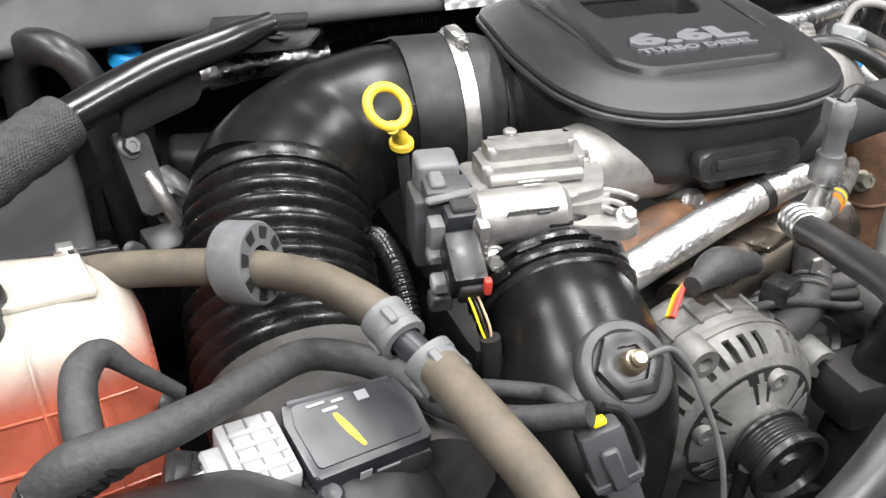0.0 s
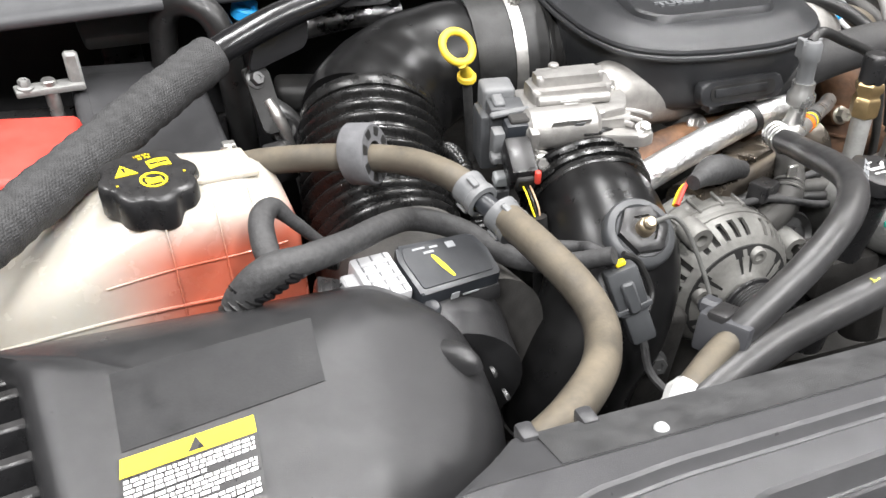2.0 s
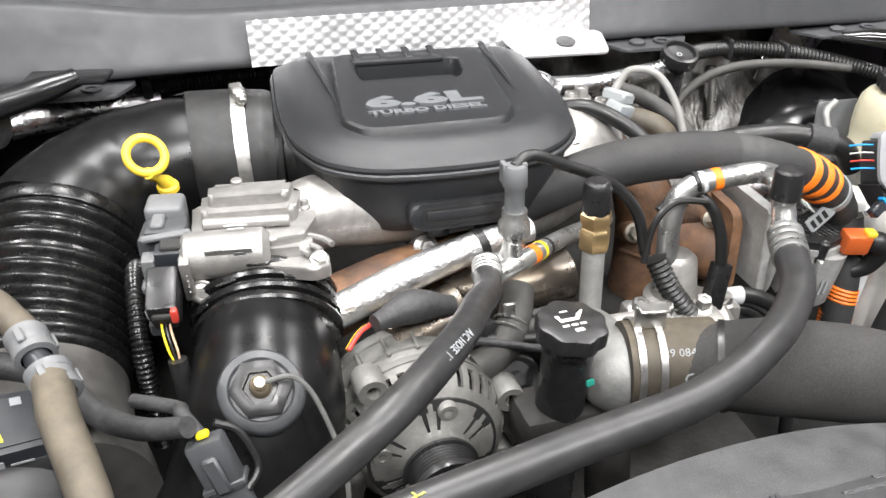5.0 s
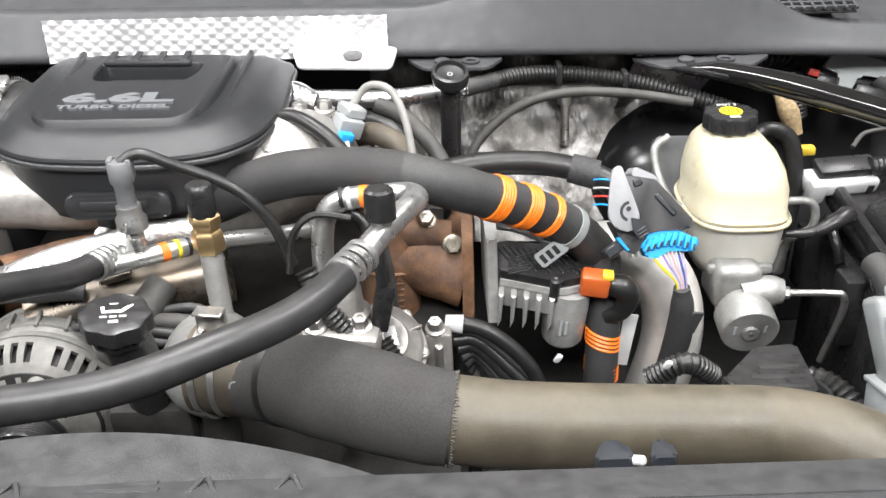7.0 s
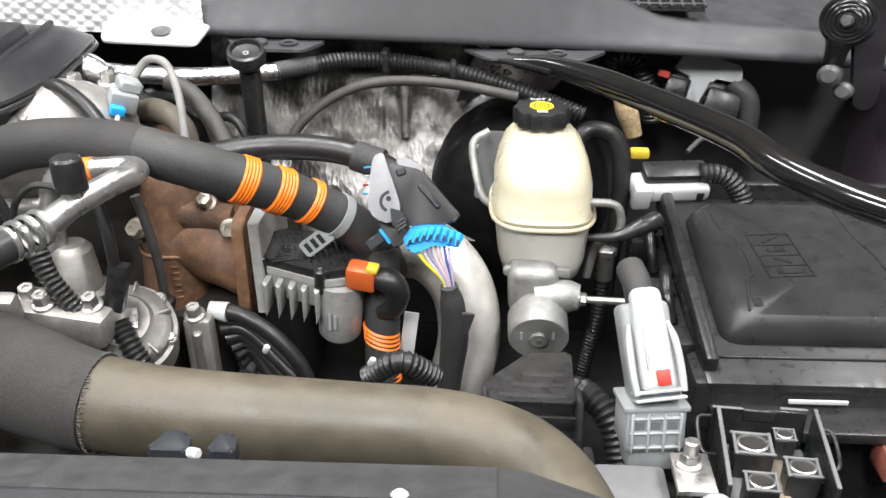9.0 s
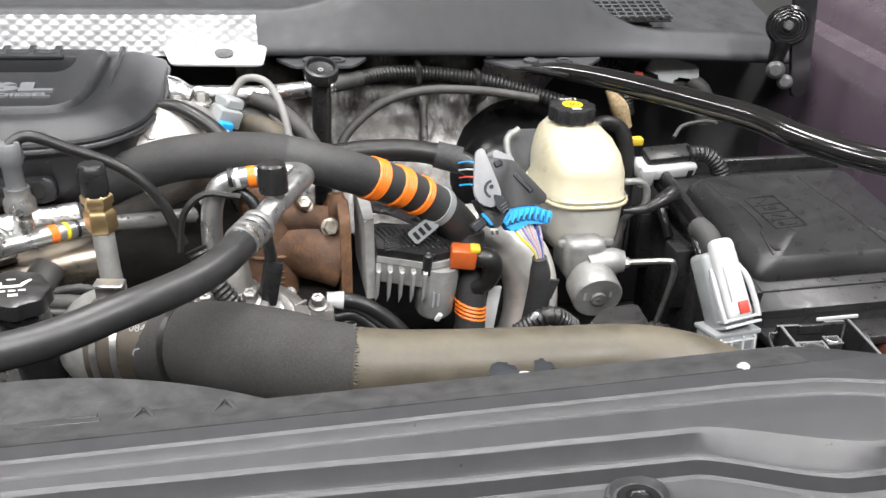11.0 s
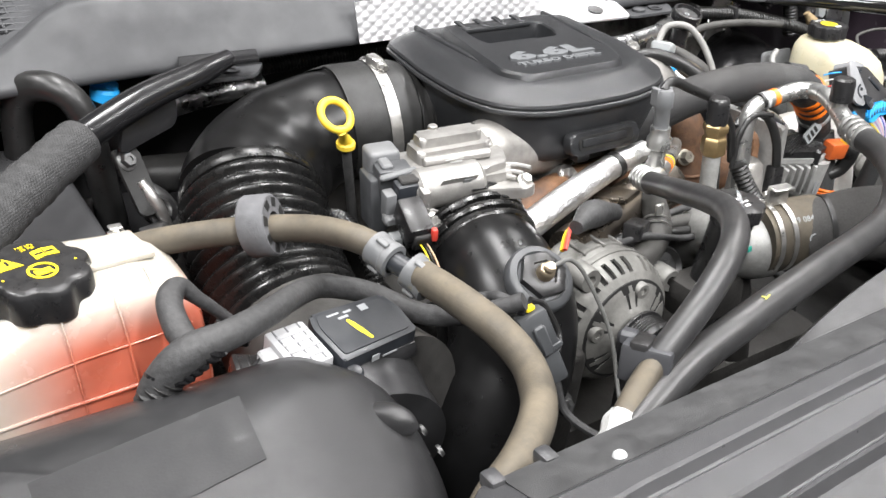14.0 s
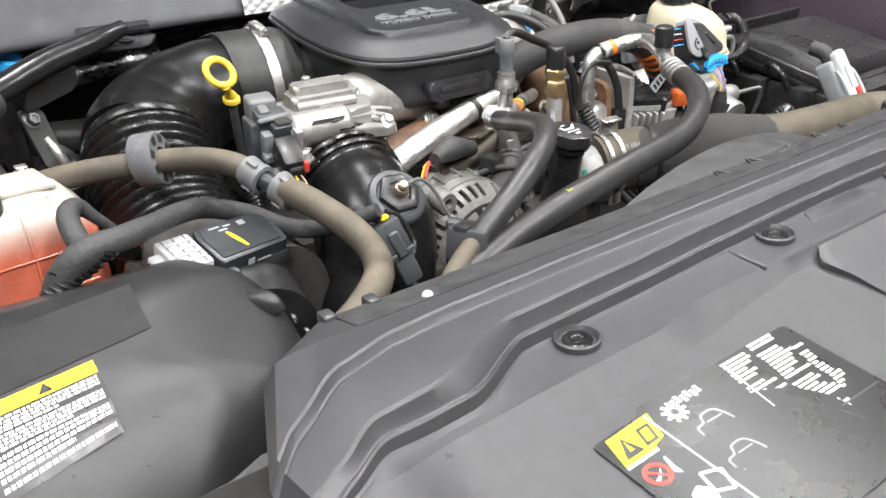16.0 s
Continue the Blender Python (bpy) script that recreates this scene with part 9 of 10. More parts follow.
# ---- aluminium front parts near the pipe ----
def pump_parts():
    t = thing("fuel_pump", "cast aluminium pump with flanged bolts", "pump", (0.17, 0.42, 1.1), shift=(-0.003, -0.013, -0.003))
    pm = aim((0.180, 0.425, 1.235), (0.15, -0.55, 0.8))
    b = lathe([(0, 0.022), (0.012, 0.024), (0.018, 0.030), (0.027, 0.031), (0.031, 0.024), (0.040, 0.020), (0.046, 0.014), (0.047, 0.006), (0.051, 0.004), (0.051, -0.008), (0.047, -0.010), (0.047, -0.04), (0, -0.04)], pm, 32)
    part("body", b, ALU, t)
    for k in range(6):
        part("body_rib", rbox((0.022, 0.004, 0.010), pm @ pose(0, 0, 0, 0, 0, 60 * k + 12) @ Matrix.Translation((0.037, 0, 0.018)), 0.0015, 1), ALU, t)
        bb = bmesh.new()
        hexbolt(bb, pm @ V(0.046 * math.cos(radians(60 * k + 40)), 0.046 * math.sin(radians(60 * k + 40)), 0.008), pm.to_3x3() @ V(0, 0, 1), 0.009, 0.006)
        part("bolt", bb, STEEL, t)
    part("label_plate", rbox((0.016, 0.022, 0.001), aim((0.192, 0.408, 1.262), (0.15, -0.55, 0.8)), 0.0003), ALUTUBE, t)
    part("top_block", rbox((0.10, 0.05, 0.035), Matrix.Translation((0.135, 0.395, 1.270)) @ pose(0, 0, 0, 0, 4, -6), 0.008), ALU, t)
    part("tower", lathe([(0, 0), (0.028, 0), (0.030, 0.006), (0.030, 0.016), (0.024, 0.02), (0.020, 0.06), (0.014, 0.066), (0, 0.066)], Matrix.Translation((0.145, 0.415, 1.275)), 24), ALU, t)
    for p in ((0.120, 0.385, 1.292), (0.165, 0.39, 1.288), (0.240, 0.462, 1.235), (0.10, 0.40, 1.29)):
        b = bmesh.new()
        hexbolt(b, p, (0, -0.25, 0.95), 0.015, 0.012)
        part("bolt", b, STEEL, t)
    part("post", rbox((0.030, 0.022, 0.10), Matrix.Translation((0.243, 0.463, 1.182)), 0.004), ALU, t)
    part("post_pin", rod((0.243, 0.45, 1.14), (0.243, 0.45, 1.22), 0.005), STEEL, t)
    for k, pts in enumerate((((0.115, 0.405, 1.345), (0.128, 0.395, 1.315), (0.148, 0.388, 1.285), (0.165, 0.385, 1.262)), ((0.185, 0.40, 1.262), (0.20, 0.385, 1.24), (0.222, 0.375, 1.205), (0.235, 0.37, 1.17)))):
        part("corrugated_loom", ribbed(pts, 0.0105, 0.0056, 0.0011, 14), RUBBER, t)
    b = rbox((0.02, 0.016, 0.05), Matrix.Translation((0.188, 0.405, 1.30)) @ pose(0, 0, 0, -10, 14, 0), 0.003)
    part("black_plug", b, BLACK, t)
    part("plug_lead", tube([(0.19, 0.405, 1.325), (0.187, 0.41, 1.36), (0.175, 0.42, 1.39), (0.15, 0.43, 1.40), (0.125, 0.425, 1.385)], 0.006, 10, 6), RUBBER, t)
    part("loop_lead", tube([(0.10, 0.40, 1.345), (0.108, 0.402, 1.385), (0.130, 0.405, 1.405), (0.165, 0.405, 1.40)], 0.0035, 8, 6), RUBBER, t)
    part("mount_bracket", rbox((0.07, 0.02, 0.03), Matrix.Translation((0.075, 0.36, 1.30)) @ pose(0, 0, 0, 10, 0, 0), 0.006), ALU, t)
    w = thing("black_harness", "tangle of black taped cables under the valve", "cables", (0.30, 0.46, 1.0))
    rng = random.Random(6)
    for i in range(8):
        z = 1.225 - 0.012 * i
        part("cable", tube([(0.248 + 0.004 * i, 0.47, z), (0.285, 0.462 + 0.004 * i, z - 0.002), (0.325, 0.455, z - 0.03 - 0.004 * i), (0.35, 0.45, z - 0.07), (0.36, 0.45, z - 0.14)], rng.choice([0.005, 0.0075, 0.009]), 10, 6), (RUBBER, TAPE, RUBBER)[i % 3], w)
    part("white_tip", tube([(0.248, 0.466, 1.228), (0.268, 0.464, 1.226)], [0.009, 0.011], 12, 3), WHITEPL, w, "white cable tip")
    for x, y in ((0.352, 0.30), (0.448, 0.28)):
        part("white_tip", rbox((0.006, 0.005, 0.011), Matrix.Translation((x, y, 1.285)) @ pose(0, 0, 0, 20, 25, 0), 0.003), WHITEPL, w)
    part("cable", ribbed([(0.44, 0.31, 1.25), (0.47, 0.30, 1.272), (0.50, 0.31, 1.25)], 0.010, 0.005, 0.001, 12), RUBBER, w)


pump_parts()


# ---- fuse box side ----
def fuse_box():
    t = thing("fuse_box", "large black fuse box with moulded lid", "fuse box", (0.87, 0.55, 0.95), shift=(-0.004, 0, -0.022))
    tilt = pose(0, 0, 0, 9, 0, 0)
    part("lower_case", rbox((0.27, 0.34, 0.28), Matrix.Translation((0.875, 0.545, 1.095)), 0.008), BLACK, t)
    m = Matrix.Translation((0.885, 0.545, 1.252)) @ tilt
    b = rbox((0.27, 0.345, 0.022), m, 0.006)
    part("lid_skirt", b, BLACK, t)
    rr = rounded([(-0.122, -0.120), (0.112, -0.120), (0.112, 0.118), (-0.122, 0.118)], 0.020, 5)
    secs = [[m @ V(0.010 + x * kx, 0.006 + y * ky, z) for x, y in rr] for z, kx, ky in ((0.008, 1.0, 1.0), (0.014, 1.0, 1.0), (0.022, 0.985, 0.985), (0.0375, 0.90, 0.905), (0.040, 0.87, 0.885), (0.040, 0.3, 0.3))]
    b = loft(secs)
    lid = part("lid", b, LIDPLASTIC, t)
    for pts in (((-0.094, 0.098), (-0.088, 0.055), (-0.076, 0.036), (-0.072, -0.025), (-0.080, -0.045), (-0.088, -0.095)), ((0.035, 0.098), (0.04, 0.05), (0.052, 0.0), (0.06, -0.095))):
        part("lid_groove", tube([m @ V(x, y, 0.0403) for x, y in pts], 0.0013, 6, 4), PITBLACK, lid)
    b = bmesh.new()
    frame_b = bmesh.new()
    fm = m @ Matrix.Translation((-0.040, 0.006, 0.0405)) @ pose(0, 0, 0, 0, 0, 6)
    for fx, fy, fw, fh in ((0, 0.040, 0.042, 0.0014), (0, 0.019, 0.042, 0.0014), (0, -0.001, 0.042, 0.0014), (0, -0.020, 0.042, 0.0014), (0, -0.040, 0.042, 0.0014), (-0.021, 0, 0.0014, 0.0814), (0.021, 0, 0.0014, 0.0814)):
        rbox((fw, fh, 0.0012), fm @ Matrix.Translation((fx, fy, 0)), 0, 1, frame_b)
    part("moulded_frame", frame_b, BLACK, lid)
    for k, (fw, fh, turn) in enumerate(((0.022, 0.003, 35), (0.016, 0.008, 0), (0.018, 0.004, -30), (0.022, 0.009, 0))):
        part("moulded_mark", rbox((fw, fh, 0.0012), fm @ Matrix.Translation((0, 0.030 - 0.020 * k, 0)) @ pose(0, 0, 0, 0, 0, turn), 0, 1), BLACK, lid)
    rbox((0.008, 0.014, 0.0012), m @ Matrix.Translation((-0.078, -0.080, 0.0405)), 0, 1, b)
    part("moulded_mark", b, BLACK, lid)
    b = bmesh.new()
    for k in range(5):
        rbox((0.26, 0.003, 0.004), m @ Matrix.Translation((0.0, -0.134 - 0.0055 * k, 0.012 - 0.003 * k)), 0.001, 1, b)
    part("front_ribs", b, BLACK, t)
    part("left_rail", rbox((0.012, 0.33, 0.03), m @ Matrix.Translation((-0.128, 0.01, 0.012)), 0.004), BLACK, t)
    part("rear_rail", rbox((0.27, 0.010, 0.03), m @ Matrix.Translation((0.0, 0.168, 0.018)), 0.003), BLACK, t)
    for y in (0.52, 0.64):
        b = tube([(0.742, y + 0.03, 1.262), (0.735, y + 0.015, 1.275), (0.733, y - 0.015, 1.262), (0.738, y - 0.03, 1.235)], 0.006, 10, 5)
        part("side_latch", b, BLACK_SAT, t)
    for y in (0.45, 0.56, 0.69):
        part("side_block", rbox((0.03, 0.04, 0.09), Matrix.Translation((0.735, y, 1.20)), 0.004), BLACK, t)
    part("front_shelf", rbox((0.25, 0.05, 0.012), Matrix.Translation((0.88, 0.355, 1.205)), 0.003), BLACK, t)
    part("green_fuse", rbox((0.055, 0.03, 0.022), Matrix.Translation((0.795, 0.348, 1.190)), 0.003), GREEN, t, "green slide lock")
    part("paper_strip", rbox((0.05, 0.003, 0.004), Matrix.Translation((0.845, 0.366, 1.222)), 0.0005), WHITEPL, t)
    part("brown_plug", rbox((0.07, 0.04, 0.03), Matrix.Translation((0.925, 0.33, 1.185)), 0.004), mat("red_brown_plug", (0.22, 0.07, 0.05), 0.5, var=0.1, bump=0.05), t)
    part("hose_stub", ribbed([(0.935, 0.315, 1.18), (0.94, 0.28, 1.15), (0.94, 0.24, 1.05)], 0.02, 0.008, 0.0012, 16), GREYRUB, t)


fuse_box()


PALEGREY = mat("pale_grey_plastic", (0.40, 0.41, 0.42), 0.45, var=0.08, bump=0.08, dust=0.15)


def white_connector():
    t = thing("engine_connector", "white and grey bulkhead connector with red tab", "connector", (0.69, 0.34, 1.15))
    m = Matrix.Translation((0.688, 0.348, 1.262)) @ pose(0, 0, 0, -30, -6, 7) @ Matrix.Diagonal((0.88, 0.88, 0.88, 1))
    b = rbox((0.050, 0.040, 0.105), m @ Matrix.Translation((0, 0.010, 0.0)), 0.008, 3)
    part("grey_shell", b, GREYPL, t, "light grey connector shell")
    b = rbox((0.036, 0.026, 0.108), m @ Matrix.Translation((0.001, -0.012, 0.013)), 0.009, 3, None, 0.85)
    part("white_cover", b, WHITEPL, t, "white plastic connector cover")
    for s in (-1, 1):
        part("lock_arm", tube([m @ V(s * 0.019, -0.012, 0.030), m @ V(s * 0.0225, -0.019, 0.010), m @ V(s * 0.0235, -0.022, -0.020), m @ V(s * 0.0225, -0.023, -0.042)], [0.002, 0.0032, 0.0032, 0.003], 8, 5), PALEGREY, t)
    for k in range(2):
        part("lock_band", rbox((0.050, 0.030, 0.004), m @ Matrix.Translation((0, -0.010, -0.040 - 0.008 * k)), 0.0018, 2), PALEGREY, t)
    part("cover_slot", rbox((0.003, 0.002, 0.050), m @ Matrix.Translation((-0.008, -0.0252, 0.008)), 0.0008, 1), PALEGREY, t)
    part("red_tab", rbox((0.013, 0.004, 0.016), m @ Matrix.Translation((0.005, -0.0260, -0.026)), 0.001), REDPLASTIC, t, "red lock tab")
    m2 = Matrix.Translation((0.692, 0.334, 1.196)) @ pose(0, 0, 0, -6, 0, 7)
    b = rbox((0.054, 0.042, 0.046), m2, 0.005)
    rbox((0.058, 0.044, 0.006), m2 @ Matrix.Translation((0, 0, 0.022)), 0.002, 2, b)
    rbox((0.042, 0.032, 0.026), m2 @ Matrix.Translation((0, 0.002, -0.034)), 0.004, 2, b)
    shell = part("lower_shell", b, GREYPL, t)
    for k in range(4):
        part("shell_rib", rbox((0.0028, 0.004, 0.040), m2 @ Matrix.Translation((-0.021 + 0.014 * k, -0.0222, -0.001)), 0.001, 1), PALEGREY, shell)
    for k in range(3):
        part("shell_rib", rbox((0.046, 0.004, 0.0028), m2 @ Matrix.Translation((0, -0.0220, 0.014 - 0.015 * k)), 0.001, 1), PALEGREY, shell)
        part("recess", rbox((0.008, 0.001, 0.008), m2 @ Matrix.Translation((-0.014 + 0.014 * k, -0.0212, 0.006)), 0, 1), MIDGREY, shell)
    part("cable_stub", tube([m @ V(0, 0.006, 0.05), m @ V(0, 0.010, 0.072), m @ V(0.0, 0.03, 0.09)], 0.013, 14, 4), TAPE, t)
    for k, c in enumerate((YELLOWPRINT, WHITEPL, REDPLASTIC, YELLOWPRINT, GREYRUB)):
        part("wire", tube([(0.676 + 0.006 * k, 0.322, 1.152), (0.670 + 0.008 * k, 0.306, 1.140 - 0.003 * k), (0.690 + 0.008 * k, 0.298, 1.128), (0.722, 0.31, 1.125)], 0.0026, 6, 6), c, t)
    part("loom", ribbed([(0.70, 0.305, 1.13), (0.73, 0.30, 1.135), (0.76, 0.30, 1.13), (0.78, 0.31, 1.10)], 0.012, 0.006, 0.0012, 14), RUBBER, t)
    part("side_loom", ribbed([(0.62, 0.42, 1.17), (0.645, 0.40, 1.178), (0.665, 0.375, 1.165), (0.675, 0.35, 1.13)], 0.014, 0.007, 0.0014, 14), RUBBER, t)


white_connector()


def terminal_block():
    t = thing("terminal_block", "black fuse terminal block with metal studs", "terminal block", (0.77, 0.26, 1.1))
    def at(x, y, z):
        return Matrix.Translation((0.777 + x, 0.264 + y, 1.224 + z)) @ pose(0, 0, 0, 0, 0, -6)

    part("tray", rbox((0.080, 0.108, 0.08), at(0, 0, -0.082), 0.004), BLACK, t)
    part("tray_floor", rbox((0.066, 0.096, 0.006), at(0, 0, -0.040), 0.002), MIDGREY, t, "dusty grey tray floor")
    for s in (-1, 1):
        part("fence", rbox((0.003, 0.108, 0.044), at(s * 0.0385, 0, -0.022), 0.001, 1), BLACK, t)
        part("fence_edge", rbox((0.0034, 0.108, 0.0016), at(s * 0.0385, 0, 0.0008), 0.0006, 1), MIDGREY, t, "pale strip along the fence edge")
    part("fence", rbox((0.074, 0.003, 0.044), at(0, 0.0525, -0.022), 0.001, 1), BLACK, t)
    for dx, w in ((-0.026, 0.024), (0.027, 0.022)):
        part("fence_edge", rbox((w, 0.0034, 0.0016), at(dx, 0.0525, 0.0008), 0.0006, 1), MIDGREY, t, "pale strip along the fence edge")
    part("fence_notch", rbox((0.026, 0.0036, 0.012), at(0.0, 0.0510, -0.006), 0.001, 1), BLACK, t)
    for s, y in ((-1, 0.030), (1, 0.012)):
        part("side_loop", tube([at(s * 0.040, y + 0.016, -0.004).translation, at(s * 0.050, y + 0.015, -0.005).translation, at(s * 0.052, y, -0.012).translation, at(s * 0.050, y - 0.015, -0.020).translation, at(s * 0.040, y - 0.016, -0.022).translation], 0.0016, 8, 4), BLACK, t)
    for x, y, s in ((-0.012, 0.016, 1.0), (0.019, -0.014, 0.82), (-0.016, -0.034, 0.8), (0.016, 0.030, 0.55)):
        w, h = 0.030 * s, 0.030
        sock = part("metal_socket", rbox((w, w, h), at(x, y, -0.026), 0.0015, 1), BLACK, t)
        for dx, dy, wx, wy in ((0, 0.5, 1, 0.10), (0, -0.5, 1, 0.10), (0.5, 0, 0.10, 1), (-0.5, 0, 0.10, 1)):
            part("socket_edge", rbox((w * wx, w * wy, 0.002), at(x + w * dx * 0.92, y + w * dy * 0.92, -0.0105), 0.0006, 1), MIDGREY, sock)
        part("socket_ring", lathe([(0.0100 * s, 0.0), (0.0125 * s, 0.0), (0.0125 * s, 0.0016), (0.0108 * s, 0.0022), (0.0100 * s, 0.0)], at(x, y, -0.0112), 20), STEEL, sock, "bright stud ring")
        # Shade down the socket, put in as a black disc.
        part("socket_hole", lathe([(0.0, 0.0), (0.0100 * s, 0.0), (0.0100 * s, 0.0006), (0, 0.0006)], at(x, y, -0.0110), 18), PITBLACK, sock)
    part("bus_plate", rbox((0.020, 0.07, 0.003), at(0.003, -0.008, -0.034), 0.001), mat("tan_bus_metal", (0.42, 0.36, 0.28), 0.4, metal=0.6, bump=0.1), t)
    s = thing("ground_stud", "steel stud with nut and pale cable lug", "stud", (0.705, 0.235, 1.1))
    part("stud_body", rod((0.708, 0.240, 1.15), (0.708, 0.240, 1.245), 0.006), STEEL, s)
    b = bmesh.new()
    hexbolt(b, (0.708, 0.240, 1.222), (0, 0, 1), 0.014, 0.010)
    part("nut", b, STEEL, s)
    part("lug_barrel", rod((0.718, 0.205, 1.19), (0.718, 0.18, 1.225), 0.014), GREYPL, s)
    part("lug_plate", rbox((0.03, 0.05, 0.006), Matrix.Translation((0.71, 0.232, 1.217)), 0.002), STEEL, s)
    part("dark_cube", rbox((0.06, 0.06, 0.05), Matrix.Translation((0.665, 0.235, 1.175)), 0.006), MIDGREY, s)


terminal_block()


def vent_bracket():
    t = thing("slotted_bracket", "black plastic bracket with long cooling slots", "bracket", (0.60, 0.35, 1.0))
    m = Matrix.Translation((0.585, 0.40, 1.185)) @ pose(0, 0, 0, 8, 0, 0)
    part("top_plate", plate(rounded([(-0.045, -0.03), (0.045, -0.03), (0.045, 0.05), (0.0, 0.045), (-0.045, -0.005)], 0.005), 0.006, m, 0.002, 1), BLACK, t)
    # Near-black strips give the shade of open slots on the solid plate.
    for k in range(3):
        part("top_slot", rbox((0.066 - 0.012 * k, 0.006, 0.002), m @ Matrix.Translation((0.004 + 0.006 * k, -0.020 + 0.016 * k, 0.0056)), 0.0006, 1), PITBLACK, t)
    for k in range(5):
        b = rbox((0.085, 0.004, 0.016), Matrix.Translation((0.588, 0.366 - 0.006 * k, 1.165 - 0.022 * k)), 0.0015)
        part("slot_bar", b, BLACK, t)
    for s in (-1, 1):
        part("side_cheek", rbox((0.006, 0.05, 0.16), Matrix.Translation((0.588 + 0.045 * s, 0.36, 1.115)) @ pose(0, 0, 0, -14, 0, 0), 0.002), BLACK, t)
    part("front_rib", rbox((0.010, 0.03, 0.16), Matrix.Translation((0.638, 0.31, 1.09)), 0.003), BLACK, t)


vent_bracket()


def strut_right():
    t = thing("brace_rod", "glossy black steel brace across the bay corner", "brace", (0.75, 0.6, 1.39))
    line = [(0.576, 0.775, 1.412), (0.622, 0.745, 1.416), (0.685, 0.675, 1.417), (0.736, 0.588, 1.416), (0.776, 0.508, 1.414), (0.797, 0.450, 1.407), (0.834, 0.396, 1.399), (0.888, 0.346, 1.392), (0.957, 0.290, 1.390)]
    part("rod", tube(line, [0.008, 0.013, 0.0155, 0.0155, 0.0155, 0.0155, 0.0155, 0.0155, 0.0155], 20, 8), GLOSSBLACK, t)
    b = rbox((0.10, 0.035, 0.006), Matrix.Translation((0.582, 0.772, 1.414)) @ pose(0, 0, 0, 0, 0, -32), 0.003)
    part("end_plate", b, BLACK_SAT, t)


strut_right()


def hinge():
    t = thing("bonnet_hinge", "black stamped bonnet hinge with large round pivot", "hinge", (0.93, 0.78, 1.38))
    ax = V(-0.45, -0.87, 0.18)
    c = V(0.940, 0.775, 1.468)
    disc = [(0, 0.008), (0.008, 0.008), (0.009, 0.004)]
    for k in range(4):
        r = 0.011 + 0.0045 * k
        disc += [(r, 0.004 - 0.0004 * k), (r + 0.0015, 0.0056 - 0.0004 * k), (r + 0.003, 0.004 - 0.0004 * k)]
    disc += [(0.0275, 0.003), (0.030, 0.0), (0.030, -0.008), (0, -0.008)]
    part("pivot_disc", lathe(disc, aim(c, ax), 32), BLACK_SAT, t)
    part("bolt_head", lathe([(0, 0.014), (0.005, 0.014), (0.0075, 0.010), (0.0075, 0.006), (0, 0.006)], aim(c, ax), 14), DARKSTEEL, t)
    part("hinge_arm", tube([c + V(-0.002, 0.006, -0.02), (0.937, 0.785, 1.425), (0.938, 0.79, 1.405)], [0.016, 0.012, 0.010], 14, 4), BLACK_SAT, t)
    part("bolt_bush", lathe([(0, 0.008), (0.008, 0.008), (0.013, 0.003), (0.013, -0.012), (0, -0.012)], aim((0.930, 0.770, 1.403), ax), 18), DARKSTEEL, t)
    part("bolt_bush", lathe([(0, 0.006), (0.007, 0.006), (0.011, 0.002), (0.011, -0.014), (0, -0.014)], aim((0.948, 0.772, 1.383), ax), 18), DARKSTEEL, t)
    part("hinge_leaf", plate(rounded([(-0.012, -0.10), (0.022, -0.10), (0.034, 0.03), (0.030, 0.13), (-0.004, 0.13), (-0.020, 0.02)], 0.012), 0.005, Matrix.Translation((0.966, 0.795, 1.455)) @ pose(0, 0, 0, 82, 0, 26), 0.002, 1), BLACK_SAT, t)


hinge()


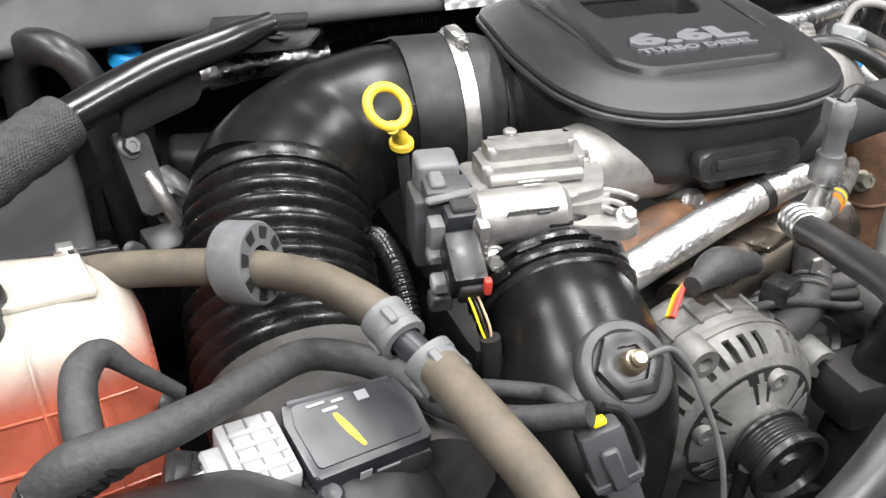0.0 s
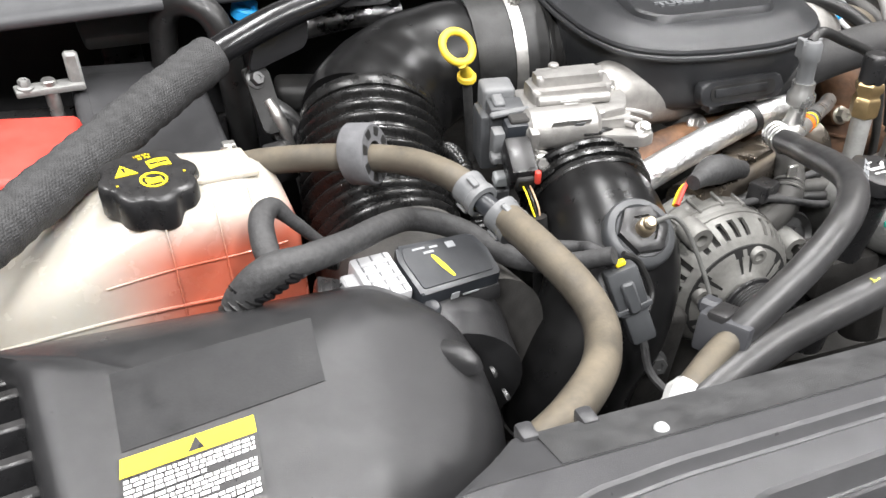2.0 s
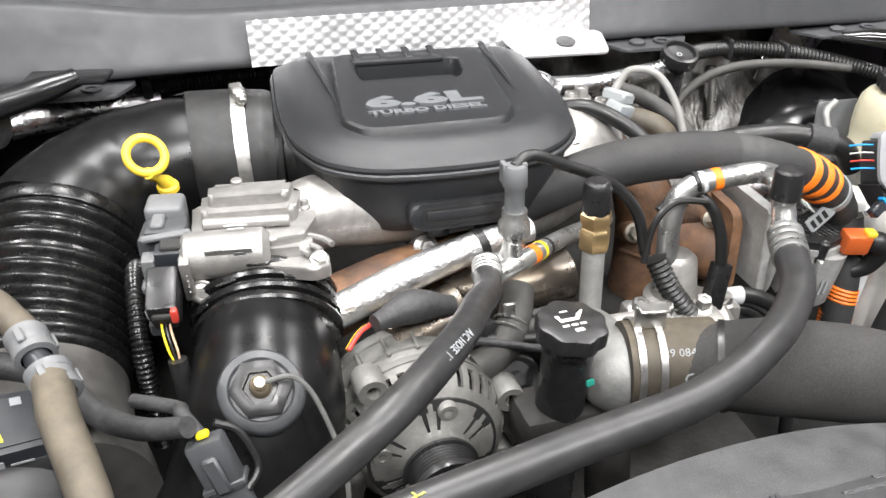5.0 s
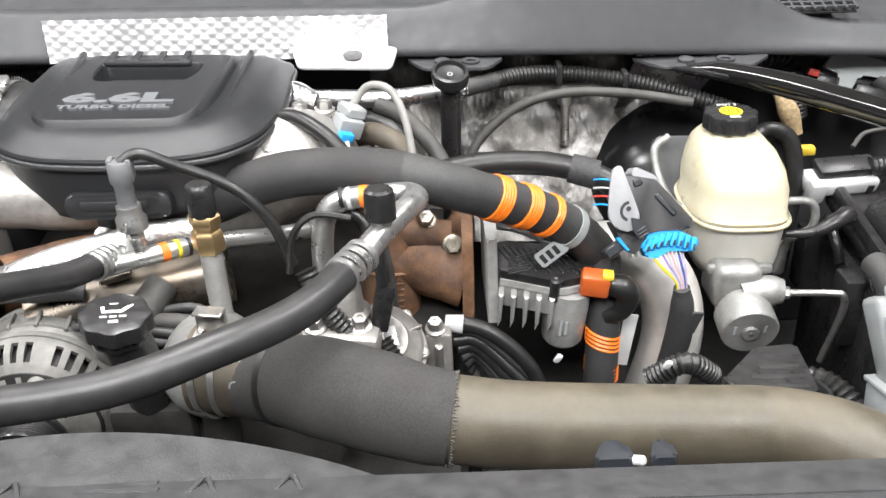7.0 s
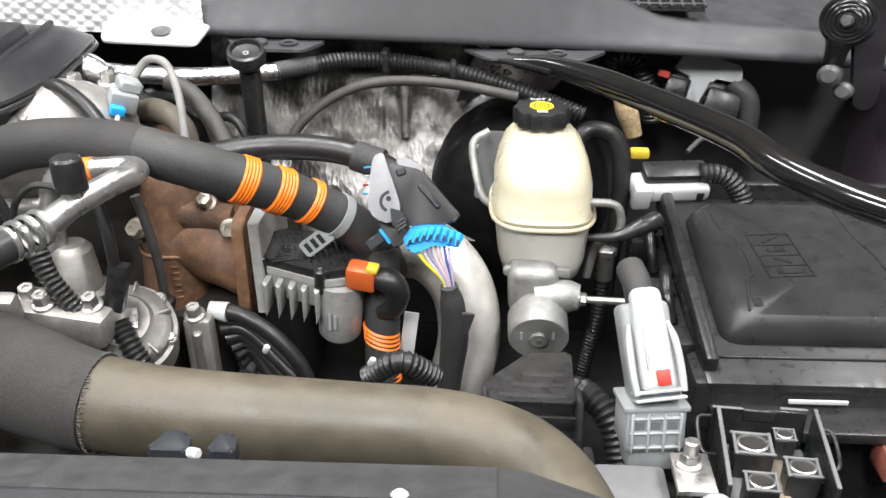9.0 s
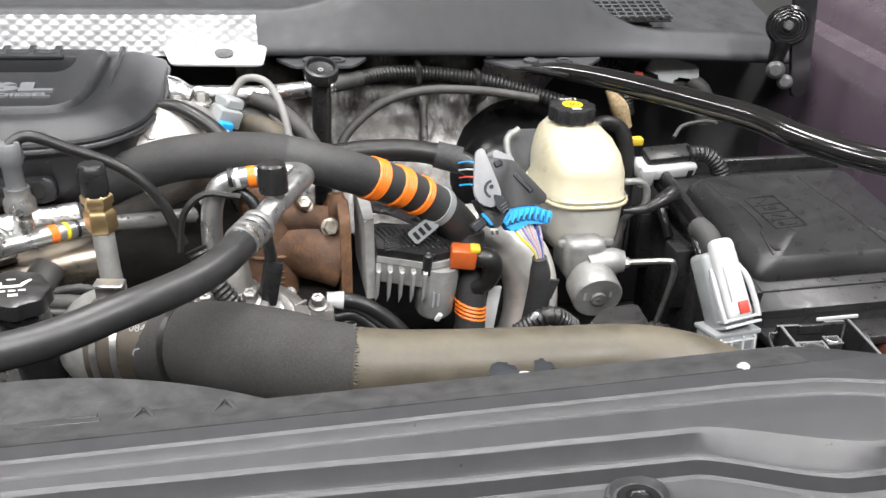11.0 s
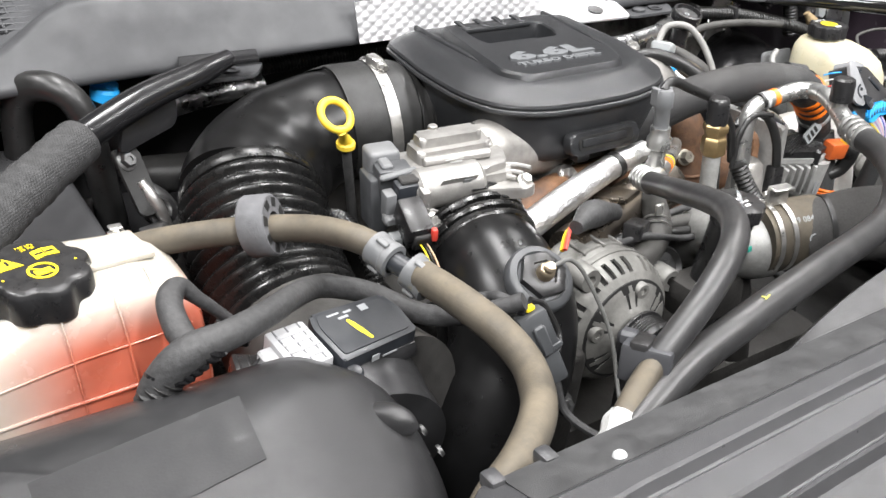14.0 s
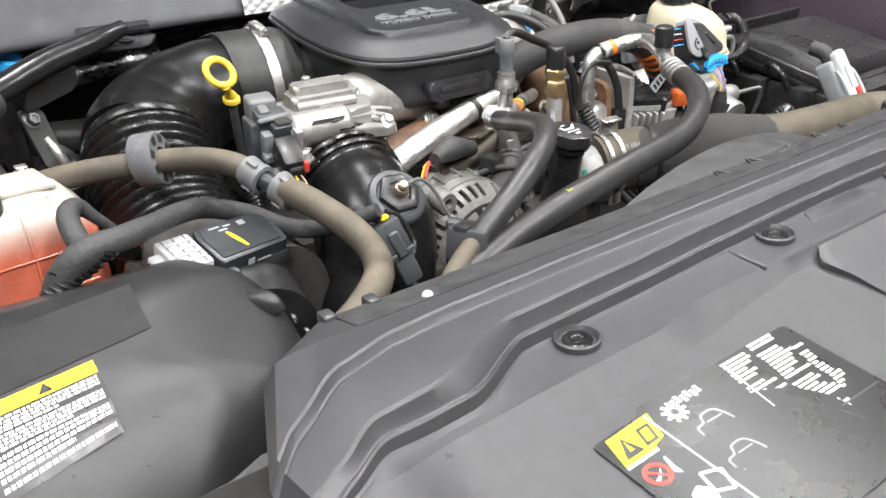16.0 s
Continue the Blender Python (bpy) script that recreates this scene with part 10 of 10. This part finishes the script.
def corner_right():
    t = thing("firewall_plug", "pale grey bulkhead plug with red tab", "plug", (0.80, 0.87, 1.3))
    m = Matrix.Translation((0.812, 0.868, 1.362)) @ pose(0, 0, 0, 68, 0, 0) @ pose(0, 0, 0, 0, 0, -17)
    part("plug_cover", plate(rounded([(-0.036, 0.004), (-0.028, 0.032), (0.040, 0.032), (0.046, 0.010), (0.010, 0.006), (0.004, -0.034), (-0.010, -0.034), (-0.012, 0.0)], 0.005), 0.010, m, 0.003, 2), GREYPL, t)
    part("plug_body", rbox((0.09, 0.058, 0.03), m @ Matrix.Translation((0.006, -0.008, -0.018)), 0.006), BLACK, t)
    part("lower_plug", rbox((0.045, 0.034, 0.020), m @ Matrix.Translation((0.034, -0.020, -0.002)), 0.006), BLACK, t)
    part("side_plug", rbox((0.026, 0.026, 0.018), m @ Matrix.Translation((-0.026, -0.018, -0.002)), 0.004), BLACK, t)
    part("red_tab", rbox((0.014, 0.010, 0.008), m @ Matrix.Translation((-0.046, -0.006, 0.008)), 0.002), REDPLASTIC, t, "red lock tab")
    part("cable_coil", ribbed([(0.70, 0.90, 1.36), (0.71, 0.89, 1.385), (0.735, 0.885, 1.38), (0.75, 0.88, 1.35), (0.76, 0.88, 1.30)], 0.013, 0.006, 0.001, 14), RUBBER, t)
    part("cable", tube([(0.85, 0.87, 1.36), (0.87, 0.86, 1.34), (0.875, 0.86, 1.29)], 0.013, 12, 5), TAPE, t)
    w = thing("white_plug", "white wiring plug with black insert behind the fuse box", "plug", (0.755, 0.72, 1.2), shift=(0.0, -0.01, -0.012))
    m = Matrix.Translation((0.752, 0.728, 1.300)) @ pose(0, 0, 0, 20, 0, 8)
    shell = part("white_shell", rbox((0.088, 0.036, 0.024), m @ Matrix.Translation((0.004, -0.012, -0.004)), 0.007, 3), WHITEPL, w)
    part("side_wing", rbox((0.022, 0.016, 0.034), m @ Matrix.Translation((-0.030, -0.026, -0.006)), 0.005), WHITEPL, shell)
    # Slot shade is a dark chip on the shell face.
    part("shell_slot", rbox((0.008, 0.002, 0.014), m @ Matrix.Translation((0.036, -0.0302, -0.006)), 0.0005, 1), PITBLACK, shell)
    part("black_insert", rbox((0.074, 0.030, 0.016), m @ Matrix.Translation((0.010, -0.004, 0.012)), 0.005), BLACK, w)
    part("cable", ribbed([(0.79, 0.72, 1.31), (0.815, 0.72, 1.308), (0.835, 0.715, 1.29), (0.845, 0.71, 1.26)], 0.012, 0.006, 0.001, 14), RUBBER, w)
    part("loose_wire", tube([(0.78, 0.75, 1.325), (0.80, 0.77, 1.335), (0.825, 0.76, 1.345), (0.835, 0.74, 1.35)], 0.003, 8, 6), GREYRUB, w)
    part("yellow_cap", rbox((0.022, 0.014, 0.012), Matrix.Translation((0.728, 0.76, 1.318)), 0.003), YELLOW, w, "small yellow cap")
    l = thing("steel_pedal_arm", "brown fibre sleeve behind the reservoir", "sleeve", (0.715, 0.82, 1.2))
    part("fibre_sleeve", tube([(0.70, 0.80, 1.37), (0.715, 0.79, 1.345), (0.725, 0.785, 1.315)], [0.006, 0.013, 0.010], 12, 5), mat("tan_fibre", (0.3, 0.22, 0.12), 0.8, var=0.4, scale=200, bump=0.5), l)


corner_right()
